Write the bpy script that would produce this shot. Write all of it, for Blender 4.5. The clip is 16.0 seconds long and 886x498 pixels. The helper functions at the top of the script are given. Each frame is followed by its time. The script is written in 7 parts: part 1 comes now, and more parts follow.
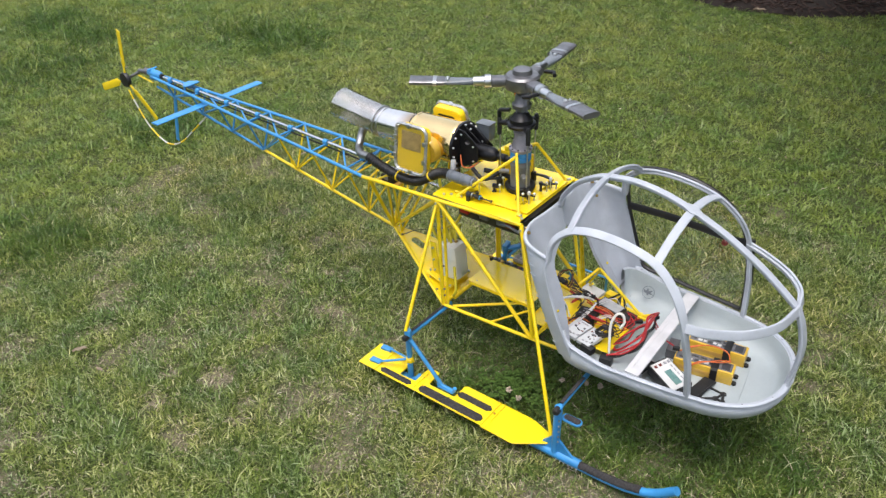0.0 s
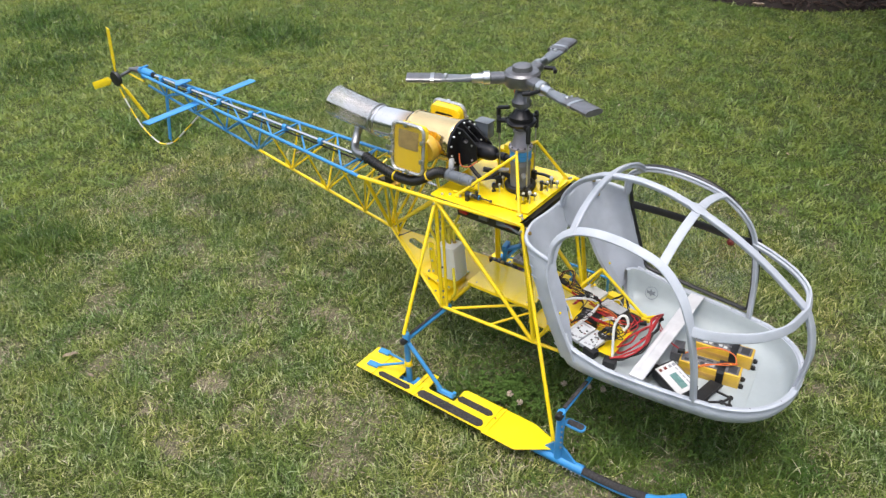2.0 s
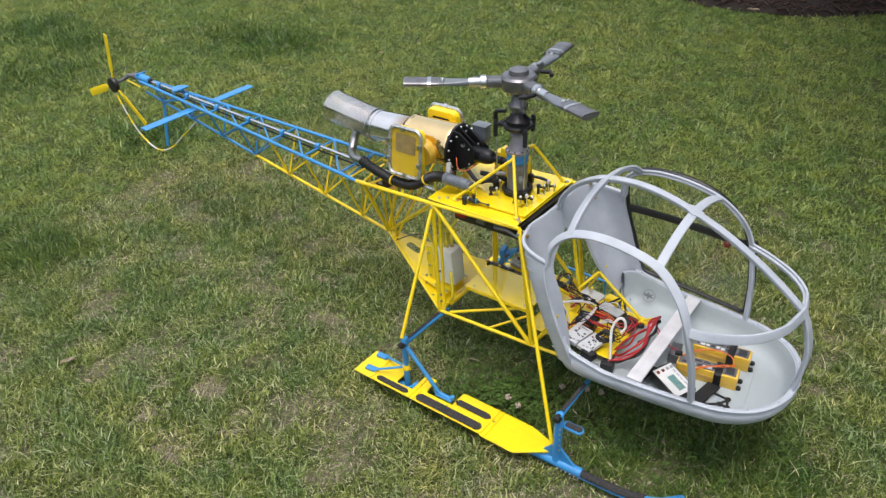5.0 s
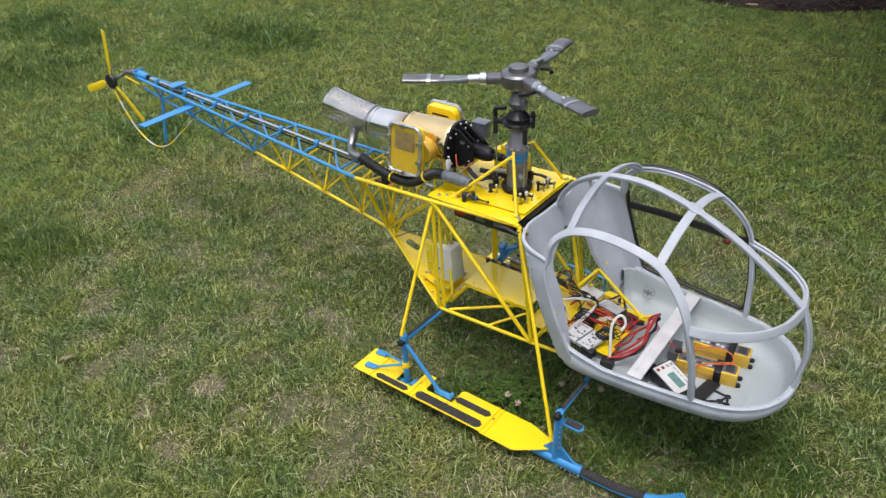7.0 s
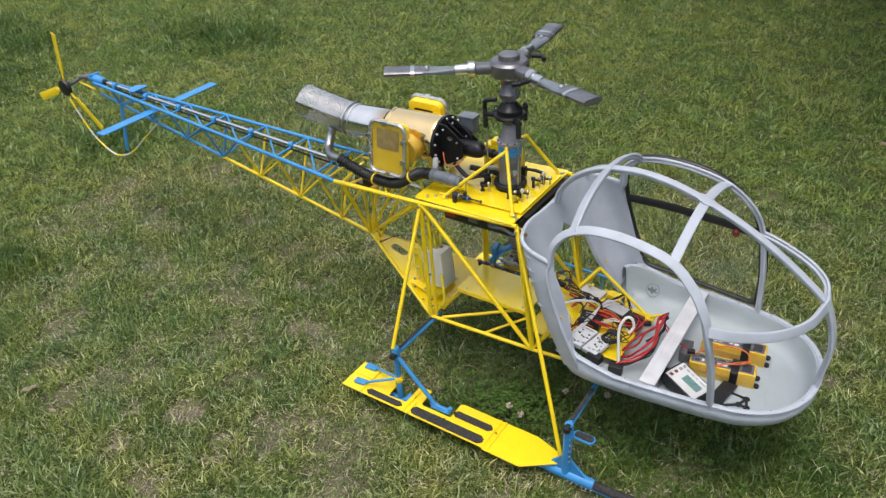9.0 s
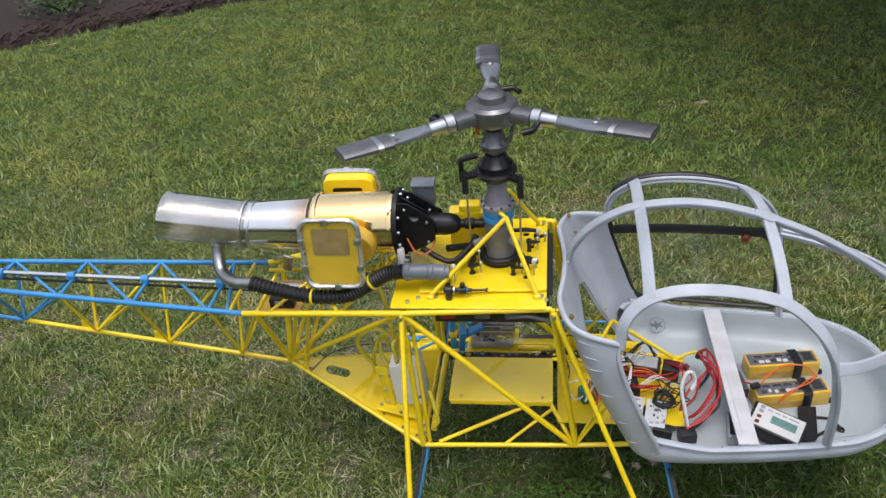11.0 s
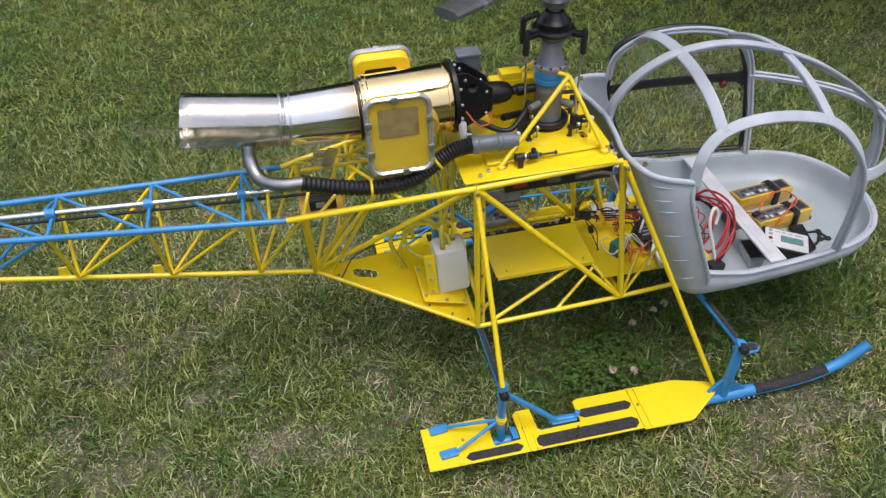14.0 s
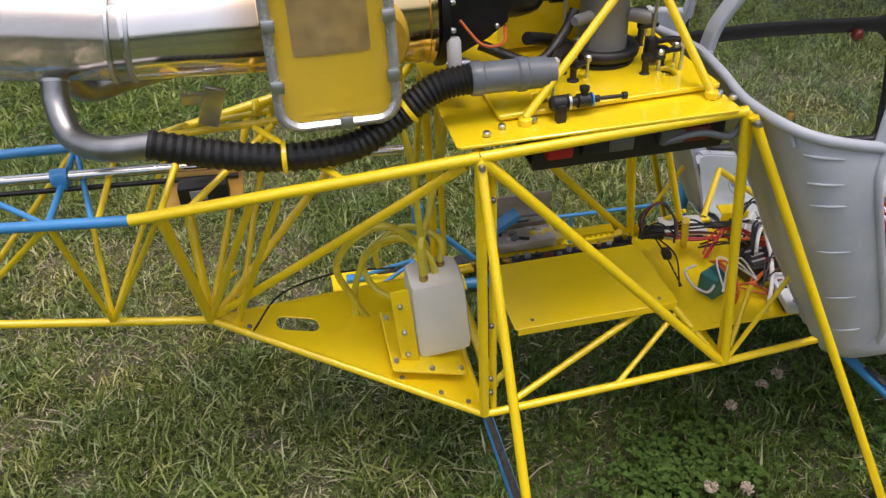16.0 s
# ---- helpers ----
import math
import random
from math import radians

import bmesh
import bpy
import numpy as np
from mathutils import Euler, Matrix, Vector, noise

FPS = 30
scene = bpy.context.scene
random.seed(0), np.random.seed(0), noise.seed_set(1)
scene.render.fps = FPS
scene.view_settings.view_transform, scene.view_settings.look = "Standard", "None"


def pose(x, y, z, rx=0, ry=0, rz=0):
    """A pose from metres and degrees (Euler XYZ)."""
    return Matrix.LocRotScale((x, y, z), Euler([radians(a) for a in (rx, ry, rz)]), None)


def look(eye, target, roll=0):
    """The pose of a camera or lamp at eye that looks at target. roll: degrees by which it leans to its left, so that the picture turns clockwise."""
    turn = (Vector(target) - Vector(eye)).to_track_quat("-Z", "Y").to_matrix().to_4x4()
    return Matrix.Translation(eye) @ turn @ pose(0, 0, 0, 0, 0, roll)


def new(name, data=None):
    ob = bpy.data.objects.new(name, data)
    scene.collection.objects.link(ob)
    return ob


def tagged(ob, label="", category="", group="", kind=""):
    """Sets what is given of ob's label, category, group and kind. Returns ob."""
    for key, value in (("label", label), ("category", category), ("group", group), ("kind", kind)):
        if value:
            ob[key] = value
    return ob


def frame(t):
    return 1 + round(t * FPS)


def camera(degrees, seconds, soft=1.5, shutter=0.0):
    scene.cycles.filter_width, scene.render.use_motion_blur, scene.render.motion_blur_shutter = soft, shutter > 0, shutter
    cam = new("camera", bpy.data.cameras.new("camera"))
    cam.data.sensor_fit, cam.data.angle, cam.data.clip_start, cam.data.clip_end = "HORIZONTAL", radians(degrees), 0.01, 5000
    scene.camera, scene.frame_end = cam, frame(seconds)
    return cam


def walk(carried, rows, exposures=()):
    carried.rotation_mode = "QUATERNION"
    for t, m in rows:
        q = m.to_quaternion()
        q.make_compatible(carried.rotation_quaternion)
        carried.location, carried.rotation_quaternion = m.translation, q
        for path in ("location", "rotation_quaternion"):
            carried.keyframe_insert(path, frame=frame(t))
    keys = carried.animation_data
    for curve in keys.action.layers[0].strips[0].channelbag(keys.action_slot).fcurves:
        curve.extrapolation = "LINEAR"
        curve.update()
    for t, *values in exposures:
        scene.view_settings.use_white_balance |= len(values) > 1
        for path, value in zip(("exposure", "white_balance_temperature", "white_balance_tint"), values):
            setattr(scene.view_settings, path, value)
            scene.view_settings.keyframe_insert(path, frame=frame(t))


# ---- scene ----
LENS = 59.83
ROWS = [
    (0.0, 1.0920, -1.7246, 1.7295, 57.05, 2.02, 37.72),
    (0.5, 1.0954, -1.7231, 1.7281, 57.15, 2.23, 37.69),
    (1.0, 1.0813, -1.7196, 1.7259, 57.10, 2.06, 37.49),
    (1.5, 1.0438, -1.6794, 1.7071, 56.75, 2.18, 37.28),
    (2.0, 1.0543, -1.6864, 1.7095, 56.83, 2.19, 37.31),
    (2.5, 1.0623, -1.6906, 1.7130, 56.84, 2.27, 37.31),
    (3.0, 1.0592, -1.6891, 1.7107, 56.89, 2.33, 37.19),
    (3.5, 1.0586, -1.6907, 1.7127, 57.23, 2.33, 37.03),
    (4.0, 1.0600, -1.6930, 1.7097, 57.30, 2.31, 37.11),
    (6.5, 1.0533, -1.6951, 1.7032, 57.32, 2.23, 36.78),
    (7.0, 1.0513, -1.6913, 1.7075, 56.96, 2.25, 36.86),
    (7.5, 1.0503, -1.6946, 1.7022, 56.64, 2.19, 36.27),
    (8.0, 1.0438, -1.6955, 1.7007, 56.68, 2.52, 35.75),
    (8.5, 1.0146, -1.6869, 1.6811, 55.92, 2.80, 34.99),
    (9.0, 0.9200, -1.6065, 1.6457, 56.48, 3.22, 33.71),
    (9.5, 0.7922, -1.4968, 1.6125, 56.96, 2.85, 30.50),
    (10.0, 0.5666, -1.4201, 1.5761, 57.35, 2.48, 24.39),
    (10.2, 0.4685, -1.4152, 1.5814, 56.99, 3.65, 20.31),
    (12.3, -0.3483, -1.1768, 1.4856, 52.35, 2.88, -11.48),
    (12.5, -0.4142, -1.2106, 1.4728, 51.46, 2.83, -13.90),
    (13.0, -0.5094, -1.2980, 1.4949, 50.02, 1.73, -12.75),
    (13.5, -0.5173, -1.3112, 1.4957, 49.42, 2.29, -13.45),
    (14.0, -0.5016, -1.3250, 1.4862, 49.08, 1.21, -12.66),
    (14.5, -0.4903, -1.3245, 1.4916, 50.30, -0.28, -12.89),
    (15.0, -0.4907, -1.3273, 1.4831, 50.37, -0.63, -13.08),
    (15.2, -0.4890, -1.3170, 1.4680, 50.45, -0.50, -13.02),
    (15.5, -0.4046, -1.1652, 1.2790, 52.41, 0.49, -11.66),
    (16.0, -0.3686, -0.8396, 0.9839, 54.30, 1.65, -12.32),
]
cam = camera(LENS, 16.0, soft=1.4)
walk(cam, [(t, pose(*p)) for t, *p in ROWS], [(0.0, 0.30, 6350, 11), (1.5, 0.38, 6350, 11), (4.0, 0.20, 6350, 11), (7.0, 0.05, 6350, 11), (10.0, 0.0, 6250, 11), (12.5, -0.11, 6200, 13), (14.5, -0.11, 6200, 13), (15.3, -0.18, 6350, 14), (16.0, -0.12, 6550, 17)])

# ---- light: bright overcast sky with a very soft sun ----
world = bpy.data.worlds.new("sky")
scene.world = world
world.use_nodes = True
wn = world.node_tree
sky = wn.nodes.new("ShaderNodeTexSky")
sky.sky_type, sky.sun_disc = "NISHITA", False
sky.sun_elevation, sky.sun_rotation = radians(78), radians(165)
sky.air_density, sky.dust_density, sky.ozone_density = 1.0, 8.0, 1.0
veil = wn.nodes.new("ShaderNodeMix")
veil.data_type = "RGBA"
veil.inputs["Factor"].default_value = 0.5
wn.links.new(sky.outputs[0], veil.inputs["A"])
veil.inputs["B"].default_value = (4.6, 4.9, 5.1, 1)
wn.links.new(veil.outputs["Result"], wn.nodes["Background"].inputs[0])
wn.nodes["Background"].inputs[1].default_value = 0.228
sun_data = bpy.data.lights.new("sun", "SUN")
sun_data.energy, sun_data.angle, sun_data.color = 1.35, radians(23), (1.0, 0.97, 0.93)
sun = new("sun", sun_data)
sun.matrix_world = look((0.25, -0.95, 4.5), (0, 0, 0))
scene.view_settings.exposure = 0.20


# ---- materials ----
def material(name, color, rough=0.5, metal=0.0, vary=0.12, scale=30.0, bump=0.0, bump_scale=200.0, coat=0.0,
             spec=0.5, color2=None, coords="Object", alpha=1.0, transmission=0.0, spot=0.0):
    m = bpy.data.materials.new(name)
    m.use_nodes = True
    nt = m.node_tree
    b = nt.nodes["Principled BSDF"]
    tc = nt.nodes.new("ShaderNodeTexCoord")
    n1 = nt.nodes.new("ShaderNodeTexNoise")
    n1.inputs["Scale"].default_value, n1.inputs["Detail"].default_value = scale, 6.0
    nt.links.new(tc.outputs[coords], n1.inputs["Vector"])
    mix = nt.nodes.new("ShaderNodeMix")
    mix.data_type = "RGBA"
    c2 = color2 or tuple(max(0.0, c * (1 - vary * 2)) for c in color)
    mix.inputs["A"].default_value = (*color, 1)
    mix.inputs["B"].default_value = (*c2, 1)
    ramp = nt.nodes.new("ShaderNodeMapRange")
    ramp.inputs["From Min"].default_value, ramp.inputs["From Max"].default_value = 0.35, 0.75
    nt.links.new(n1.outputs["Fac"], ramp.inputs["Value"])
    nt.links.new(ramp.outputs["Result"], mix.inputs["Factor"])
    last = mix.outputs["Result"]
    if spot:
        # fine dirt specks
        n3 = nt.nodes.new("ShaderNodeTexNoise")
        n3.inputs["Scale"].default_value, n3.inputs["Detail"].default_value = scale * 9, 3.0
        nt.links.new(tc.outputs[coords], n3.inputs["Vector"])
        r3 = nt.nodes.new("ShaderNodeMapRange")
        r3.inputs["From Min"].default_value, r3.inputs["From Max"].default_value = 0.6, 0.78
        r3.inputs["To Max"].default_value = spot
        nt.links.new(n3.outputs["Fac"], r3.inputs["Value"])
        dirt = nt.nodes.new("ShaderNodeMix")
        dirt.data_type = "RGBA"
        nt.links.new(r3.outputs["Result"], dirt.inputs["Factor"])
        nt.links.new(last, dirt.inputs["A"])
        dirt.inputs["B"].default_value = (*(c * 0.35 + 0.01 for c in color), 1)
        last = dirt.outputs["Result"]
    nt.links.new(last, b.inputs["Base Color"])
    rr = nt.nodes.new("ShaderNodeMapRange")
    rr.inputs["To Min"].default_value, rr.inputs["To Max"].default_value = max(0.02, rough - 0.08), min(1.0, rough + 0.12)
    nt.links.new(n1.outputs["Fac"], rr.inputs["Value"])
    nt.links.new(rr.outputs["Result"], b.inputs["Roughness"])
    b.inputs["Metallic"].default_value = metal
    b.inputs["Specular IOR Level"].default_value = spec
    b.inputs["Coat Weight"].default_value = coat
    b.inputs["Coat Roughness"].default_value = 0.12
    b.inputs["Alpha"].default_value = alpha
    b.inputs["Transmission Weight"].default_value = transmission
    if bump:
        n2 = nt.nodes.new("ShaderNodeTexNoise")
        n2.inputs["Scale"].default_value, n2.inputs["Detail"].default_value = bump_scale, 4.0
        nt.links.new(tc.outputs[coords], n2.inputs["Vector"])
        bp = nt.nodes.new("ShaderNodeBump")
        bp.inputs["Strength"].default_value, bp.inputs["Distance"].default_value = bump, 0.002
        nt.links.new(n2.outputs["Fac"], bp.inputs["Height"])
        nt.links.new(bp.outputs["Normal"], b.inputs["Normal"])
    return m


YELLOW = material("yellow_paint", (0.89, 0.655, 0.008), 0.28, vary=0.06, scale=9, coat=0.5, bump=0.06, bump_scale=90, spot=0.12)
BLUE = material("blue_paint", (0.044, 0.262, 0.585), 0.36, vary=0.12, scale=12, coat=0.2, bump=0.05, bump_scale=120, spot=0.15)
GREY = material("grey_primer", (0.425, 0.46, 0.52), 0.5, vary=0.10, scale=14, bump=0.12, bump_scale=160, spot=0.12)
PALE = material("pale_gelcoat", (0.385, 0.435, 0.455), 0.4, vary=0.07, scale=11, bump=0.1, bump_scale=110, spot=0.1)
BLACK = material("black_plastic", (0.014, 0.014, 0.015), 0.42, vary=0.2, scale=40, bump=0.08)
RUBBER = material("black_rubber", (0.010, 0.010, 0.011), 0.45, vary=0.25, scale=60, bump=0.2, bump_scale=300)
ANODIZED = material("black_anodized_metal", (0.022, 0.022, 0.025), 0.33, metal=0.5, vary=0.2, scale=50)
DARKGREY = material("dark_grey_metal", (0.21, 0.21, 0.225), 0.32, metal=0.7, vary=0.2, scale=35, bump=0.05)
CONE = material("lilac_grey_metal", (0.34, 0.32, 0.36), 0.38, metal=0.5, vary=0.12, scale=35)
HOUSING = material("matt_grey_housing", (0.17, 0.17, 0.165), 0.42, vary=0.15, scale=30, bump=0.05)
PVC = material("grey_plastic", (0.15, 0.17, 0.195), 0.35, vary=0.15, scale=25, coat=0.1)
SHEET = material("glossy_yellow_sheet", (0.91, 0.665, 0.010), 0.14, vary=0.05, scale=7, coat=0.7, spec=0.5, spot=0.08)
GRIP = material("grip_tape", (0.045, 0.042, 0.043), 0.9, vary=0.35, scale=160, bump=0.9, bump_scale=900)
ALU = material("aluminium", (0.62, 0.63, 0.65), 0.3, metal=1.0, vary=0.14, scale=40, bump=0.06)
RIM = material("worn_grey_rim", (0.52, 0.53, 0.54), 0.25, metal=0.6, vary=0.15, scale=40)
PLY = material("orange_plywood", (0.62, 0.36, 0.07), 0.5, vary=0.12, scale=20, coat=0.2)
DULL = material("dull_aluminium", (0.40, 0.40, 0.41), 0.36, metal=1.0, vary=0.18, scale=30, bump=0.08)
SHAFT = material("bright_shaft_steel", (0.66, 0.67, 0.68), 0.16, metal=1.0, vary=0.08, scale=30)
WOOD = material("pale_wood", (0.60, 0.60, 0.62), 0.7, vary=0.12, scale=18, bump=0.2, bump_scale=90)
TANK = material("milky_plastic", (0.74, 0.74, 0.70), 0.3, vary=0.05, scale=18, bump=0.05)
TANK.node_tree.nodes["Principled BSDF"].inputs["Subsurface Weight"].default_value = 0.5
TANK.node_tree.nodes["Principled BSDF"].inputs["Subsurface Radius"].default_value = (0.05, 0.05, 0.05)
TUBING = material("clear_yellow_tubing", (0.74, 0.64, 0.06), 0.22, vary=0.12, scale=40, coat=0.3)
BRASS = material("brass", (0.55, 0.38, 0.12), 0.35, metal=1.0, vary=0.2, scale=60)
RED = material("red_wire", (0.42, 0.010, 0.014), 0.4, vary=0.15, scale=30, coat=0.2)
ORANGE = material("orange_wire", (0.62, 0.13, 0.02), 0.45, vary=0.15, scale=30)
WHITE = material("white_plastic", (0.62, 0.62, 0.61), 0.45, vary=0.08, scale=25)
TEAL = material("teal_plastic", (0.03, 0.17, 0.17), 0.4, vary=0.2, scale=30)
SCREEN = material("fine_bronze_mesh", (0.60, 0.44, 0.20), 0.35, metal=0.4, vary=0.25, scale=45)
INK = material("dark_label_print", (0.045, 0.045, 0.05), 0.35, vary=0.2, scale=60, coat=0.3)
FOIL = material("grey_label_foil", (0.22, 0.22, 0.23), 0.3, metal=0.4, vary=0.3, scale=45)
GOLDWRAP = material("gold_wrap", (0.72, 0.45, 0.045), 0.3, vary=0.15, scale=30, coat=0.4)
LCD = material("lcd_green", (0.12, 0.24, 0.22), 0.25, vary=0.1, scale=30)
LIDGREY = material("grey_lid", (0.36, 0.37, 0.38), 0.35, vary=0.15, scale=40)
LABELGREY = material("label_grey", (0.30, 0.30, 0.32), 0.4, vary=0.12, scale=60)
BOARD = material("pale_circuit_board", (0.56, 0.58, 0.60), 0.45, vary=0.06, scale=40, spot=0.35)
REDLENS = material("red_knob", (0.16, 0.02, 0.012), 0.35, vary=0.1, scale=30)


def steel(name, tint, heat_from=None, heat_to=None, heat=(0.45, 0.30, 0.16), rough=0.17):
    """Brushed bright metal, turned from tint to heat colour along x where given."""
    m = material(name, tint, rough, metal=1.0, vary=0.06, scale=12)
    nt = m.node_tree
    b = nt.nodes["Principled BSDF"]
    tc = nt.nodes["Texture Coordinate"]
    mp = nt.nodes.new("ShaderNodeMapping")
    mp.inputs["Scale"].default_value = (6, 260, 260)
    nt.links.new(tc.outputs["Object"], mp.inputs["Vector"])
    n = nt.nodes.new("ShaderNodeTexNoise")
    n.inputs["Scale"].default_value, n.inputs["Detail"].default_value = 3.0, 3.0
    nt.links.new(mp.outputs["Vector"], n.inputs["Vector"])
    bp = nt.nodes.new("ShaderNodeBump")
    bp.inputs["Strength"].default_value, bp.inputs["Distance"].default_value = 0.05, 0.0005
    nt.links.new(n.outputs["Fac"], bp.inputs["Height"])
    nt.links.new(bp.outputs["Normal"], b.inputs["Normal"])
    if heat_from is not None:
        sep = nt.nodes.new("ShaderNodeSeparateXYZ")
        nt.links.new(tc.outputs["Object"], sep.inputs[0])
        r = nt.nodes.new("ShaderNodeMapRange")
        r.interpolation_type = "SMOOTHSTEP"
        r.inputs["From Min"].default_value, r.inputs["From Max"].default_value = heat_from, heat_to
        nt.links.new(sep.outputs["X"], r.inputs["Value"])
        mx = nt.nodes.new("ShaderNodeMix")
        mx.data_type = "RGBA"
        nt.links.new(r.outputs["Result"], mx.inputs["Factor"])
        src = b.inputs["Base Color"].links[0].from_socket
        nt.links.new(src, mx.inputs["A"])
        mx.inputs["B"].default_value = (*heat, 1)
        nt.links.new(mx.outputs["Result"], b.inputs["Base Color"])
    return m


STEEL = steel("polished_steel", (0.90, 0.87, 0.85), -0.455, -0.385, (0.56, 0.40, 0.26), rough=0.12)
GOLD = steel("gold_metal", (0.95, 0.70, 0.36), rough=0.10)


def clear_sheet(name, tint, rough, haze):
    """A thin clear sheet: see-through, with the sky's reflection on it and a little haze."""
    m = bpy.data.materials.new(name)
    m.use_nodes = True
    nt = m.node_tree
    nt.nodes.remove(nt.nodes["Principled BSDF"])
    through_it = nt.nodes.new("ShaderNodeBsdfTransparent")
    through_it.inputs["Color"].default_value = (*tint, 1)
    dust = nt.nodes.new("ShaderNodeBsdfDiffuse")
    dust.inputs["Color"].default_value = (0.75, 0.75, 0.72, 1)
    noise = nt.nodes.new("ShaderNodeTexNoise")
    noise.inputs["Scale"].default_value, noise.inputs["Detail"].default_value = 14.0, 5.0
    tc = nt.nodes.new("ShaderNodeTexCoord")
    nt.links.new(tc.outputs["Object"], noise.inputs["Vector"])
    amount = nt.nodes.new("ShaderNodeMapRange")
    amount.inputs["From Min"].default_value, amount.inputs["From Max"].default_value = 0.4, 0.8
    amount.inputs["To Min"].default_value, amount.inputs["To Max"].default_value = haze * 0.5, haze * 1.6
    nt.links.new(noise.outputs["Fac"], amount.inputs["Value"])
    hazy = nt.nodes.new("ShaderNodeMixShader")
    nt.links.new(amount.outputs["Result"], hazy.inputs[0])
    nt.links.new(through_it.outputs[0], hazy.inputs[1])
    nt.links.new(dust.outputs[0], hazy.inputs[2])
    gloss = nt.nodes.new("ShaderNodeBsdfGlossy")
    gloss.inputs["Roughness"].default_value = rough
    facing = nt.nodes.new("ShaderNodeLayerWeight")
    steep = nt.nodes.new("ShaderNodeMath")
    steep.operation = "POWER"
    steep.inputs[1].default_value = 4.0
    nt.links.new(facing.outputs["Facing"], steep.inputs[0])
    fres = nt.nodes.new("ShaderNodeMapRange")
    fres.inputs["To Min"].default_value, fres.inputs["To Max"].default_value = 0.05, 0.6
    nt.links.new(steep.outputs[0], fres.inputs["Value"])
    mix = nt.nodes.new("ShaderNodeMixShader")
    nt.links.new(fres.outputs[0], mix.inputs[0])
    nt.links.new(hazy.outputs[0], mix.inputs[1])
    nt.links.new(gloss.outputs[0], mix.inputs[2])
    nt.links.new(mix.outputs[0], nt.nodes["Material Output"].inputs["Surface"])
    return m


GLASS = clear_sheet("clear_acrylic", (0.93, 0.95, 0.94), 0.05, 0.025)
COVER = clear_sheet("cloudy_cover", (0.97, 0.95, 0.88), 0.10, 0.03)


# ---- mesh helpers ----
def finish(bm, name, mat, smooth=35):
    bmesh.ops.recalc_face_normals(bm, faces=bm.faces)
    me = bpy.data.meshes.new(name)
    bm.to_mesh(me)
    bm.free()
    for p in me.polygons:
        p.use_smooth = True
    me.set_sharp_from_angle(angle=radians(smooth))
    for m in mat if isinstance(mat, (list, tuple)) else [mat]:
        me.materials.append(m)
    return me


def part(name, bm, mat, parent, label="", smooth=35):
    """One mesh object under a thing or a part."""
    ob = new(name, finish(bm, name, mat, smooth))
    ob.parent = parent
    if label:
        ob["label"] = label
    return ob


def thing(name, label, category, at=(0, 0, 0), group=""):
    ob = new(name)
    ob.empty_display_size = 0.1
    ob.location = at
    return tagged(ob, label, category, group)


def spline(pts, k=6):
    """A smooth line through the points."""
    p = [Vector(q) for q in pts]
    p = [2 * p[0] - p[1]] + p + [2 * p[-1] - p[-2]]
    out = []
    for i in range(1, len(p) - 2):
        for j in range(k):
            t = j / k
            a, b, c, d = p[i - 1:i + 3]
            out.append(0.5 * ((2 * b) + (c - a) * t + (2 * a - 5 * b + 4 * c - d) * t * t + (3 * b - a - 3 * c + d) * t ** 3))
    return out + [p[-2]]


def sweep(bm, pts, w, h=None, n=10, up=None, square=1.0, caps=True):
    """A tube along a line; w and h its half sizes across and along up; each may be a list. square under 1 makes the section boxier."""
    pts, n = [Vector(q) for q in pts], max(n, 12)
    h = w if h is None else h
    ws = w if isinstance(w, list) else [w] * len(pts)
    hs = h if isinstance(h, list) else [h] * len(pts)
    rings, side = [], None
    for i, p in enumerate(pts):
        d = (pts[min(i + 1, len(pts) - 1)] - pts[max(i - 1, 0)]).normalized()
        if up is not None:
            u = Vector(up(p) if callable(up) else up)
            side = d.cross(u)
        elif side is None:
            side = d.cross(Vector((0, 0, 1)) if abs(d.z) < 0.9 else Vector((1, 0, 0)))
        else:
            side = side - d * side.dot(d)
        side.normalize()
        nor = side.cross(d).normalized()
        ring = []
        for j in range(n):
            a = 2 * math.pi * (j + 0.5) / n
            c, s = math.cos(a), math.sin(a)
            c, s = math.copysign(abs(c) ** square, c), math.copysign(abs(s) ** square, s)
            ring.append(bm.verts.new(p + side * (c * ws[i]) + nor * (s * hs[i])))
        rings.append(ring)
    for r0, r1 in zip(rings, rings[1:]):
        for j in range(n):
            bm.faces.new((r0[j], r0[(j + 1) % n], r1[(j + 1) % n], r1[j]))
    if caps:
        bm.faces.new(rings[0][::-1]), bm.faces.new(rings[-1])
    return bm


def tube(a, b, r, n=14):
    return sweep(bmesh.new(), [a, b], r, n=n)


def lathe(bm, axis_from, axis_to, profile, n=28, cap=True):
    """Turns a profile of (distance along, radius) round the line axis_from to axis_to."""
    a, d = Vector(axis_from), (Vector(axis_to) - Vector(axis_from)).normalized()
    s = d.cross(Vector((0, 0, 1)) if abs(d.z) < 0.9 else Vector((0, 1, 0))).normalized()
    u = s.cross(d)
    rings, n = [], max(n, 12)
    for x, r in profile:
        rings.append([bm.verts.new(a + d * x + (s * math.cos(2 * math.pi * j / n) + u * math.sin(2 * math.pi * j / n)) * max(r, 1e-4)) for j in range(n)])
    for r0, r1 in zip(rings, rings[1:]):
        for j in range(n):
            bm.faces.new((r0[j], r0[(j + 1) % n], r1[(j + 1) % n], r1[j]))
    if cap:
        bm.faces.new(rings[0][::-1]), bm.faces.new(rings[-1])
    return bm


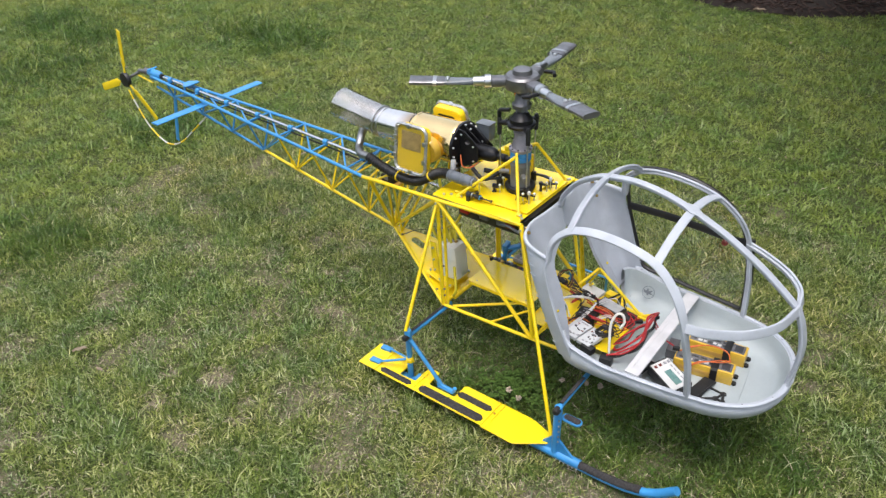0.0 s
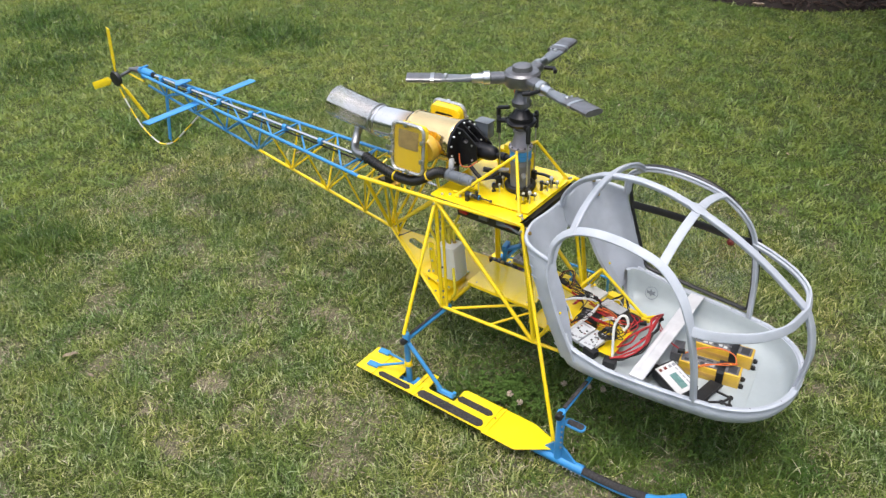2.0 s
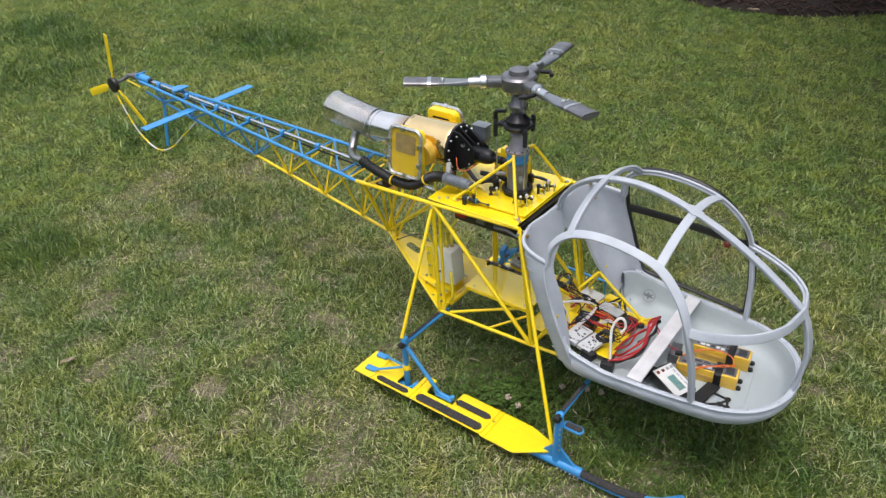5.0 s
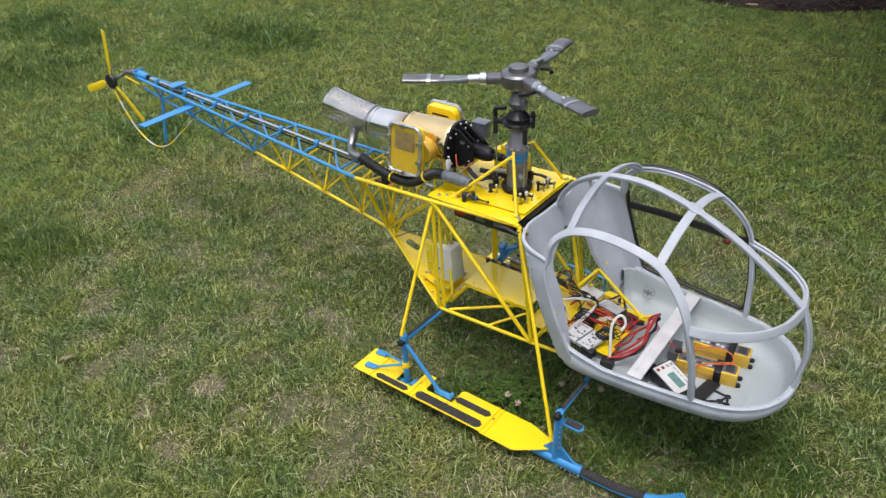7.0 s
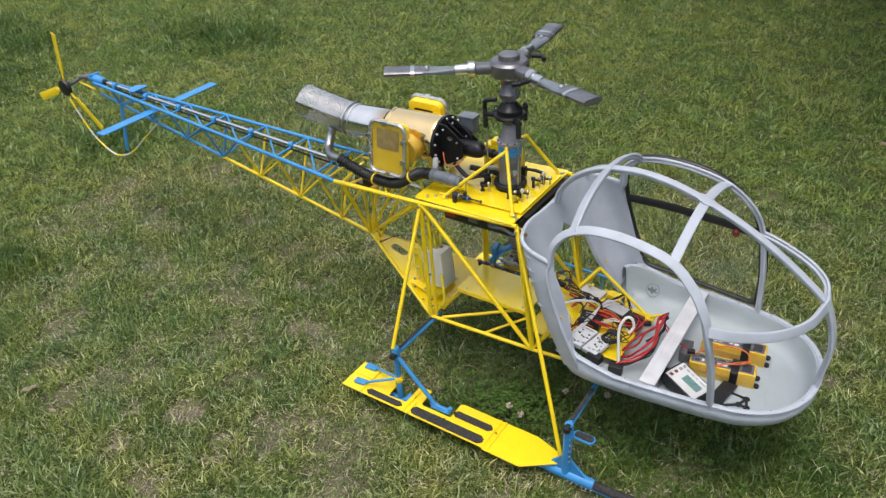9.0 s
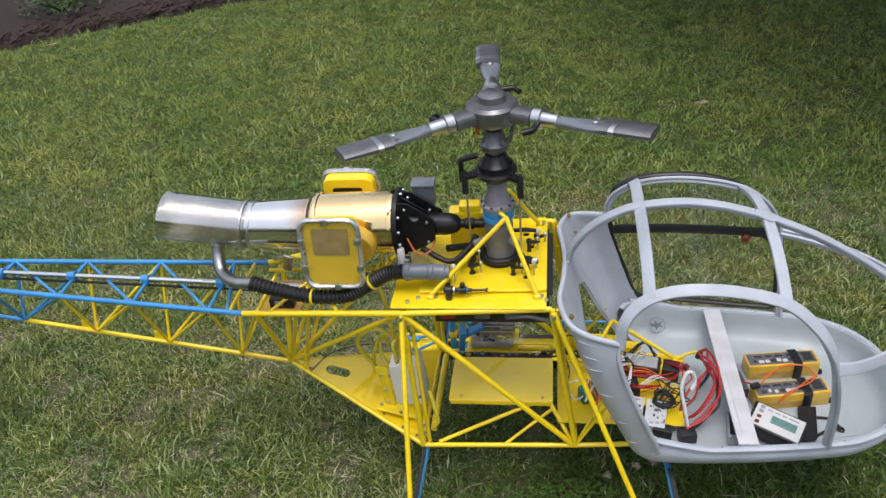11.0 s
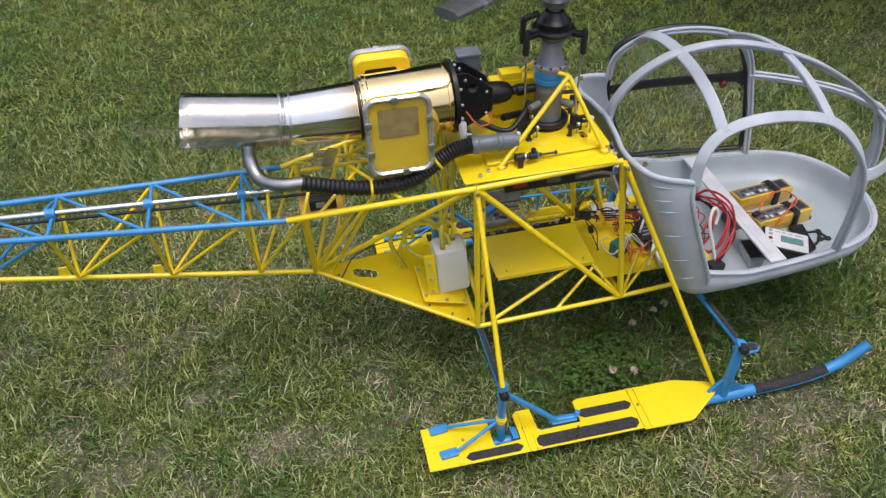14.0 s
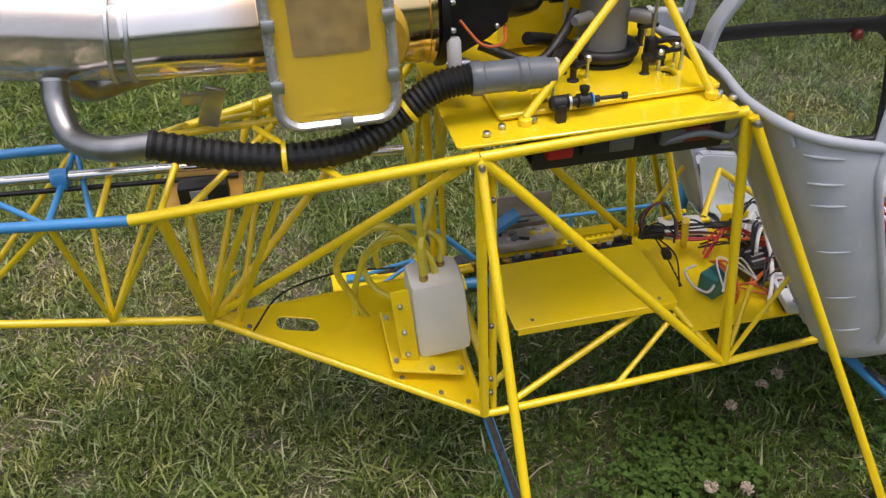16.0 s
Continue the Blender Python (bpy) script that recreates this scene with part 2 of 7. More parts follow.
def box(center, size, bevel=0.002, rot=(0, 0, 0), bm=None):
    bm = bm or bmesh.new()
    made = bmesh.ops.create_cube(bm, size=1)["verts"]
    if bevel:
        bmesh.ops.scale(bm, vec=size, verts=made)
        edges = list({e for v in made for e in v.link_edges})
        r = bmesh.ops.bevel(bm, geom=edges, offset=min(bevel, min(size) * 0.45), segments=2, profile=0.6, affect="EDGES")
        made = list({v for v in r["verts"]} | {v for v in made if v.is_valid})
    else:
        bmesh.ops.scale(bm, vec=size, verts=made)
    bmesh.ops.transform(bm, matrix=pose(*center, *rot), verts=made)
    return bm


def plate(outline, thick, z=0.0, bevel=0.0, holes=(), m=None):
    """A flat plate of this outline in xy, from z down by thick; m then moves it."""
    bm = bmesh.new()
    edges = []
    for loop in (outline, *holes):
        vs = [bm.verts.new((x, y, z)) for x, y in loop]
        edges += [bm.edges.new((vs[i], vs[(i + 1) % len(vs)])) for i in range(len(vs))]
    bmesh.ops.triangle_fill(bm, use_beauty=True, use_dissolve=True, edges=edges)
    top = list(bm.faces)
    r = bmesh.ops.extrude_face_region(bm, geom=top)
    bmesh.ops.translate(bm, vec=(0, 0, -thick), verts=[g for g in r["geom"] if isinstance(g, bmesh.types.BMVert)])
    if bevel:
        bmesh.ops.recalc_face_normals(bm, faces=bm.faces)
        sharp = [e for e in bm.edges if len(e.link_faces) == 2 and e.calc_face_angle(0) > 0.9]
        bmesh.ops.bevel(bm, geom=sharp, offset=bevel, segments=1, profile=0.5, affect="EDGES")
    if m is not None:
        bmesh.ops.transform(bm, matrix=m, verts=bm.verts)
    return bm


def rounded(x0, y0, x1, y1, r, k=4):
    """Outline of a rectangle with round corners."""
    out = []
    for cx, cy, a0 in ((x1 - r, y1 - r, 0), (x0 + r, y1 - r, 90), (x0 + r, y0 + r, 180), (x1 - r, y0 + r, 270)):
        for i in range(k + 1):
            a = radians(a0 + 90 * i / k)
            out.append((cx + r * math.cos(a), cy + r * math.sin(a)))
    return out


def bolt(bm, at, r=0.003, h=0.003, d=(0, 0, 1)):
    a = Vector(at)
    return lathe(bm, a, a + Vector(d), [(-0.001, r), (h * 0.6, r), (h, r * 0.7)], n=8)


# ---- the helicopter: tube airframe, boom and skids ----
heli = thing("model_helicopter", "yellow and blue lattice-frame model helicopter with grey cabin on lawn", "helicopter")
R = 0.0065


def strut(a, b, mat=YELLOW, r=R, name="frame_tube", label="", parent=None):
    return part(name, tube(a, b, r * 0.85), mat, parent or heli, label)


NODE = (-0.192, -0.158, 0.594)
COLOUR = (-0.562, -0.095, 0.538)
TAIL = (-1.85, -0.016, 0.606)
BELLY = (-0.525, 0.0, 0.31)
REAR = (-0.186, -0.158, 0.205)
FRONT = (0.157, -0.160, 0.223)
DECKF = (0.108, -0.158, 0.606)


def top(x, s=-1):
    """A place on a top longeron of the boom."""
    t = (COLOUR[0] - x) / (COLOUR[0] - TAIL[0])
    return (x, s * abs(COLOUR[1] + (TAIL[1] - COLOUR[1]) * t), COLOUR[2] + (TAIL[2] - COLOUR[2]) * t)


def low(x):
    """A place on the bottom longeron of the boom."""
    a, b = ((-0.525, 0.31), (-1.19, 0.432)) if x > -1.19 else ((-1.19, 0.432), (-1.85, 0.556))
    t = (x - a[0]) / (b[0] - a[0])
    return (x, 0.0, a[1] + (b[1] - a[1]) * t)


# longerons of the boom, yellow towards the cabin and blue towards the tail
for s in (-1, 1):
    strut((NODE[0], s * 0.158, NODE[2]), (COLOUR[0], s * 0.095, COLOUR[2]), YELLOW, 0.0078, "longeron", "yellow painted longeron")
    strut((COLOUR[0], s * 0.095, COLOUR[2]), top(-1.85, s), BLUE, 0.0072, "longeron", "blue painted longeron")
strut(BELLY, low(-1.19), YELLOW, 0.0066, "longeron")
strut(low(-1.19), low(-1.85), BLUE, 0.0062, "longeron")

STATIONS = [-0.645 - 0.182 * k for k in range(7)]
for k, x in enumerate(STATIONS):
    colour = YELLOW if x > -1.1 else BLUE
    for s in (-1, 1):
        strut(low(x), top(x, s), colour, 0.0042, "lacing_tube")
        if k:
            strut(low(x), top(STATIONS[k - 1], s), colour, 0.0042, "lacing_tube")
    if k in (1, 2):
        # welded lug beside the joint
        part("lug", plate([(-0.012, 0), (0.012, 0), (0.008, 0.03), (-0.008, 0.03)], 0.005,
                          m=Matrix.Translation(Vector(low(x)) + Vector((-0.026, 0.002, 0))) @ pose(0, 0, 0, 90, 0, 0)), YELLOW, heli)
    strut(top(x, -1), top(x, 1), BLUE, 0.0044, "cross_tube")
    if k < 6:
        strut(top(x, 1), top(STATIONS[k - 1] if k else -0.5, -1) if k else top(-0.60, -1), BLUE, 0.0040, "lacing_tube")
    c = (Vector(top(x, -1)) + Vector(top(x, 1))) / 2
    bm = box((c.x, c.y, c.z + 0.005), (0.013, 0.020, 0.020), 0.003)
    lathe(bm, (c.x - 0.009, c.y, c.z + 0.008), (c.x + 0.009, c.y, c.z + 0.008), [(0, 0.0105), (0.018, 0.0105)], n=14)
    part("shaft_bracket", bm, BLUE, heli)
part("drive_shaft", lathe(bmesh.new(), (-0.25, 0, 0.530), (-1.80, 0, 0.612), [(0, 0.0060), (1.55, 0.0060)], n=16), SHAFT, heli,
     "bright steel tail drive shaft")
part("control_rod", sweep(bmesh.new(), [(-0.45, -0.004, 0.526), (-1.78, -0.006, 0.598)], 0.0032), ANODIZED, heli, "thin dark tail control rod")
# first bay, between the colour change and the belly joint
strut(top(-0.595, -1), top(-0.595, 1), YELLOW, 0.0042, "cross_tube")
for s in (-1, 1):
    m = lambda p: (p[0], s * abs(p[1]), p[2])
    at = lambda x: (x, s * (0.095 + (x + 0.562) * 0.1703), 0.538 + (x + 0.562) * 0.1514)
    strut(BELLY, at(-0.53), YELLOW, 0.0075, "frame_tube")
    strut(low(-0.645), at(-0.53), YELLOW, 0.0042, "lacing_tube")
    strut(BELLY, at(-0.43), YELLOW, 0.0055, "lacing_tube")
    strut((-0.49, 0, 0.302), at(-0.40), YELLOW, 0.005, "lacing_tube")
    strut((-0.515, 0, 0.318), m((-0.205, 0.150, 0.582)), YELLOW, 0.0065, "frame_tube")
    strut(BELLY, m(REAR), YELLOW, 0.0062, "frame_tube")
    strut(at(-0.50), (-0.40, s * 0.02, 0.592), YELLOW, 0.0045, "engine_mount_tube")
    strut(at(-0.33), (-0.42, s * 0.02, 0.592), YELLOW, 0.0045, "engine_mount_tube")
    strut(at(-0.53), (-0.50, s * 0.02, 0.586), YELLOW, 0.0045, "engine_mount_tube")
strut((-0.52, 0, 0.586), (-0.22, 0, 0.592), YELLOW, 0.005, "engine_mount_tube")
strut((-0.42, -0.09, 0.575), (-0.42, 0.09, 0.575), YELLOW, 0.005, "engine_mount_tube")
strut((-0.50, -0.012, 0.375), (-0.48, 0.012, 0.375), YELLOW, 0.003, "cross_tube")
# engine cradle uprights
for x, z in ((-0.38, 0.645), (-0.25, 0.645)):
    strut((x, -0.03, 0.59), (x, -0.02, z), YELLOW, 0.004, "engine_mount_tube")
    strut((x, 0.03, 0.59), (x, 0.02, z), YELLOW, 0.004, "engine_mount_tube")

# middle frame
for s in (-1, 1):
    m = lambda p: (p[0], s * abs(p[1]), p[2])
    strut(m(NODE), m((0.108, 0.158, 0.608)), YELLOW, 0.0072)
    strut(m(REAR), m(NODE), YELLOW, 0.0075)
    strut(m((-0.172, 0.150, 0.21)), m((-0.176, 0.150, 0.59)), YELLOW, 0.0055)
    strut(m(NODE), m((0.150, 0.160, 0.226)), YELLOW, 0.0075)
    strut(m(REAR), m(FRONT), YELLOW, 0.0066)
    strut(m(FRONT), m((0.300, 0.158, 0.232)), YELLOW, 0.0066)
    strut(m(FRONT), m(DECKF), YELLOW, 0.0072)
    strut(m((0.154, 0.150, 0.225)), m((0.120, 0.150, 0.60)), YELLOW, 0.005)
    strut(m(FRONT), m((0.215, 0.10, 0.30)), YELLOW, 0.0045)
    strut(m(FRONT), m((0.235, 0.150, 0.36)), YELLOW, 0.004)
    strut(m((0.150, 0.155, 0.226)), m((0.100, 0.09, 0.285)), YELLOW, 0.006)
    strut(m((-0.150, 0.150, 0.208)), m((0.092, 0.075, 0.280)), YELLOW, 0.0055)
    strut(m((0.0, 0.158, 0.215)), m((0.105, 0.10, 0.27)), YELLOW, 0.0045)
    # bolts down the rear upright
    for z in (0.245, 0.27, 0.36, 0.50, 0.54):
        part("bolt", bolt(bmesh.new(), m((-0.178, 0.158, z)), 0.0036, 0.004, (0, s, 0)), DARKGREY, heli)
strut((-0.186, -0.158, 0.205), (-0.186, 0.158, 0.205), YELLOW, 0.0062, "cross_tube")
strut((0.157, -0.16, 0.223), (0.157, 0.16, 0.223), YELLOW, 0.006, "cross_tube")
strut((-0.19, -0.155, 0.592), (-0.19, 0.155, 0.592), YELLOW, 0.006, "cross_tube")
strut((-0.165, -0.125, 0.222), (-0.165, 0.125, 0.222), YELLOW, 0.009, "cross_tube")

# sloping belly plate with its long slot
length = math.hypot(0.525 - 0.186, 0.105)
slot = [(0.116 + 0.013 * math.cos(a) + (0.017 if math.cos(a) > 0 else -0.017), 0.0145 * math.sin(a) + 0.0) for a in [2 * math.pi * (i + 0.5) / 16 for i in range(16)]]
bm = plate([(0.005, -0.004), (length - 0.003, -0.155), (length - 0.003, 0.155), (0.005, 0.004)], 0.003, 0.004, 0.0008, holes=[slot],
           m=pose(*BELLY, 0, math.degrees(math.atan2(0.105, 0.339)), 0))
part("belly_plate", bm, SHEET, heli, "sloping yellow belly plate with an oval slot")
for u, v in ((0.05, -0.014), (0.30, -0.125), (0.335, -0.14), (0.25, -0.10)):
    m4 = pose(*BELLY, 0, math.degrees(math.atan2(0.105, 0.339)), 0)
    part("bolt", bolt(bmesh.new(), m4 @ Vector((u, v, 0.004)), 0.0034, 0.003), DARKGREY, heli)
# cable along the plate edge
part("cable", sweep(bmesh.new(), spline([(-0.47, -0.03, 0.305), (-0.43, 0.03, 0.312), (-0.35, 0.075, 0.30), (-0.26, 0.10, 0.275)]), 0.0014, n=6), RUBBER, heli)

# middle trays
bm = plate(rounded(-0.128, -0.100, 0.108, 0.045, 0.004), 0.003, 0.292, 0.0008)
tray = part("equipment_tray", bm, SHEET, heli, "flat yellow sheet metal equipment tray")
part("flange", box((-0.010, -0.0988, 0.2845), (0.228, 0.0022, 0.0095), 0.0006), SHEET, tray)
for x in (-0.10, 0.085):
    part("screw", bolt(bmesh.new(), (x, -0.086, 0.2915), 0.0026, 0.0016), DARKGREY, tray)
part("equipment_tray", plate(rounded(-0.105, 0.105, 0.020, 0.196, 0.004), 0.003, 0.254, 0.0008), YELLOW, heli)
part("electronics_rail", box((-0.02, 0.056, 0.284), (0.25, 0.016, 0.012), 0.002), BLACK, heli)
rail_rng = random.Random(11)
for i in range(16):
    size = (rail_rng.uniform(0.006, 0.014), rail_rng.uniform(0.006, 0.012), rail_rng.uniform(0.003, 0.008))
    part("connector", box((-0.145 + 0.0165 * i, rail_rng.uniform(0.050, 0.062), 0.289 + size[2] / 2), size, 0.0015, (0, 0, rail_rng.uniform(-35, 35))),
         rail_rng.choice((BLACK, BLACK, DARKGREY, LABELGREY, BRASS, PVC, REDLENS)), heli)
# blue angle bracket standing behind the tray
part("bracket", box((-0.116, 0.100, 0.288), (0.014, 0.012, 0.060), 0.002, (0, 6, 12)), BLUE, heli)
part("bracket", box((-0.092, 0.104, 0.322), (0.066, 0.022, 0.010), 0.002, (0, -24, 12)), BLUE, heli)
part("bracket", box((-0.112, 0.100, 0.325), (0.016, 0.040, 0.016), 0.003, (0, 0, 12)), BLUE, heli)
part("floor_plate", plate(rounded(0.118, -0.130, 0.392, 0.100, 0.004), 0.003, 0.262, 0.0008), YELLOW, heli, "yellow floor plate under the electronics")
part("perforated_strip", box((0.05, 0.135, 0.262), (0.12, 0.022, 0.004), 0.001), YELLOW, heli)

# deck
SLOTS = [rounded(x, y, x + 0.013, y + 0.026, 0.005) for x, y in ((-0.095, -0.098), (0.066, -0.078), (0.072, 0.030), (-0.085, 0.085), (0.060, 0.078))]
bm = plate([(-0.200, -0.150), (-0.196, -0.155), (0.108, -0.165), (0.113, -0.160), (0.113, 0.160), (0.108, 0.165), (-0.196, 0.155), (-0.200, 0.150)],
           0.004, 0.612, 0.001, holes=SLOTS, m=Matrix.Translation((0, 0, 0.0)) @ pose(0, 0, 0, 0, -1.4, 0))
part("deck", bm, SHEET, heli, "yellow flat top deck carrying the mast")
bm = plate(rounded(-0.145, -0.115, 0.113, 0.115, 0.004), 0.006, 0.6205, 0.0012,
           holes=SLOTS,
           m=pose(0, 0, 0, 0, -1.4, 0))
part("deck_panel", bm, SHEET, heli)
part("bay_bottom", plate(rounded(-0.14, -0.11, 0.11, 0.11, 0.004), 0.002, 0.607, 0.0), BLACK, heli)
bm = box((-0.015, -0.135, 0.580), (0.225, 0.005, 0.048), 0.002)
part("bay_side", bm, BLACK, heli, "black side plate under the deck")
part("bay_side", box((-0.015, 0.135, 0.580), (0.225, 0.005, 0.048), 0.002), BLACK, heli)
part("bay_front", box((0.100, 0, 0.580), (0.005, 0.265, 0.048), 0.002), BLACK, heli)
part("bay_floor", box((-0.015, 0, 0.558), (0.222, 0.262, 0.004), 0.001), BLACK, heli)
for x, mt in ((-0.10, RED), (-0.03, DARKGREY), (0.03, DARKGREY), (0.06, REDLENS), (-0.06, BLACK)):
    part("servo", box((x, -0.143, 0.582), (0.030, 0.012, 0.018), 0.003), mt, heli)
part("cable", sweep(bmesh.new(), spline([(0.02, -0.145, 0.575), (0.06, -0.152, 0.585), (0.10, -0.150, 0.575), (0.115, -0.15, 0.60)]), 0.004, n=8), PVC, heli)
for p in ((-0.180, -0.140, 0.610), (-0.160, -0.128, 0.610), (0.085, -0.132, 0.618), (0.098, -0.142, 0.618), (-0.18, 0.14, 0.61), (0.09, 0.14, 0.616)):
    bm = bolt(bmesh.new(), p, 0.0042, 0.004)
    part("bolt", bm, ALU, heli)


# skids
def skid_side(s):
    m = lambda p: (p[0], s * abs(p[1]), p[2])
    strut(m(NODE), m((-0.184, 0.352, 0.222)), YELLOW, 0.0066, "skid_strut")
    strut(m((0.112, 0.166, 0.604)), m((0.336, 0.334, 0.060)), YELLOW, 0.0066, "skid_strut")
    for a in (m((-0.192, 0.160, 0.585)), m((0.113, 0.168, 0.598))):
        part("bolt", bolt(bmesh.new(), a, 0.0045, 0.012, (0, s, 0.2)), ALU, heli)
    # rear cross leg, knuckle, upright and brace
    strut(m((-0.180, 0.125, 0.192)), m((-0.182, 0.352, 0.197)), BLUE, 0.0085, "skid_leg")
    part("leg_pad", sweep(bmesh.new(), [m((-0.182, 0.150, 0.2035)), m((-0.182, 0.335, 0.2075))], 0.0048, 0.0016, n=8), GRIP, heli)
    bm = lathe(bmesh.new(), m((-0.181, 0.345, 0.222)), m((-0.181, 0.345, 0.03)), [(0, 0.010), (0.004, 0.0115), (0.035, 0.0115), (0.036, 0.0095), (0.19, 0.0095)], n=16)
    part("skid_leg", bm, BLUE, heli)
    part("knuckle", lathe(bmesh.new(), m((-0.181, 0.350, 0.199)), m((-0.181, 0.372, 0.199)), [(0, 0.0105), (0.014, 0.0105), (0.017, 0.007)], n=14), BLACK, heli)
    part("collar", lathe(bmesh.new(), m((-0.181, 0.345, 0.115)), m((-0.181, 0.345, 0.095)), [(0, 0.0112), (0.006, 0.0112), (0.007, 0.0125), (0.013, 0.0125), (0.014, 0.0112), (0.02, 0.0112)], n=14), YELLOW, heli)
    strut(m((-0.172, 0.345, 0.187)), m((-0.055, 0.345, 0.062)), BLUE, 0.0075, "skid_brace")
    part("brace_foot", sweep(bmesh.new(), spline([m((-0.070, 0.345, 0.062)), m((-0.02, 0.345, 0.058)), m((-0.006, 0.345, 0.062)), m((-0.003, 0.345, 0.074))], 4), 0.0062, n=10), BLUE, heli)
    part("foot_bracket", box(m((-0.035, 0.345, 0.057)), (0.060, 0.020, 0.004), 0.001), BLUE, heli)
    for y, x in ((0.374, -0.305), (0.308, -0.315)):
        strut(m((-0.184, 0.345, 0.103)), m((x + 0.02, y, 0.062)), BLUE, 0.0046, "skid_brace")
        part("foot_pad", box(m((x, y, 0.057)), (0.040, 0.020, 0.008), 0.002, (0, 0, -5 * s)), BLUE, heli)
    # skid tube with its turned-up toe
    line = spline([m((-0.348, 0.347, 0.020)), m((-0.1, 0.347, 0.020)), m((0.2, 0.347, 0.020)), m((0.45, 0.347, 0.022)), m((0.57, 0.347, 0.030)), m((0.65, 0.347, 0.058)), m((0.715, 0.347, 0.112))], 6)
    part("skid_tube", sweep(bmesh.new(), line, 0.0125, n=14), BLUE, heli, "blue tubular landing skid with upturned toe")
    line = spline([m((0.435, 0.347, 0.026)), m((0.50, 0.347, 0.028)), m((0.57, 0.347, 0.036)), m((0.622, 0.347, 0.050))], 4)
    part("grip_sleeve", sweep(bmesh.new(), line, 0.0128, 0.0095, n=14, up=(0, 0, 1)), GRIP, heli)
    # front leg with gusset
    strut(m((0.352, 0.140, 0.190)), m((0.362, 0.352, 0.203)), BLUE, 0.0085, "skid_leg")
    part("leg_pad", sweep(bmesh.new(), [m((0.357, 0.20, 0.203)), m((0.361, 0.335, 0.2125))], 0.0055, 0.0016, n=8), GRIP, heli)
    part("skid_leg", lathe(bmesh.new(), m((0.362, 0.350, 0.212)), m((0.357, 0.348, 0.02)), [(0, 0.010), (0.004, 0.0118), (0.19, 0.0118)], n=16), BLUE, heli)
    part("knuckle", lathe(bmesh.new(), m((0.362, 0.352, 0.203)), m((0.362, 0.376, 0.203)), [(0, 0.011), (0.016, 0.011), (0.019, 0.008)], n=14), BLACK, heli)
    bm = sweep(bmesh.new(), [m((0.29, 0.347, 0.024)), m((0.438, 0.347, 0.026))], 0.0145, 0.0145, n=14)
    part("skid_saddle", bm, BLUE, heli)
    for x0, x1 in ((0.352, 0.420), (0.358, 0.300)):
        bm = bmesh.new()
        vs = [bm.verts.new(m((x, y, z))) for y in (0.3435, 0.3505) for x, z in ((x0, 0.10), (x1, 0.034), (x0, 0.030))]
        for f in ((0, 1, 2), (5, 4, 3), (0, 3, 4, 1), (1, 4, 5, 2), (2, 5, 3, 0)):
            bm.faces.new([vs[i] for i in f])
        part("gusset", bm, BLUE, heli)
    for i in range(5):
        part("bolt", bolt(bmesh.new(), m((0.372, 0.361, 0.09 + 0.02 * i)), 0.0027, 0.004, (0.3, s, 0)), DULL, heli)
    for i in range(6):
        part("bolt", bolt(bmesh.new(), m((0.37 + 0.013 * i, 0.3615, 0.018)), 0.0027, 0.003, (0, s, 0)), DULL, heli)
    # little step on the front leg
    step = part("step", plate(rounded(0.365, -0.014, 0.425, 0.014, 0.012), 0.007, 0.165, 0.001, m=Matrix.Translation((0, s * 0.330, 0))), BLUE, heli)
    part("tread", plate(rounded(0.372, -0.010, 0.421, 0.010, 0.008), 0.003, 0.1675, 0.0005, m=Matrix.Translation((0, s * 0.330, 0))), GRIP, step)
    # foot board with cut-outs, ribs and dark treads
    o = [(-0.354, -0.405), (0.135, -0.405), (0.138, -0.410), (0.244, -0.411), (0.256, -0.408), (0.334, -0.352), (0.340, -0.342), (0.338, -0.326), (0.328, -0.317), (0.262, -0.297), (0.245, -0.294), (0.012, -0.294),
         (0.002, -0.300), (0.002, -0.356), (-0.090, -0.357), (-0.097, -0.352), (-0.100, -0.296), (-0.132, -0.295), (-0.142, -0.304), (-0.142, -0.370),
         (-0.200, -0.374), (-0.203, -0.368), (-0.203, -0.300), (-0.209, -0.295), (-0.354, -0.295)]
    o = [(x, s * abs(y)) for x, y in o]
    board = part("foot_board", plate(o, 0.005, 0.052, 0.0012), YELLOW, heli, "yellow metal foot board with dark anti-slip strips")
    for x0, x1, y0, y1 in ((-0.270, -0.142, 0.380, 0.400), (-0.110, 0.128, 0.372, 0.401), (0.004, 0.130, 0.326, 0.349)):
        k = 0.010
        ring = [(x0 + k, y0), (x1 - k, y0), (x1, y0 + k * 0.9), (x1, y1 - k * 0.9), (x1 - k, y1), (x0 + k, y1), (x0, y1 - k * 0.9), (x0, y0 + k * 0.9)]
        part("tread", plate([(x, s * y) for x, y in ring], 0.003, 0.0545, 0.0004), GRIP, board, "dark anti-slip strip")
    for x, y0, y1 in ((-0.128, 0.300, 0.404), (-0.112, 0.362, 0.404), (-0.284, 0.296, 0.404), (0.137, 0.296, 0.404), (0.153, 0.296, 0.407)):
        part("rib", box((x, s * (y0 + y1) / 2, 0.0540), (0.005, y1 - y0, 0.0045), 0.0015), YELLOW, board)
    part("rib", box((-0.315, s * 0.345, 0.0535), (0.076, 0.005, 0.002), 0.0008), YELLOW, board)
    for x, y in ((-0.268, 0.344), (-0.128, 0.344), (0.145, 0.344)):
        part("bolt", bolt(bmesh.new(), (x, s * y, 0.053), 0.0036, 0.003), BRASS, board)
    for x in (-0.30, -0.15, 0.05, 0.20):
        part("clamp", box((x, s * 0.347, 0.038), (0.014, 0.032, 0.020), 0.002), BLUE, heli)


skid_side(-1)
skid_side(1)

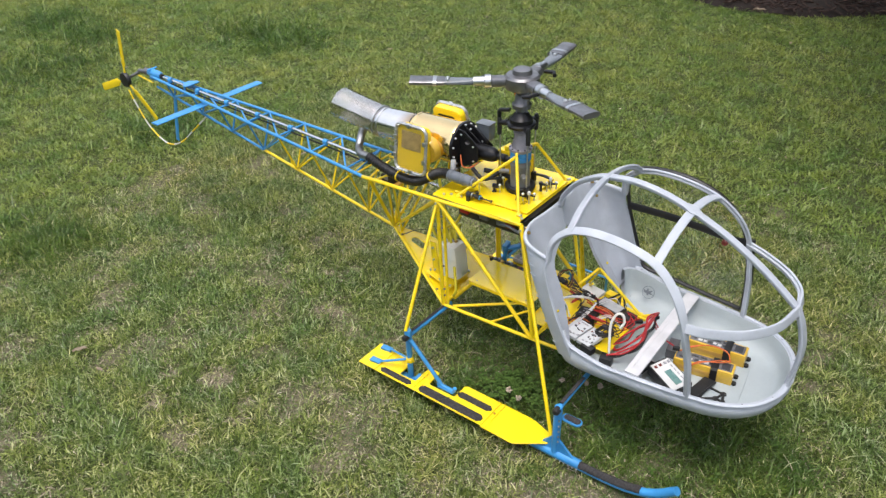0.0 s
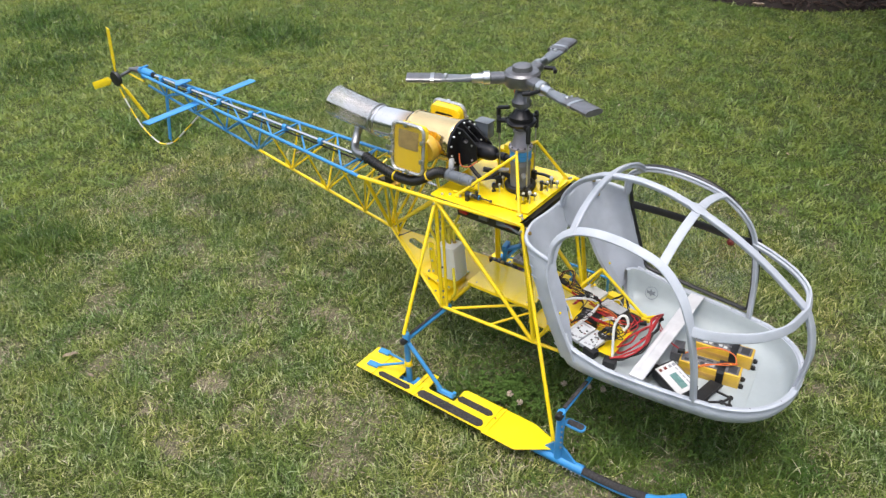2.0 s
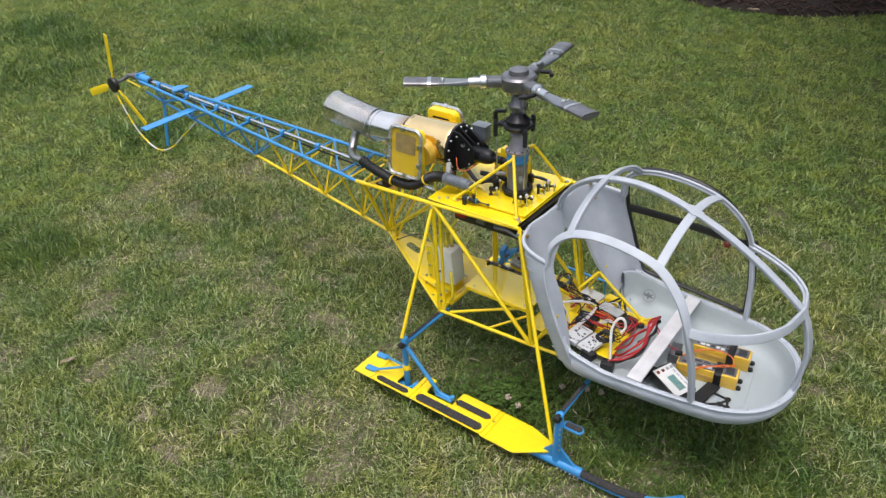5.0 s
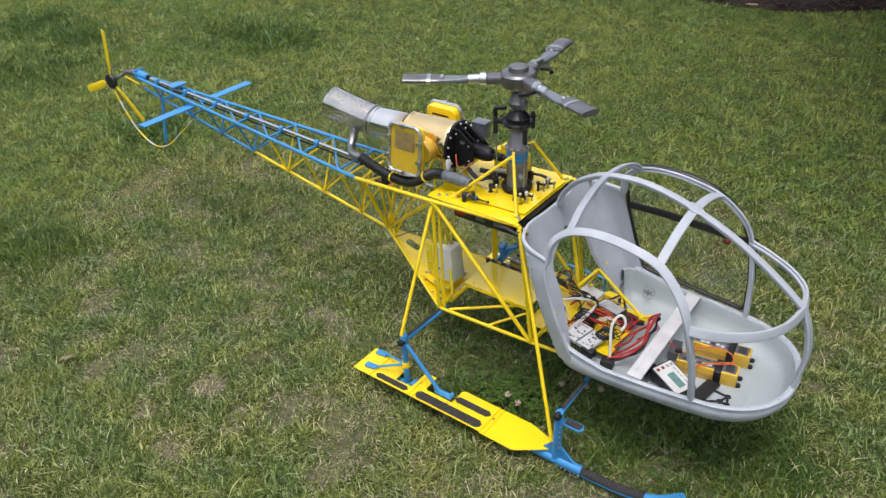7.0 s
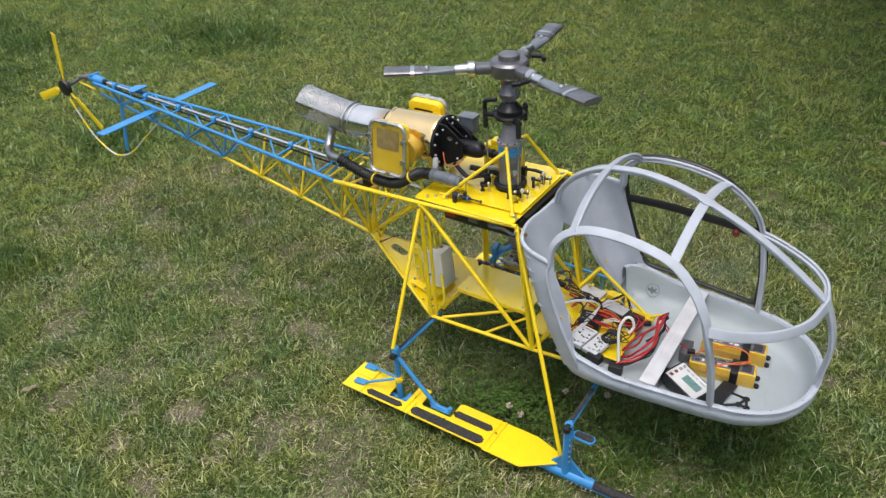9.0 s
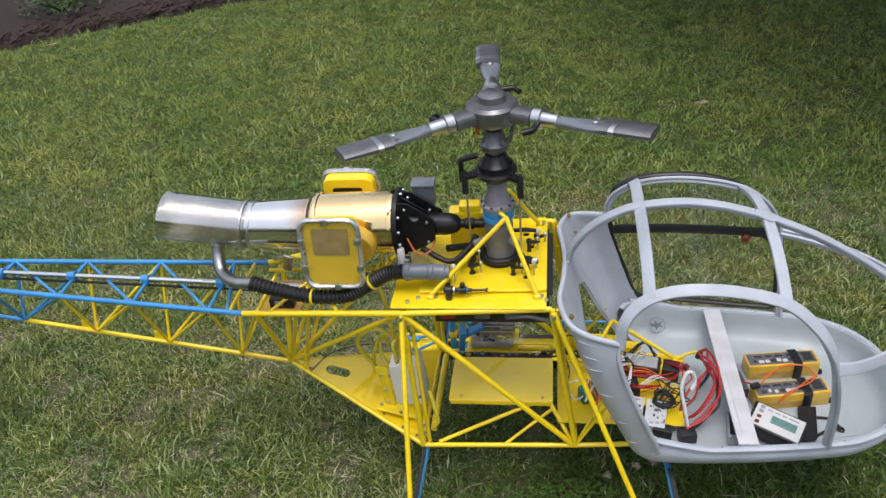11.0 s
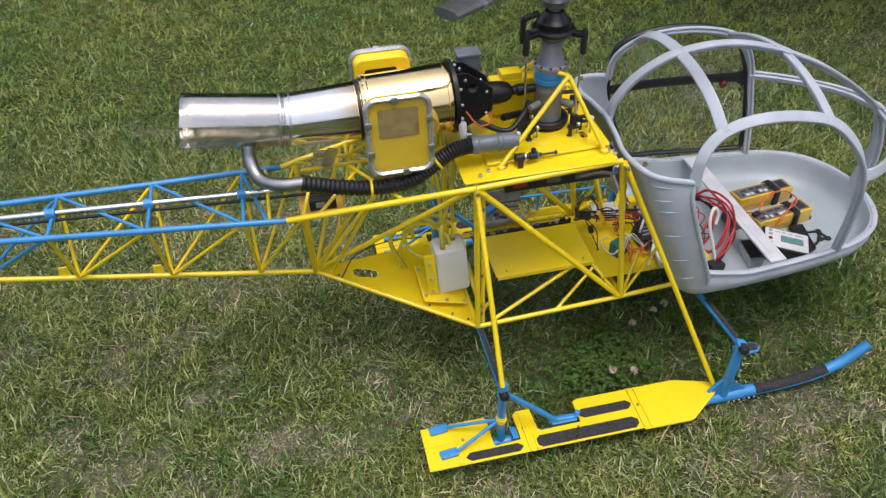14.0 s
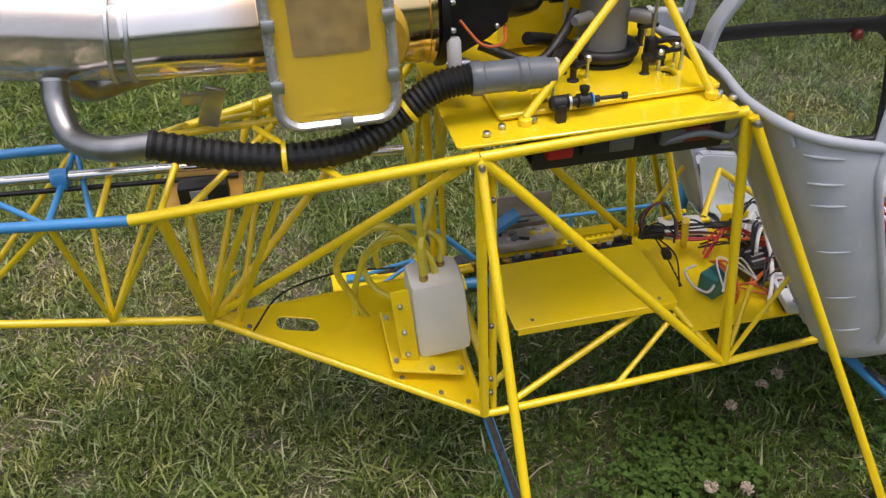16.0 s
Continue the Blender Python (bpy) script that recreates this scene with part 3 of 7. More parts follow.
# port side rail and mesh over the foot board
strut((-0.02, 0.375, 0.134), (0.345, 0.375, 0.124), BLUE, 0.005, "side_rail")
for x in (-0.01, 0.135, 0.335):
    strut((x, 0.375, 0.131 - x * 0.025), (x, 0.373, 0.05), BLUE, 0.0055, "side_rail_post")
mesh_panel = part("mesh_panel", box((0.225, 0.345, 0.058), (0.205, 0.094, 0.004), 0.001), YELLOW, heli, "yellow mesh panel on the foot board")
for i in range(17):
    part("mesh_wire", box((0.130 + 0.0119 * i, 0.345, 0.0625), (0.0062, 0.092, 0.006), 0), YELLOW, mesh_panel)
for i in range(8):
    part("mesh_wire", box((0.225, 0.305 + 0.0115 * i, 0.0630), (0.203, 0.0058, 0.006), 0), YELLOW, mesh_panel)

# tail: gearbox, stabilizer, fin, guard and rotor
bm = lathe(bmesh.new(), (-1.80, 0, 0.613), (-1.885, 0, 0.617), [(0, 0.013), (0.012, 0.017), (0.065, 0.019), (0.085, 0.014)], n=16)
box((-1.85, 0, 0.600), (0.04, 0.030, 0.02), 0.004, bm=bm)
part("tail_gearbox", bm, BLUE, heli)
part("tail_gearbox_head", lathe(bmesh.new(), (-1.885, 0, 0.617), (-1.945, -0.012, 0.613), [(0, 0.014), (0.02, 0.016), (0.022, 0.009), (0.06, 0.009)], n=14), DARKGREY, heli)
part("shaft_collar", lathe(bmesh.new(), (-1.79, 0, 0.612), (-1.805, 0, 0.613), [(0, 0.010), (0.015, 0.010)], n=14), BLACK, heli)
part("gearbox_bolt", tube((-1.86, -0.02, 0.634), (-1.86, 0.024, 0.634), 0.004), BLUE, heli)
bm = plate([(-1.585, -0.030), (-1.585, 0.036), (-1.602, 0.040), (-1.632, 0.016), (-1.632, -0.010), (-1.602, -0.034)], 0.005, 0.622, 0.0012)
part("fairlead", bm, BLUE, heli)
strut((-1.62, -0.02, 0.59), (-1.62, -0.012, 0.619), BLUE, 0.005, "bracket")
strut((-1.62, 0.03, 0.59), (-1.62, 0.022, 0.619), BLUE, 0.005, "bracket")
for s in (-1, 1):
    bm = sweep(bmesh.new(), [(-1.49, s * 0.02, 0.566), (-1.49, s * 0.262, 0.566)], 0.022, 0.0035, n=12, up=(0, 0, 1), square=0.8)
    part("stabilizer", bm, BLUE, heli, "flat blue horizontal tail plane")
part("tail_fin", sweep(bmesh.new(), [(-1.735, 0, 0.53), (-1.765, 0, 0.42), (-1.79, 0, 0.322)], 0.003, 0.011, n=10, up=(1, 0, 0.2)), BLUE, heli)
guard = spline([(-1.535, 0, 0.492), (-1.66, 0, 0.395), (-1.77, 0, 0.315), (-1.88, 0, 0.283), (-1.985, 0, 0.330), (-2.05, 0, 0.410), (-2.095, 0, 0.490)], 10)
for i in range(0, len(guard) - 1, 5):
    part("tail_guard", sweep(bmesh.new(), guard[i:i + 6], 0.0034, n=8), YELLOW if (i // 5) % 2 else WHITE, heli)
strut((-1.86, -0.01, 0.575), (-1.97, -0.02, 0.60), YELLOW, 0.004, "tail_guard")
hub = (-1.985, -0.060, 0.580)
tail_rotor = part("tail_rotor_hub", lathe(bmesh.new(), (hub[0], hub[1] - 0.012, hub[2]), (hub[0], hub[1] + 0.012, hub[2]),
                                          [(0, 0.012), (0.002, 0.030), (0.008, 0.034), (0.016, 0.034), (0.024, 0.022)], n=24), BLACK, heli, "black tail rotor hub")
part("tail_rotor_shaft", tube((hub[0], hub[1], hub[2]), (-1.935, -0.008, 0.613), 0.007), DARKGREY, heli)
for k in range(3):
    a = radians(80 + 120 * k)
    d = Vector((math.cos(a), 0, math.sin(a)))
    p = Vector(hub)
    part("tail_rotor_blade", sweep(bmesh.new(), [p + d * 0.025, p + d * 0.06, p + d * 0.07, p + d * 0.225], [0.006, 0.006, 0.017, 0.017], [0.004, 0.004, 0.0025, 0.0022], n=10, up=(0.15, 1, 0)), YELLOW, tail_rotor, "yellow tail rotor blade")


# ---- mast and rotor head ----
part("mast_base", lathe(bmesh.new(), (0, 0, 0.612), (0, 0, 0.64), [(0, 0.040), (0.012, 0.041), (0.016, 0.036), (0.022, 0.031)], n=28), RUBBER, heli)
ring = [(0.038 * math.cos(a), 0.038 * math.sin(a), 0.634) for a in [radians(150 + 15 * i) for i in range(20)]]
part("mast_hose", sweep(bmesh.new(), spline([(-0.105, -0.035, 0.668), (-0.075, -0.010, 0.655), (-0.050, 0.012, 0.642)] + ring[1:], 2), 0.0075, n=10), RUBBER, heli, "dark grey hose looped round the mast foot")
part("gearbox_housing", lathe(bmesh.new(), (0, 0, 0.63), (0, 0, 0.76), [(0, 0.032), (0.004, 0.030), (0.065, 0.0285), (0.07, 0.030), (0.076, 0.030), (0.08, 0.028), (0.10, 0.027)], n=28), HOUSING, heli, "matt grey gearbox housing")
part("housing_plug", lathe(bmesh.new(), (0.024, -0.022, 0.678), (0.042, -0.040, 0.678), [(0, 0.008), (0.020, 0.008), (0.025, 0.006)], n=12), HOUSING, heli)
part("housing_plug", lathe(bmesh.new(), (-0.026, -0.020, 0.680), (-0.050, -0.036, 0.682), [(0, 0.007), (0.024, 0.007), (0.030, 0.005)], n=12), HOUSING, heli)
# bell cranks with their push rods through the deck slots
for (x, y), a in (((-0.0885, -0.085), 200), ((0.0725, -0.065), 320), ((0.0785, 0.043), 80)):
    c, q = 0.060 * math.cos(radians(a)), 0.060 * math.sin(radians(a))
    strut((x, y, 0.606), (x, y, 0.652), ALU, 0.0024, "push_rod")
    part("ball_joint", lathe(bmesh.new(), (x, y, 0.650), (x, y, 0.662), [(0, 0.003), (0.003, 0.0052), (0.009, 0.0052), (0.012, 0.003)], n=10), WHITE, heli)
    part("bell_crank", sweep(bmesh.new(), [(x, y, 0.658), (x * 0.6 + c * 0.4, y * 0.6 + q * 0.4, 0.657), (c, q, 0.648)], [0.0045, 0.0055, 0.0045], 0.003, n=8, up=(0, 0, 1), square=0.6), BLACK, heli)
part("blue_band", lathe(bmesh.new(), (0, 0, 0.718), (0, 0, 0.76), [(0, 0.0290), (0.003, 0.0312), (0.012, 0.0312), (0.013, 0.029), (0.017, 0.029), (0.018, 0.0312), (0.028, 0.0312), (0.031, 0.029)], n=28), BLUE, heli)
part("mast_cone", lathe(bmesh.new(), (0, 0, 0.746), (0, 0, 0.83), [(0, 0.030), (0.006, 0.0345), (0.012, 0.0345), (0.014, 0.0275), (0.052, 0.0175), (0.054, 0.0215), (0.062, 0.0215), (0.064, 0.016), (0.084, 0.016)], n=28), CONE, heli, "pale grey mast cone with bolted flange")
for k in range(10):
    a = 2 * math.pi * k / 10
    part("bolt", bolt(bmesh.new(), (0.0312 * math.cos(a), 0.0312 * math.sin(a), 0.757), 0.0028, 0.004), BLACK, heli)
part("mast", lathe(bmesh.new(), (0, 0, 0.80), (0, 0, 0.985), [(0, 0.011), (0.185, 0.011)], n=18), DARKGREY, heli)
swash = part("swashplate", lathe(bmesh.new(), (0, 0, 0.822), (0, 0, 0.87), [(0, 0.026), (0.002, 0.040), (0.010, 0.043), (0.014, 0.040), (0.015, 0.034), (0.026, 0.034), (0.030, 0.028), (0.045, 0.018)], n=28), ANODIZED, heli, "black swashplate")
for k in range(3):
    a = radians(200 + 120 * k)
    c, s = math.cos(a), math.sin(a)
    part("swash_arm", sweep(bmesh.new(), [(0.03 * c, 0.03 * s, 0.829), (0.066 * c, 0.066 * s, 0.829)], 0.008, 0.006, n=10, up=(0, 0, 1), square=0.6), ANODIZED, swash)
    part("ball_link", lathe(bmesh.new(), (0.064 * c, 0.064 * s, 0.842), (0.064 * c, 0.064 * s, 0.79), [(0, 0.004), (0.006, 0.0065), (0.05, 0.0065), (0.052, 0.003)], n=10), BLACK, swash)
    strut((0.062 * c, 0.062 * s, 0.80), (0.060 * c, 0.060 * s, 0.645), ALU, 0.0024, "control_rod")
    bm = box((0.060 * c, 0.060 * s, 0.640), (0.014, 0.014, 0.03), 0.003)
    part("control_horn", bm, BLACK, heli)
# scissor link at the rear
part("scissor_link", sweep(bmesh.new(), [(-0.036, -0.01, 0.835), (-0.066, -0.014, 0.822)], 0.006, 0.005, n=8, square=0.6), BLACK, swash)
part("scissor_link", sweep(bmesh.new(), [(-0.066, -0.014, 0.815), (-0.066, -0.014, 0.862)], 0.006, 0.005, n=8, square=0.6), BLACK, swash)
part("scissor_link", sweep(bmesh.new(), [(-0.066, -0.014, 0.862), (-0.034, -0.008, 0.868)], 0.006, 0.005, n=8, square=0.6), BLACK, swash)
part("mast_collar", lathe(bmesh.new(), (0, 0, 0.875), (0, 0, 0.92), [(0, 0.014), (0.004, 0.026), (0.016, 0.028), (0.022, 0.022), (0.045, 0.018)], n=24), DARKGREY, heli)
for a in (150, 330):
    c, s = math.cos(radians(a)), math.sin(radians(a))
    strut((0.036 * c, 0.036 * s, 0.90), (0.05 * c, 0.05 * s, 0.955), ORANGE if a == 150 else DARKGREY, 0.0045, "pitch_link")

rotor = part("rotor_hub", lathe(bmesh.new(), (0, 0, 0.925), (0, 0, 1.0), [(0, 0.018), (0.012, 0.020), (0.014, 0.046), (0.020, 0.050), (0.046, 0.050), (0.052, 0.044), (0.054, 0.028), (0.066, 0.026), (0.070, 0.018)], n=30), DARKGREY, heli, "dark grey rotor hub")
for k in range(3):
    a = radians(95 + 120 * k)
    turn = pose(0, 0, 0, 0, 0, math.degrees(a))
    bm = sweep(bmesh.new(), [(0.03, 0, 0.958), (0.085, 0, 0.958)], 0.020, 0.014, n=14, up=(0, 0, 1), square=0.6)
    bmesh.ops.transform(bm, matrix=turn, verts=bm.verts)
    part("blade_hinge", bm, DARKGREY, rotor)
    bm = lathe(bmesh.new(), (0.085, 0, 0.958), (0.2, 0, 0.958), [(0, 0.014), (0.002, 0.019), (0.018, 0.019), (0.02, 0.014), (0.05, 0.013)], n=16)
    bmesh.ops.transform(bm, matrix=turn, verts=bm.verts)
    part("pitch_bearing", bm, ALU, rotor)
    bm = sweep(bmesh.new(), [(0.10, 0, 0.958), (0.14, 0, 0.958), (0.19, 0, 0.960), (0.235, 0, 0.962)], [0.012, 0.013, 0.020, 0.022], [0.010, 0.009, 0.007, 0.007], n=14, up=(0, 0, 1), square=0.7)
    bmesh.ops.transform(bm, matrix=turn, verts=bm.verts)
    part("blade_grip", bm, PVC, rotor, "grey blade grip")
    bm = sweep(bmesh.new(), [(0.215, 0.004, 0.963), (0.31, 0.004, 0.966)], 0.026, 0.008, n=14, up=(0, 0, 1), square=0.7)
    bmesh.ops.transform(bm, matrix=turn, verts=bm.verts)
    part("blade_root", bm, DARKGREY, rotor, "dark blade root")
    bm = sweep(bmesh.new(), [(0.236, 0.004, 0.9635), (0.246, 0.004, 0.964)], 0.0275, 0.0092, n=14, up=(0, 0, 1), square=0.7)
    bmesh.ops.transform(bm, matrix=turn, verts=bm.verts)
    part("blade_clamp", bm, ALU, rotor)
    bm = bolt(bmesh.new(), (0.205, 0.0, 0.967), 0.006, 0.006)
    bolt(bm, (0.205, 0.014, 0.966), 0.004, 0.006)
    bmesh.ops.transform(bm, matrix=turn, verts=bm.verts)
    part("blade_bolt", bm, ALU, rotor)
    bm = sweep(bmesh.new(), [(0.10, -0.012, 0.955), (0.105, -0.045, 0.955), (0.09, -0.055, 0.952)], 0.006, n=8)
    bmesh.ops.transform(bm, matrix=turn, verts=bm.verts)
    part("pitch_arm", bm, ANODIZED, rotor)

# mast braces
for s in (-1, 1):
    m = lambda p: (p[0], s * abs(p[1]), p[2])
    t = m((0.020, 0.053, 0.753))
    strut(t, m((-0.134, 0.126, 0.616)), YELLOW, 0.0055, "mast_brace")
    strut(t, m((0.079, 0.129, 0.620)), YELLOW, 0.0055, "mast_brace")
    strut(t, m((0.006, 0.030, 0.750)), YELLOW, 0.005, "mast_brace")
    for p in ((-0.134, 0.127, 0.613), (0.079, 0.130, 0.619)):
        part("brace_foot", lathe(bmesh.new(), m(p), m((p[0], p[1], p[2] + 0.02)), [(-0.004, 0.0075), (0.003, 0.0075), (0.005, 0.004)], n=12), YELLOW, heli)
        part("bolt", bolt(bmesh.new(), m((p[0] + 0.010, p[1], p[2])), 0.0032, 0.004), ALU, heli)
# control gear on the deck
for x, y, h in ((-0.055, -0.055, 0.03), (-0.06, -0.03, 0.045), (0.058, -0.045, 0.03), (0.06, 0.02, 0.04), (0.075, 0.05, 0.03), (-0.02, 0.07, 0.04), (0.03, -0.062, 0.03)):
    bm = lathe(bmesh.new(), (x, y, 0.615), (x, y, 0.7), [(0, 0.007), (0.006, 0.007), (0.008, 0.004), (h * 0.7, 0.004), (h * 0.7 + 0.002, 0.006), (h * 0.7 + 0.008, 0.006)], n=10)
    box((x + 0.009, y, 0.618 + h * 0.7), (0.028, 0.007, 0.005), 0.0015, (0, 0, 40 * (x * 37 % 1)), bm=bm)
    part("bellcrank", bm, BLACK, heli)
    part("ball_stud", lathe(bmesh.new(), (x + 0.018, y + 0.003, 0.615), (x + 0.018, y + 0.003, 0.7), [(0, 0.002), (h * 0.8, 0.002), (h * 0.8 + 0.002, 0.0045), (h * 0.8 + 0.007, 0.0045), (h * 0.8 + 0.009, 0.002)], n=8), ALU, heli)
# control plug lying along the deck edge
bm = lathe(bmesh.new(), (-0.106, -0.124, 0.628), (-0.02, -0.121, 0.626), [(0, 0.006), (0.003, 0.0085), (0.016, 0.0085), (0.018, 0.005), (0.030, 0.005), (0.031, 0.0078), (0.044, 0.0078), (0.046, 0.004), (0.056, 0.004), (0.057, 0.0022), (0.083, 0.0022), (0.0835, 0.0042), (0.088, 0.0042)], n=14)
box((-0.096, -0.131, 0.619), (0.011, 0.010, 0.020), 0.002, bm=bm)
lathe(bm, (-0.068, -0.123, 0.627), (-0.068, -0.123, 0.66), [(0, 0.004), (0.010, 0.004), (0.012, 0.0055), (0.016, 0.0055)], n=10)
part("throttle_valve", bm, BLACK, heli, "black throttle valve with fittings")
part("valve_ring", lathe(bmesh.new(), (-0.087, -0.1235, 0.6276), (-0.07, -0.123, 0.6272), [(0, 0.0088), (0.003, 0.0088)], n=14), ALU, heli)
for x in (-0.0705, -0.060):
    part("valve_collar", lathe(bmesh.new(), (x, -0.1225, 0.627), (x + 0.006, -0.1223, 0.6268), [(0, 0.0078), (0.0018, 0.0078)], n=14), BLUE, heli)
# yellow bracket block on the port side of the mast
bm = box((-0.055, 0.060, 0.665), (0.11, 0.035, 0.08), 0.006)
box((-0.065, 0.060, 0.705), (0.045, 0.030, 0.03), 0.004, bm=bm)
part("gear_bracket", bm, YELLOW, heli)
for i in range(4):
    part("bolt", bolt(bmesh.new(), (-0.10 + 0.03 * i, 0.042, 0.69), 0.003, 0.003, (0, -1, 0)), BLACK, heli)

# ---- turbine ----
A0, A1 = Vector((-0.21, 0, 0.712)), Vector((-0.395, 0, 0.709))
engine = part("turbine_casing", lathe(bmesh.new(), A0, A1, [(0, 0.0672), (0.003, 0.0688), (0.010, 0.0688), (0.011, 0.0670), (0.160, 0.0655), (0.162, 0.0672), (0.168, 0.0672), (0.169, 0.0635), (0.174, 0.0625), (0.176, 0.058), (0.185, 0.0572)], n=56), GOLD, heli, "polished gold turbine casing")
for k in range(14):
    a = 2 * math.pi * k / 14
    part("bolt", bolt(bmesh.new(), (-0.198, 0.0665 * math.sin(a), 0.712 + 0.0665 * math.cos(a)), 0.0032, 0.004, (1, 0, 0)), ALU, engine)
part("seam_band", lathe(bmesh.new(), (-0.3865, 0, 0.709), (-0.396, 0, 0.709), [(0, 0.0570), (0.001, 0.0588), (0.007, 0.0588), (0.008, 0.0570)], n=40), BLACK, heli)
for k in range(12):
    a = 2 * math.pi * (k + 0.5) / 12
    part("bolt", bolt(bmesh.new(), (-0.3775, 0.0645 * math.sin(a), 0.7095 + 0.0645 * math.cos(a)), 0.0028, 0.004, (-1, 0, 0)), ALU, engine)
part("front_plate", lathe(bmesh.new(), (-0.209, 0, 0.712), (-0.16, 0, 0.712), [(0, 0.073), (0.008, 0.073), (0.010, 0.066), (0.014, 0.045), (0.016, 0.0)], n=32), ANODIZED, heli, "black engine front plate")
bm = lathe(bmesh.new(), (-0.20, 0, 0.705), (-0.08, 0, 0.705), [(0, 0.026), (0.010, 0.023), (0.030, 0.020), (0.05, 0.0195)], n=24)
part("gear_cone", bm, ANODIZED, heli)
bm = plate([(-0.195, -0.03), (-0.135, -0.012), (-0.135, 0.012), (-0.195, 0.055), (-0.2, 0.055), (-0.2, -0.03)], 0.004, 0, 0.0008, m=pose(0, 0, 0.715, 90, 0, 0))
part("engine_bracket", bm, ANODIZED, heli)
bm = plate([(-0.2, -0.06), (-0.12, -0.02), (-0.12, 0.02), (-0.2, 0.072)], 0.004, 0, 0.0008, m=pose(0, 0.03, 0.70, 90, 0, 0))
part("engine_bracket", bm, ANODIZED, heli)
for y in (-0.036, 0.012):
    bm = plate([(-0.2, -0.058), (-0.150, -0.034), (-0.128, -0.018), (-0.128, 0.030), (-0.150, 0.048), (-0.178, 0.068), (-0.2, 0.070)], 0.004, 0, 0.0008,
               holes=[[(-0.168 + 0.010 * math.cos(a), 0.036 + 0.010 * math.sin(a)) for a in [2 * math.pi * i / 12 for i in range(12)]]], m=pose(0, y, 0.708, 90, 0, 0))
    part("engine_bracket", bm, ANODIZED, heli)
    for x, z in ((-0.185, 0.765), (-0.142, 0.735), (-0.142, 0.688), (-0.185, 0.660)):
        part("bolt", bolt(bmesh.new(), (x, y - 0.004, z), 0.003, 0.003, (0, -1, 0)), ALU, heli)
part("starter_motor", lathe(bmesh.new(), (-0.155, 0, 0.706), (-0.06, 0, 0.706), [(0, 0.022), (0.006, 0.0240), (0.046, 0.0235), (0.060, 0.0215), (0.070, 0.0175), (0.076, 0.011), (0.079, 0.0065), (0.085, 0.0065)], n=24), ANODIZED, heli, "dark grey starter motor")
part("starter_coupling", lathe(bmesh.new(), (-0.085, 0, 0.706), (-0.03, 0, 0.706), [(0, 0.009), (0.014, 0.009), (0.016, 0.012), (0.034, 0.0125), (0.036, 0.009), (0.055, 0.009)], n=16), ANODIZED, heli)
box_top = part("sensor_box", box((-0.158, 0.050, 0.752), (0.046, 0.034, 0.052), 0.005), PVC, heli, "grey plastic sensor box")
part("sensor_lid", box((-0.158, 0.050, 0.776), (0.050, 0.038, 0.006), 0.002), PVC, box_top)
part("wire", sweep(bmesh.new(), spline([(-0.185, -0.045, 0.70), (-0.165, -0.065, 0.678), (-0.14, -0.06, 0.676), (-0.13, -0.03, 0.684)]), 0.0018, n=6), ORANGE, heli)
part("wire", sweep(bmesh.new(), spline([(-0.16, -0.03, 0.665), (-0.10, -0.05, 0.645), (-0.06, -0.03, 0.668), (-0.045, -0.02, 0.69)]), 0.006, n=8), RUBBER, heli, "black oil line")
part("igniter", lathe(bmesh.new(), (-0.197, -0.066, 0.69), (-0.197, -0.072, 0.645), [(0, 0.006), (0.004, 0.008), (0.035, 0.008), (0.045, 0.004)], n=12), WHITE, heli)
part("valve", box((-0.19, -0.062, 0.645), (0.020, 0.02, 0.035), 0.004), BLACK, heli)
part("valve", lathe(bmesh.new(), (-0.205, -0.066, 0.66), (-0.18, -0.070, 0.66), [(0, 0.007), (0.025, 0.006)], n=10), DARKGREY, heli)

# exhaust: two lengths with a clamp, bent a little upwards
ex = [(-0.385, 0, 0.709), (-0.53, 0, 0.708), (-0.725, 0, 0.734)]
bm = sweep(bmesh.new(), [Vector(ex[0]).lerp(Vector(ex[1]), i / 8) for i in range(9)], [0.057 - 0.007 * i / 8 for i in range(9)], n=44, caps=False)
part("exhaust_cone", bm, STEEL, heli, "heat-tinted steel exhaust cone")
bm = sweep(bmesh.new(), [Vector(ex[1]).lerp(Vector(ex[2]), i / 8) for i in range(9)], [0.0498 + 0.003 * i / 8 for i in range(9)], n=44, caps=False)
for v in bm.verts:
    if v.co.x < -0.70:
        v.co.x += (v.co.z - 0.734) * 0.12 * min(1, (-0.70 - v.co.x) / 0.02)
bmesh.ops.solidify(bm, geom=bm.faces, thickness=0.0012)
part("exhaust_pipe", bm, STEEL, heli, "polished steel exhaust pipe cut at a slant")
for x in (-0.527, -0.545):
    d = (Vector(ex[2]) - Vector(ex[1])).normalized()
    c = Vector((x, 0, 0.708 + max(0, -0.53 - x) * 0.133))
    part("exhaust_clamp", lathe(bmesh.new(), c + d * -0.004, c + d, [(0, 0.0500), (0.001, 0.0530), (0.0045, 0.0530), (0.0055, 0.0500)], n=44), ALU, heli)
for s in (-1, 1):
    line = spline([(-0.610, s * 0.022, 0.675), (-0.612, s * 0.034, 0.650), (-0.600, s * 0.060, 0.625), (-0.565, s * 0.090, 0.622), (-0.515, s * 0.102, 0.626)], 6)
    part("exhaust_side_pipe", sweep(bmesh.new(), line, 0.0134, n=20), DULL, heli, "bent aluminium side pipe")
    part("pipe_flange", lathe(bmesh.new(), (-0.610, s * 0.018, 0.682), (-0.611, s * 0.03, 0.66), [(0, 0.0162), (0.012, 0.0148)], n=20), ALU, heli)
part("exhaust_support", box((-0.46, -0.03, 0.628), (0.022, 0.006, 0.055), 0.002, (18, 20, 0)), ALU, heli)
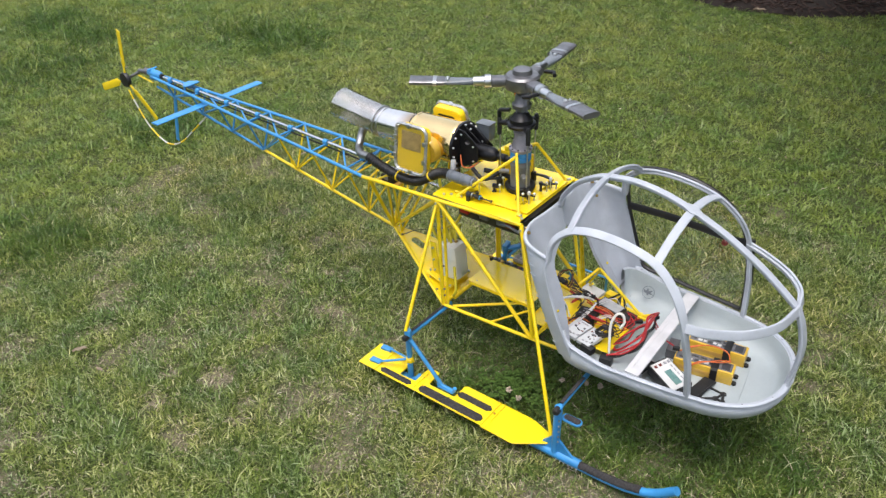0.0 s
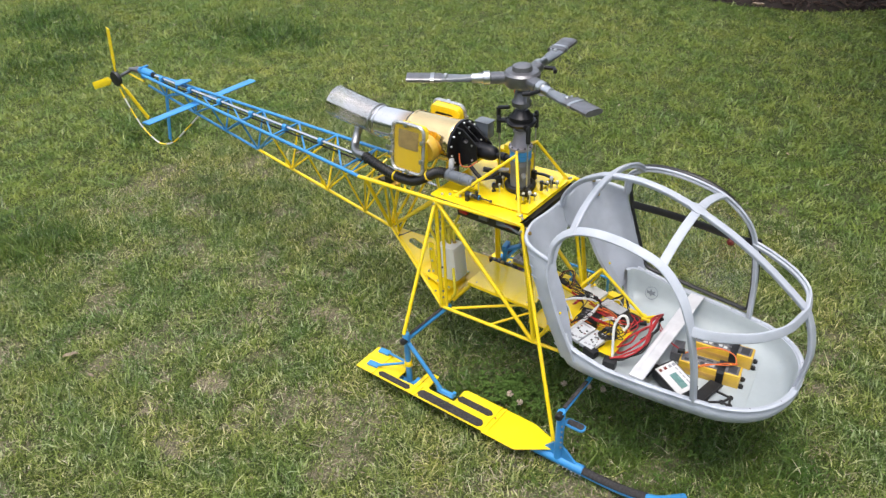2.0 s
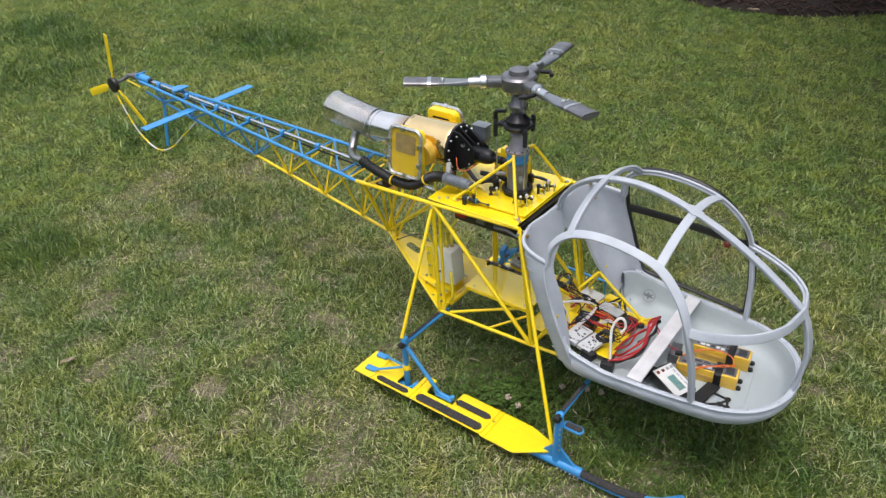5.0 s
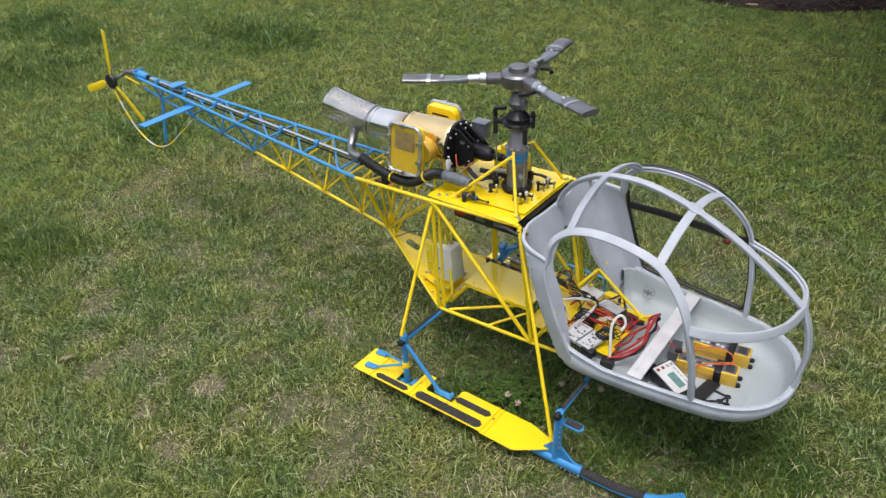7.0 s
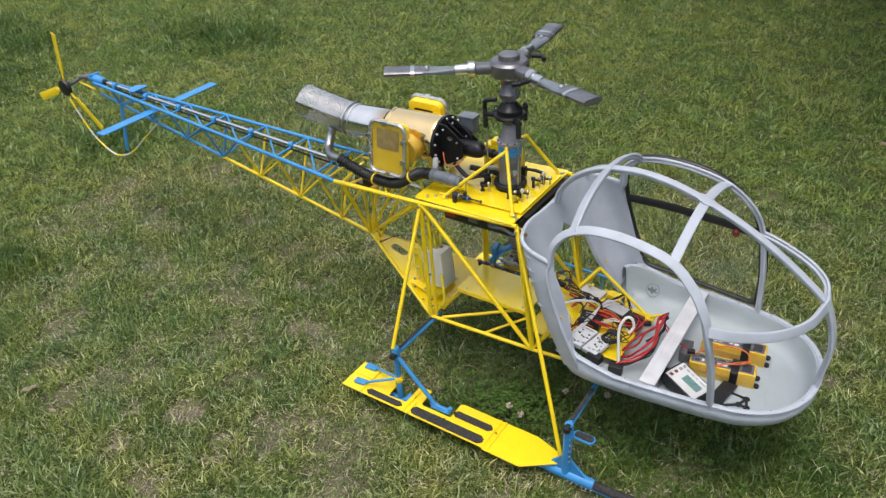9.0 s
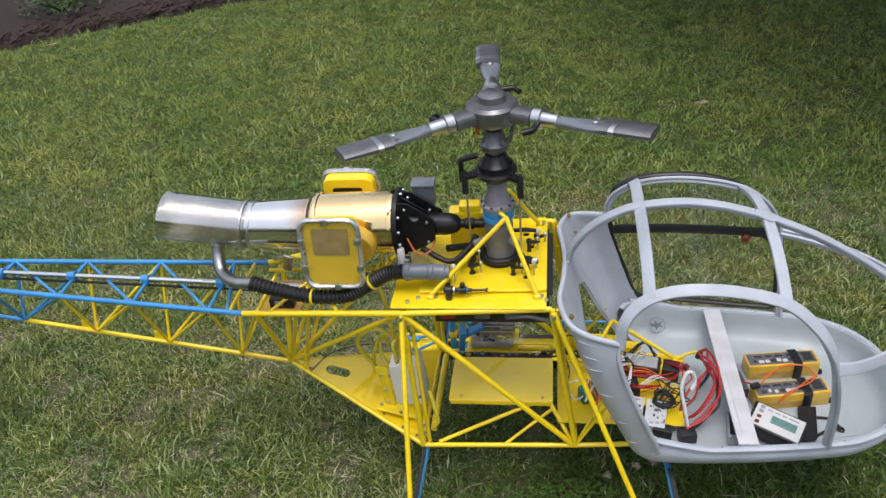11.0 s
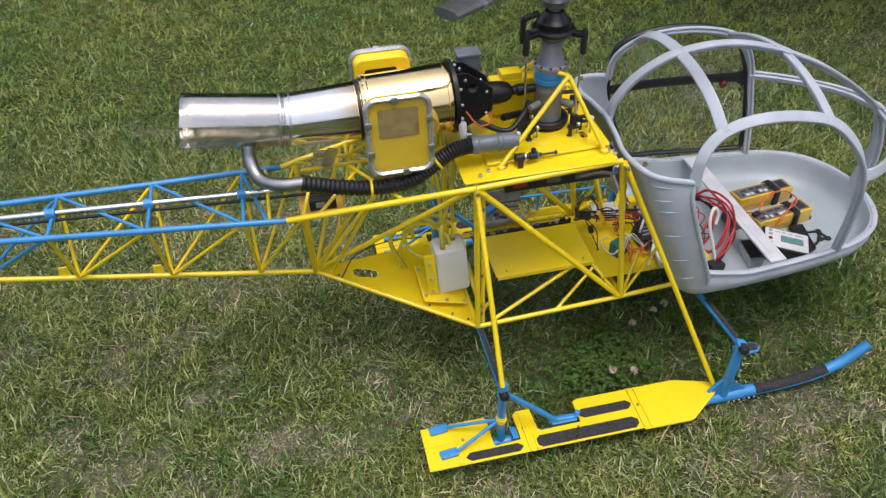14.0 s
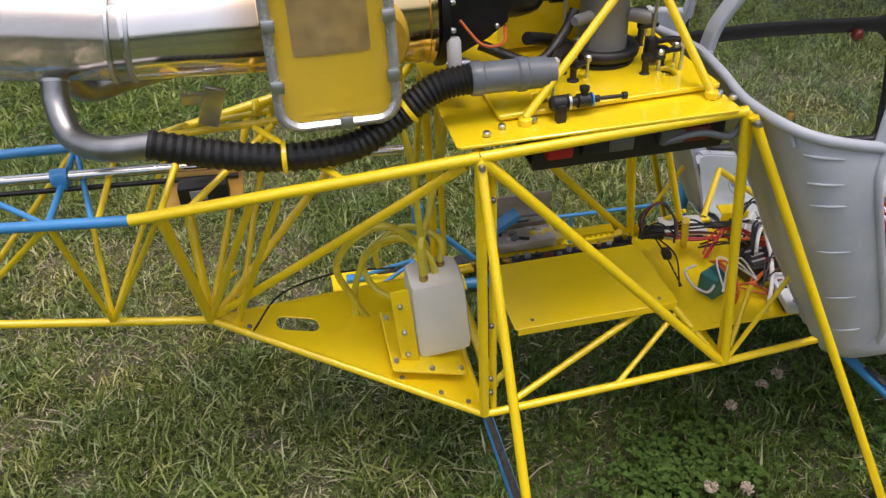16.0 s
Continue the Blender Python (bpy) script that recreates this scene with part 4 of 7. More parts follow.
part("exhaust_support", box((-0.47, -0.028, 0.638), (0.042, 0.006, 0.016), 0.002, (18, 5, 0)), ALU, heli)


for s in (-1, 1):
    bm = lathe(bmesh.new(), (-0.286, s * 0.086, 0.700), (-0.284, s * 0.02, 0.706), [(0, 0.036), (0.006, 0.040), (0.022, 0.041), (0.045, 0.037), (0.066, 0.032)], n=24)
    part("intake_duct", bm, GOLDWRAP, heli, "amber intake duct")


def hose(s):
    """Corrugated hose along the side of the engine."""
    line = spline([(-0.522, s * 0.101, 0.627), (-0.455, s * 0.102, 0.606), (-0.385, s * 0.106, 0.595), (-0.315, s * 0.108, 0.600), (-0.265, s * 0.106, 0.628), (-0.225, s * 0.103, 0.652), (-0.185, s * 0.100, 0.657)], 15)
    w = [0.0152 + (0.0011 if i % 2 else -0.0011) for i in range(len(line))]
    part("corrugated_hose", sweep(bmesh.new(), line, w, n=18), RUBBER, heli, "black corrugated bleed air hose", smooth=25)
    for i in (29, 63):
        d = (line[i + 1] - line[i]).normalized()
        part("cable_tie", lathe(bmesh.new(), line[i] - d * 0.003, line[i] + d, [(0, 0.0160), (0.001, 0.0172), (0.0045, 0.0172), (0.0055, 0.0160)], n=18), YELLOW, heli)
    part("hose_coupling", lathe(bmesh.new(), (-0.188, s * 0.1, 0.656), (-0.07, s * 0.1, 0.654),
                                [(0, 0.0170), (0.004, 0.0185), (0.012, 0.0185), (0.014, 0.0168), (0.05, 0.0168), (0.052, 0.0185), (0.060, 0.0185), (0.062, 0.0168), (0.084, 0.0165), (0.085, 0.0145), (0.093, 0.0145)], n=20), PVC, heli, "grey plastic hose coupling")


hose(-1)
part("servo", box((-0.487, -0.045, 0.534), (0.055, 0.024, 0.024), 0.003), BLACK, heli, "black tail servo")
part("servo_label", box((-0.492, -0.0575, 0.536), (0.018, 0.002, 0.012), 0), LABELGREY, heli)
part("servo_tray", plate(rounded(-0.535, -0.066, -0.445, 0.05, 0.004), 0.004, 0.521, 0.001), PLY, heli, "orange plywood servo tray")


def intake(s):
    """Yellow intake box with a rounded clear cover in a metal rim, on one side of the engine."""
    m = pose(-0.328, s * 0.116, 0.708, 82 if s < 0 else -82, 0, 0) @ (Matrix.Diagonal((1, 1 if s < 0 else -1, 1, 1)))
    outer = rounded(-0.064, -0.079, 0.064, 0.079, 0.025, 6)
    inner = rounded(-0.054, -0.069, 0.054, 0.069, 0.017, 6)
    body_out = rounded(-0.057, -0.072, 0.057, 0.072, 0.02, 6)
    body = part("intake_box", plate(body_out, 0.024, -0.010, 0.002, m=m), YELLOW, heli, "yellow intake box")
    part("intake_rim", plate(outer, 0.012, 0.0, 0.004, holes=[inner], m=m), RIM, body, "rounded grey rim")
    part("intake_cover", plate(rounded(-0.0545, -0.0695, 0.0545, 0.0695, 0.017, 6), 0.002, -0.003, 0.0, m=m), COVER, body, "cloudy clear cover")
    part("intake_screen", plate(rounded(-0.038, -0.004, 0.038, 0.054, 0.004), 0.001, -0.0075, 0, m=m), SCREEN, body, "bronze mesh screen")
    part("intake_recess", plate(rounded(-0.049, -0.064, 0.049, 0.064, 0.012), 0.001, -0.009, 0, m=m), YELLOW, body)
    if s > 0:
        part("intake_slot", plate(rounded(-0.036, 0.036, 0.030, 0.049, 0.006), 0.002, -0.0335, 0, m=m), BLACK, body, "dark open slot")
    for u, v in ((-0.006, 0.074), (0.006, -0.074), (-0.059, 0.030), (-0.059, -0.030), (0.059, 0.030), (0.059, -0.030)):
        bm = box((u * 0.97, v * 0.97, 0.001), (0.013, 0.013, 0.006), 0.002)
        bmesh.ops.transform(bm, matrix=m, verts=bm.verts)
        part("clip", bm, ALU, body)


intake(-1)
# the port box sits a little higher, with an open slot
intake(1)
part("fuel_line", sweep(bmesh.new(), spline([(-0.255, -0.05, 0.640), (-0.26, -0.06, 0.60), (-0.25, -0.06, 0.55), (-0.245, -0.06, 0.47), (-0.24, -0.055, 0.40), (-0.235, -0.05, 0.362)]), 0.0046, n=12), TUBING, heli)

# fuel tank on its saddle
TM = pose(-0.226, -0.045, 0.306, 0, 17, 0)
TU = pose(-0.224, -0.050, 0.312, 0, -4, 0)
bm = box((0, 0, 0), (0.077, 0.064, 0.126), 0.014)
for v in bm.verts:
    if v.co.z > 0.03:
        v.co.x *= 1 - (v.co.z - 0.03) * 2.2
bmesh.ops.transform(bm, matrix=TU, verts=bm.verts)
part("fuel_tank", bm, TANK, heli, "milky white plastic fuel tank")
bm = plate(rounded(-0.055, -0.062, 0.048, 0.062, 0.004), 0.004, -0.061, 0.001)
bmesh.ops.transform(bm, matrix=TM, verts=bm.verts)
part("tank_saddle", bm, YELLOW, heli)
bm = box((-0.050, -0.034, 0.004), (0.024, 0.003, 0.128), 0.001)
bmesh.ops.transform(bm, matrix=TU, verts=bm.verts)
part("saddle_flange", bm, YELLOW, heli, "yellow upright flange beside the tank")
for w in (-0.040, 0.0, 0.045):
    part("bolt", bolt(bmesh.new(), TU @ Vector((-0.052, -0.036, w)), 0.004, 0.005, (0, -1, 0)), ALU, heli)
for u, v in ((-0.048, -0.045), (-0.048, 0.045), (0.042, -0.052), (0.042, 0.052), (0.0, -0.056)):
    part("bolt", bolt(bmesh.new(), TM @ Vector((u, v, -0.061)), 0.004, 0.005), ALU, heli)
for u, v in ((-0.015, -0.015), (0.012, 0.008), (0.0, 0.018)):
    a = TU @ Vector((u, v, 0.059))
    part("tank_fitting", lathe(bmesh.new(), a, a + Vector((0, 0, 1)), [(-0.002, 0.006), (0.008, 0.006), (0.009, 0.004), (0.016, 0.004)], n=10), BRASS, heli)
a = TU @ Vector((-0.015, -0.015, 0.071))
part("fuel_line", sweep(bmesh.new(), spline([a, a + Vector((0, 0, 0.05)), (-0.225, -0.02, 0.44), (-0.20, 0.0, 0.53), (-0.19, 0.01, 0.59)]), 0.0046, n=12), TUBING, heli)
a = TU @ Vector((0.012, 0.008, 0.071))
part("fuel_line", sweep(bmesh.new(), spline([a, a + Vector((0, 0, 0.035)), (-0.25, 0.03, 0.395), (-0.29, 0.04, 0.36), (-0.29, 0.05, 0.32)]), 0.0046, n=12), TUBING, heli)
a = TU @ Vector((0.0, 0.018, 0.071))
part("fuel_line", sweep(bmesh.new(), spline([a, a + Vector((-0.01, 0, 0.03)), (-0.27, 0.05, 0.36), (-0.31, 0.06, 0.33), (-0.30, 0.02, 0.305), (-0.26, 0.0, 0.285)]), 0.0046, n=12), TUBING, heli)
part("fuel_line", sweep(bmesh.new(), spline([(-0.165, -0.12, 0.34), (-0.155, -0.13, 0.30), (-0.15, -0.135, 0.26), (-0.165, -0.13, 0.232)]), 0.0046, n=12), TUBING, heli)

part("fuel_line", sweep(bmesh.new(), spline([(-0.238, -0.03, 0.372), (-0.246, -0.03, 0.408), (-0.282, -0.03, 0.440), (-0.325, -0.02, 0.420), (-0.350, 0.0, 0.365), (-0.335, 0.02, 0.300), (-0.315, 0.03, 0.246)], 8), 0.0050, n=12), TUBING, heli)
part("fuel_line", sweep(bmesh.new(), spline([(-0.225, -0.055, 0.372), (-0.234, -0.05, 0.40), (-0.262, -0.01, 0.405), (-0.30, 0.02, 0.372), (-0.325, 0.03, 0.31), (-0.33, 0.03, 0.25)], 8), 0.0046, n=12), TUBING, heli)

# ---- cabin ----
C0 = Vector((0.45, 0, 0.42))
PLAN = [(0.27, 0.190), (0.285, 0.212), (0.32, 0.228), (0.40, 0.230), (0.50, 0.224), (0.60, 0.214), (0.66, 0.205), (0.72, 0.192), (0.780, 0.160), (0.820, 0.116), (0.844, 0.060), (0.852, 0.0)]
half = spline([(x, -w, 0) for x, w in PLAN], 4)
ring_plan = half + [Vector((p.x, -p.y, 0)) for p in half[-2::-1]]


def sill_z(x):
    return 0.300 + 0.030 * max(0.0, min(1.0, (0.42 - x) / 0.14))


def cabin_pan():
    bm = bmesh.new()
    n = len(ring_plan)
    nor = []
    for i in range(n):
        d = (ring_plan[min(i + 1, n - 1)] - ring_plan[max(i - 1, 0)]).normalized()
        nor.append(Vector((d.y, -d.x, 0)))
    sec = [(0.0, 0.0), (-0.0, -0.010), (0.004, -0.014), (0.003, -0.030), (-0.006, -0.048), (-0.022, -0.066), (-0.046, -0.076)]
    inn = [(-0.010, 0.0), (-0.012, -0.006), (-0.016, -0.024), (-0.022, -0.044), (-0.034, -0.058), (-0.052, -0.064)]
    rings = []
    for off, dz in sec[::-1] + inn:
        rings.append([bm.verts.new((p.x + q.x * off, p.y + q.y * off, (sill_z(p.x) if dz > -0.025 else 0.300) + dz)) for p, q in zip(ring_plan, nor)])
    bottom, floor_in = [], []
    for t in (0.5, 0.0):
        for lst, ring, z in ((bottom, rings[0], 0.222), (floor_in, rings[-1], 0.2345)):
            lst.append([bm.verts.new((v.co.x * t + (1 - t) * max(0.30, min(0.62, v.co.x)), v.co.y * t, v.co.z * t + z * (1 - t))) for v in ring])
    order = [bottom[1], bottom[0]] + rings + [floor_in[0], floor_in[1]]
    for r0, r1 in zip(order, order[1:]):
        for i in range(n - 1):
            f = bm.faces.new((r0[i], r0[i + 1], r1[i + 1], r1[i]))
            f.material_index = 1 if order.index(r1) > len(sec) + 2 else 0
    bmesh.ops.remove_doubles(bm, verts=bm.verts, dist=0.0004)
    return bm


cabin = part("cabin_pan", cabin_pan(), [GREY, PALE], heli, "grey fibreglass cabin floor pan with rounded nose", smooth=50)


def side_shell(s):
    """The closed rear corner of the cabin: side panel, rounded corner and rear wall that leaves a gap in the middle."""
    # rows from the bottom up: door edge, corner, inner end of the rear wall
    rows = [((0.324, 0.229, 0.285), (0.270, 0.190, 0.268), (0.276, 0.152, 0.262)),
            ((0.314, 0.236, 0.325), (0.248, 0.189, 0.312), (0.254, 0.132, 0.312)),
            ((0.281, 0.241, 0.405), (0.209, 0.187, 0.395), (0.214, 0.106, 0.395)),
            ((0.246, 0.239, 0.500), (0.168, 0.183, 0.495), (0.176, 0.092, 0.480)),
            ((0.233, 0.233, 0.550), (0.146, 0.176, 0.558), (0.158, 0.0, 0.549)),
            ((0.238, 0.227, 0.578), (0.128, 0.168, 0.602), (0.136, 0.0, 0.612))]
    cols = [spline([r[j] for r in rows], 4) for j in range(3)]
    bm = bmesh.new()
    grid, lines = [], []
    for d, c, i in zip(*cols):
        side = d.lerp(c, 0.45) + Vector((-0.010, 0.016, 0))
        near = d.lerp(c, 0.82) + Vector((-0.006, 0.013, 0))
        back = c.lerp(i, 0.22) + Vector((-0.006, -0.001, 0))
        line = spline([d, side, near, back, c.lerp(i, 0.6) + Vector((-0.002, 0, 0)), i], 4)
        lines.append(line)
        grid.append([bm.verts.new((q.x, s * q.y, q.z)) for q in line])
    for r0, r1 in zip(grid, grid[1:]):
        for i in range(len(r0) - 1):
            bm.faces.new((r0[i], r0[i + 1], r1[i + 1], r1[i]))
    bmesh.ops.recalc_face_normals(bm, faces=bm.faces)
    bm.faces.ensure_lookup_table()
    if s * bm.faces[0].normal.y < 0:
        bmesh.ops.reverse_faces(bm, faces=bm.faces)
    bmesh.ops.solidify(bm, geom=bm.faces, thickness=0.006)
    part("side_shell", bm, GREY, cabin, "grey ribbed cabin side shell with rear wall", smooth=50)
    for k in range(6):
        l = lines[4 + k * 3 - (k > 3)]
        rib = [(q.x - 0.0008, s * (q.y + 0.0012), q.z - 0.0012 * n) for n, q in enumerate(l[3:8])]
        part("pressed_rib", sweep(bmesh.new(), rib, [0.0005, 0.0010, 0.0012, 0.0010, 0.0005], [0.0006, 0.0016, 0.0019, 0.0016, 0.0006], n=8), GREY, cabin)
    # rolled edges
    top_edge = [(q.x, s * q.y, q.z + 0.001) for q in lines[-1]]
    part("edge_roll", sweep(bmesh.new(), top_edge, 0.0058, 0.0065, n=10, up=(0, 0, 1)), GREY, cabin)
    part("edge_roll", sweep(bmesh.new(), [(l[8].x - 0.001, s * (l[8].y + 0.001), l[8].z) for l in lines[-3:]], 0.003, n=8), GREY, cabin)
    part("wall_edge", sweep(bmesh.new(), [(l[-1].x, s * max(l[-1].y, 0.002), l[-1].z) for l in lines[:17]], 0.0028, n=8), GREY, cabin)
    part("door_jamb", sweep(bmesh.new(), [(l[0].x, s * l[0].y, l[0].z) for l in lines], 0.0048, n=8), GREY, cabin)
    part("edge_bolt", bolt(bmesh.new(), (0.146, s * 0.180, 0.606), 0.005, 0.006), BRASS, cabin)
    part("edge_bolt", bolt(bmesh.new(), (0.160, s * 0.190, 0.560), 0.004, 0.006, (0.4, -s, 0)), BRASS, cabin)


def outward(p):
    return (Vector(p) - C0).normalized()


def leg_facing(p):
    """The lower legs of the door arches turn their flat side forward."""
    t = max(0.0, min(1.0, (0.62 - p[2]) / 0.14)) if p[0] > 0.55 else 0.0
    return (outward(p) * (1 - t) + Vector((1, 0, 0)) * t).normalized()


def band(pts, w, k=8, name="window_frame", label="", facing=outward):
    """A flat crisp-edged strip with a narrower rib inside it."""
    line = spline(pts, k)
    bm = sweep(bmesh.new(), line, w, 0.0036, n=16, up=facing, square=0.3)
    inner = [p - facing(p) * 0.0058 for p in line]
    ww = [q * 0.55 for q in w] if isinstance(w, list) else w * 0.55
    sweep(bm, inner, ww, 0.0050, n=12, up=facing, square=0.4)
    return part(name, bm, GREY, cabin, label, smooth=40)


for s in (-1, 1):
    side_shell(s)
    # door arch
    band([(0.234, s * 0.228, 0.575), (0.240, s * 0.222, 0.625), (0.262, s * 0.212, 0.658), (0.300, s * 0.205, 0.680), (0.36, s * 0.202, 0.690), (0.44, s * 0.202, 0.685),
          (0.523, s * 0.205, 0.662), (0.580, s * 0.216, 0.615), (0.615, s * 0.228, 0.560), (0.632, s * 0.228, 0.50), (0.648, s * 0.218, 0.41), (0.656, s * 0.205, 0.30)], 0.0115,
         name="door_arch", label="grey curved door frame", facing=leg_facing)
    # lower windscreen frame to the nose
    band([(0.622, s * 0.230, 0.528), (0.68, s * 0.210, 0.522), (0.755, s * 0.160, 0.520), (0.808, s * 0.088, 0.524), (0.828, s * 0.0, 0.530)], 0.0125)
# hoops across and the roof beam
band([(0.285, -0.207, 0.674), (0.283, -0.15, 0.712), (0.281, -0.08, 0.735), (0.280, 0.0, 0.743), (0.281, 0.08, 0.735), (0.283, 0.15, 0.712), (0.285, 0.207, 0.674)], 0.0115)
band([(0.523, -0.205, 0.660), (0.524, -0.14, 0.688), (0.524, -0.07, 0.707), (0.524, 0.0, 0.714), (0.524, 0.07, 0.707), (0.524, 0.14, 0.688), (0.523, 0.205, 0.660)], 0.0115)
band([(0.139, 0, 0.612), (0.150, 0, 0.650), (0.185, 0, 0.695), (0.235, 0, 0.728), (0.280, 0, 0.744), (0.36, 0, 0.752), (0.44, 0, 0.742), (0.524, 0, 0.716), (0.62, 0, 0.674), (0.71, 0, 0.620), (0.778, 0, 0.570), (0.828, 0, 0.528)],
     0.0115, name="roof_beam", label="grey roof beam from rear edge to nose")
part("beam_gusset", sweep(bmesh.new(), [(0.50, 0, 0.7265), (0.524, 0, 0.719), (0.548, 0, 0.709)], [0.010, 0.022, 0.010], 0.0035, n=12, up=outward, square=0.8), GREY, cabin)
band([(0.826, 0, 0.532), (0.848, 0, 0.475), (0.860, 0, 0.41), (0.856, 0, 0.345), (0.849, 0, 0.298)], [0.013 + 0.016 * (i / 32) for i in range(33)], name="nose_post", label="wide grey nose post")
# rear cross edge
part("rear_edge", box((0.137, 0, 0.612), (0.014, 0.030, 0.012), 0.003), GREY, cabin)
# sill trim
part("sill_trim", sweep(bmesh.new(), [(p.x, p.y, sill_z(p.x) + 0.001) for p in ring_plan[6:-6]], 0.007, 0.004, n=10, up=(0, 0, 1)), GREY, cabin)
for p in ring_plan[8:-8:6]:
    part("sill_screw", bolt(bmesh.new(), (p.x * 1.0, p.y * 0.985, sill_z(p.x) + 0.004), 0.002, 0.0012), DARKGREY, cabin)
# round emblem with a plain bird-like mark on the inner port wall
em = pose(0.365, 0.196, 0.272, 62, 0, 0)
bm = plate([(0.020 * math.cos(a), 0.020 * math.sin(a)) for a in [2 * math.pi * i / 24 for i in range(24)]], 0.001, 0.010, 0,
           holes=[[(0.0188 * math.cos(a), 0.0188 * math.sin(a)) for a in [2 * math.pi * i / 24 for i in range(24)]]], m=em)
part("emblem", bm, PVC, cabin)
part("emblem", plate([(-0.017, 0.006), (-0.008, 0.003), (-0.004, 0.012), (0.001, 0.004), (0.013, 0.009), (0.007, 0.001), (0.017, -0.005), (0.003, -0.004), (-0.001, -0.012), (-0.006, -0.004), (-0.014, -0.004)], 0.001, 0.010, 0, m=em), PVC, cabin)

# port door: black frame with clear panes
door = part("cabin_door", sweep(bmesh.new(), spline([(0.240, 0.238, 0.585), (0.250, 0.230, 0.648), (0.298, 0.221, 0.680), (0.37, 0.217, 0.691), (0.45, 0.217, 0.685), (0.52, 0.220, 0.660), (0.574, 0.229, 0.612),
        (0.606, 0.232, 0.552), (0.622, 0.233, 0.50), (0.637, 0.224, 0.41), (0.643, 0.214, 0.325), (0.60, 0.222, 0.314), (0.50, 0.232, 0.316), (0.40, 0.238, 0.322), (0.318, 0.240, 0.332), (0.288, 0.243, 0.40), (0.252, 0.246, 0.50), (0.240, 0.238, 0.58)], 4),
        0.0055, 0.0075, n=8, up=(0, 1, 0)), BLACK, heli, "port cabin door with black rim and clear panes")
part("door_bar", sweep(bmesh.new(), spline([(0.250, 0.240, 0.530), (0.36, 0.244, 0.530), (0.48, 0.242, 0.526), (0.58, 0.236, 0.522), (0.615, 0.233, 0.520)], 4), [0.0125] * 12 + [0.013, 0.014, 0.018, 0.023, 0.030], 0.004, n=10, up=(0, 1, 0)), BLACK, door, "black middle bar")
part("door_bar", sweep(bmesh.new(), [(0.626, 0.236, 0.54), (0.642, 0.228, 0.42), (0.646, 0.216, 0.325)], 0.010, 0.005, n=8, up=(0, 1, 0)), BLACK, door)
part("door_knob", lathe(bmesh.new(), (0.555, 0.236, 0.508), (0.555, 0.222, 0.508), [(0, 0.010), (0.008, 0.010), (0.012, 0.006)], n=14), REDLENS, door)
bm = bmesh.new()
rows = []
for z, x0, x1, y in ((0.322, 0.322, 0.640, 0.236), (0.40, 0.290, 0.634, 0.241), (0.48, 0.264, 0.624, 0.243), (0.525, 0.252, 0.612, 0.243), (0.58, 0.250, 0.585, 0.234), (0.63, 0.266, 0.54, 0.222), (0.668, 0.33, 0.46, 0.210)):
    rows.append([bm.verts.new((x0 + (x1 - x0) * i / 8, y + 0.003 - (0.012 if x0 + (x1 - x0) * i / 8 > 0.58 else 0), z)) for i in range(9)])
for r0, r1 in zip(rows, rows[1:]):
    for i in range(8):
        bm.faces.new((r0[i], r0[i + 1], r1[i + 1], r1[i]))
pane = part("pane", bm, GLASS, door, "clear acrylic pane", smooth=60)
pane.visible_shadow = False

# yellow inner tubes of the cabin
strut((0.245, 0.075, 0.385), (0.395, 0.075, 0.268), YELLOW, 0.0055, "cabin_brace")
strut((0.245, 0.075, 0.385), (0.205, 0.03, 0.335), YELLOW, 0.0055, "cabin_brace")
part("brace_foot", box((0.402, 0.074, 0.266), (0.026, 0.022, 0.010), 0.002), YELLOW, heli)
strut((0.120, 0.10, 0.58), (0.20, 0.06, 0.26), YELLOW, 0.006, "cabin_brace")
strut((0.120, -0.06, 0.40), (0.20, 0.06, 0.26), YELLOW, 0.006, "cabin_brace")

# ---- things lying in the cabin and on the trays ----
F = 0.2355


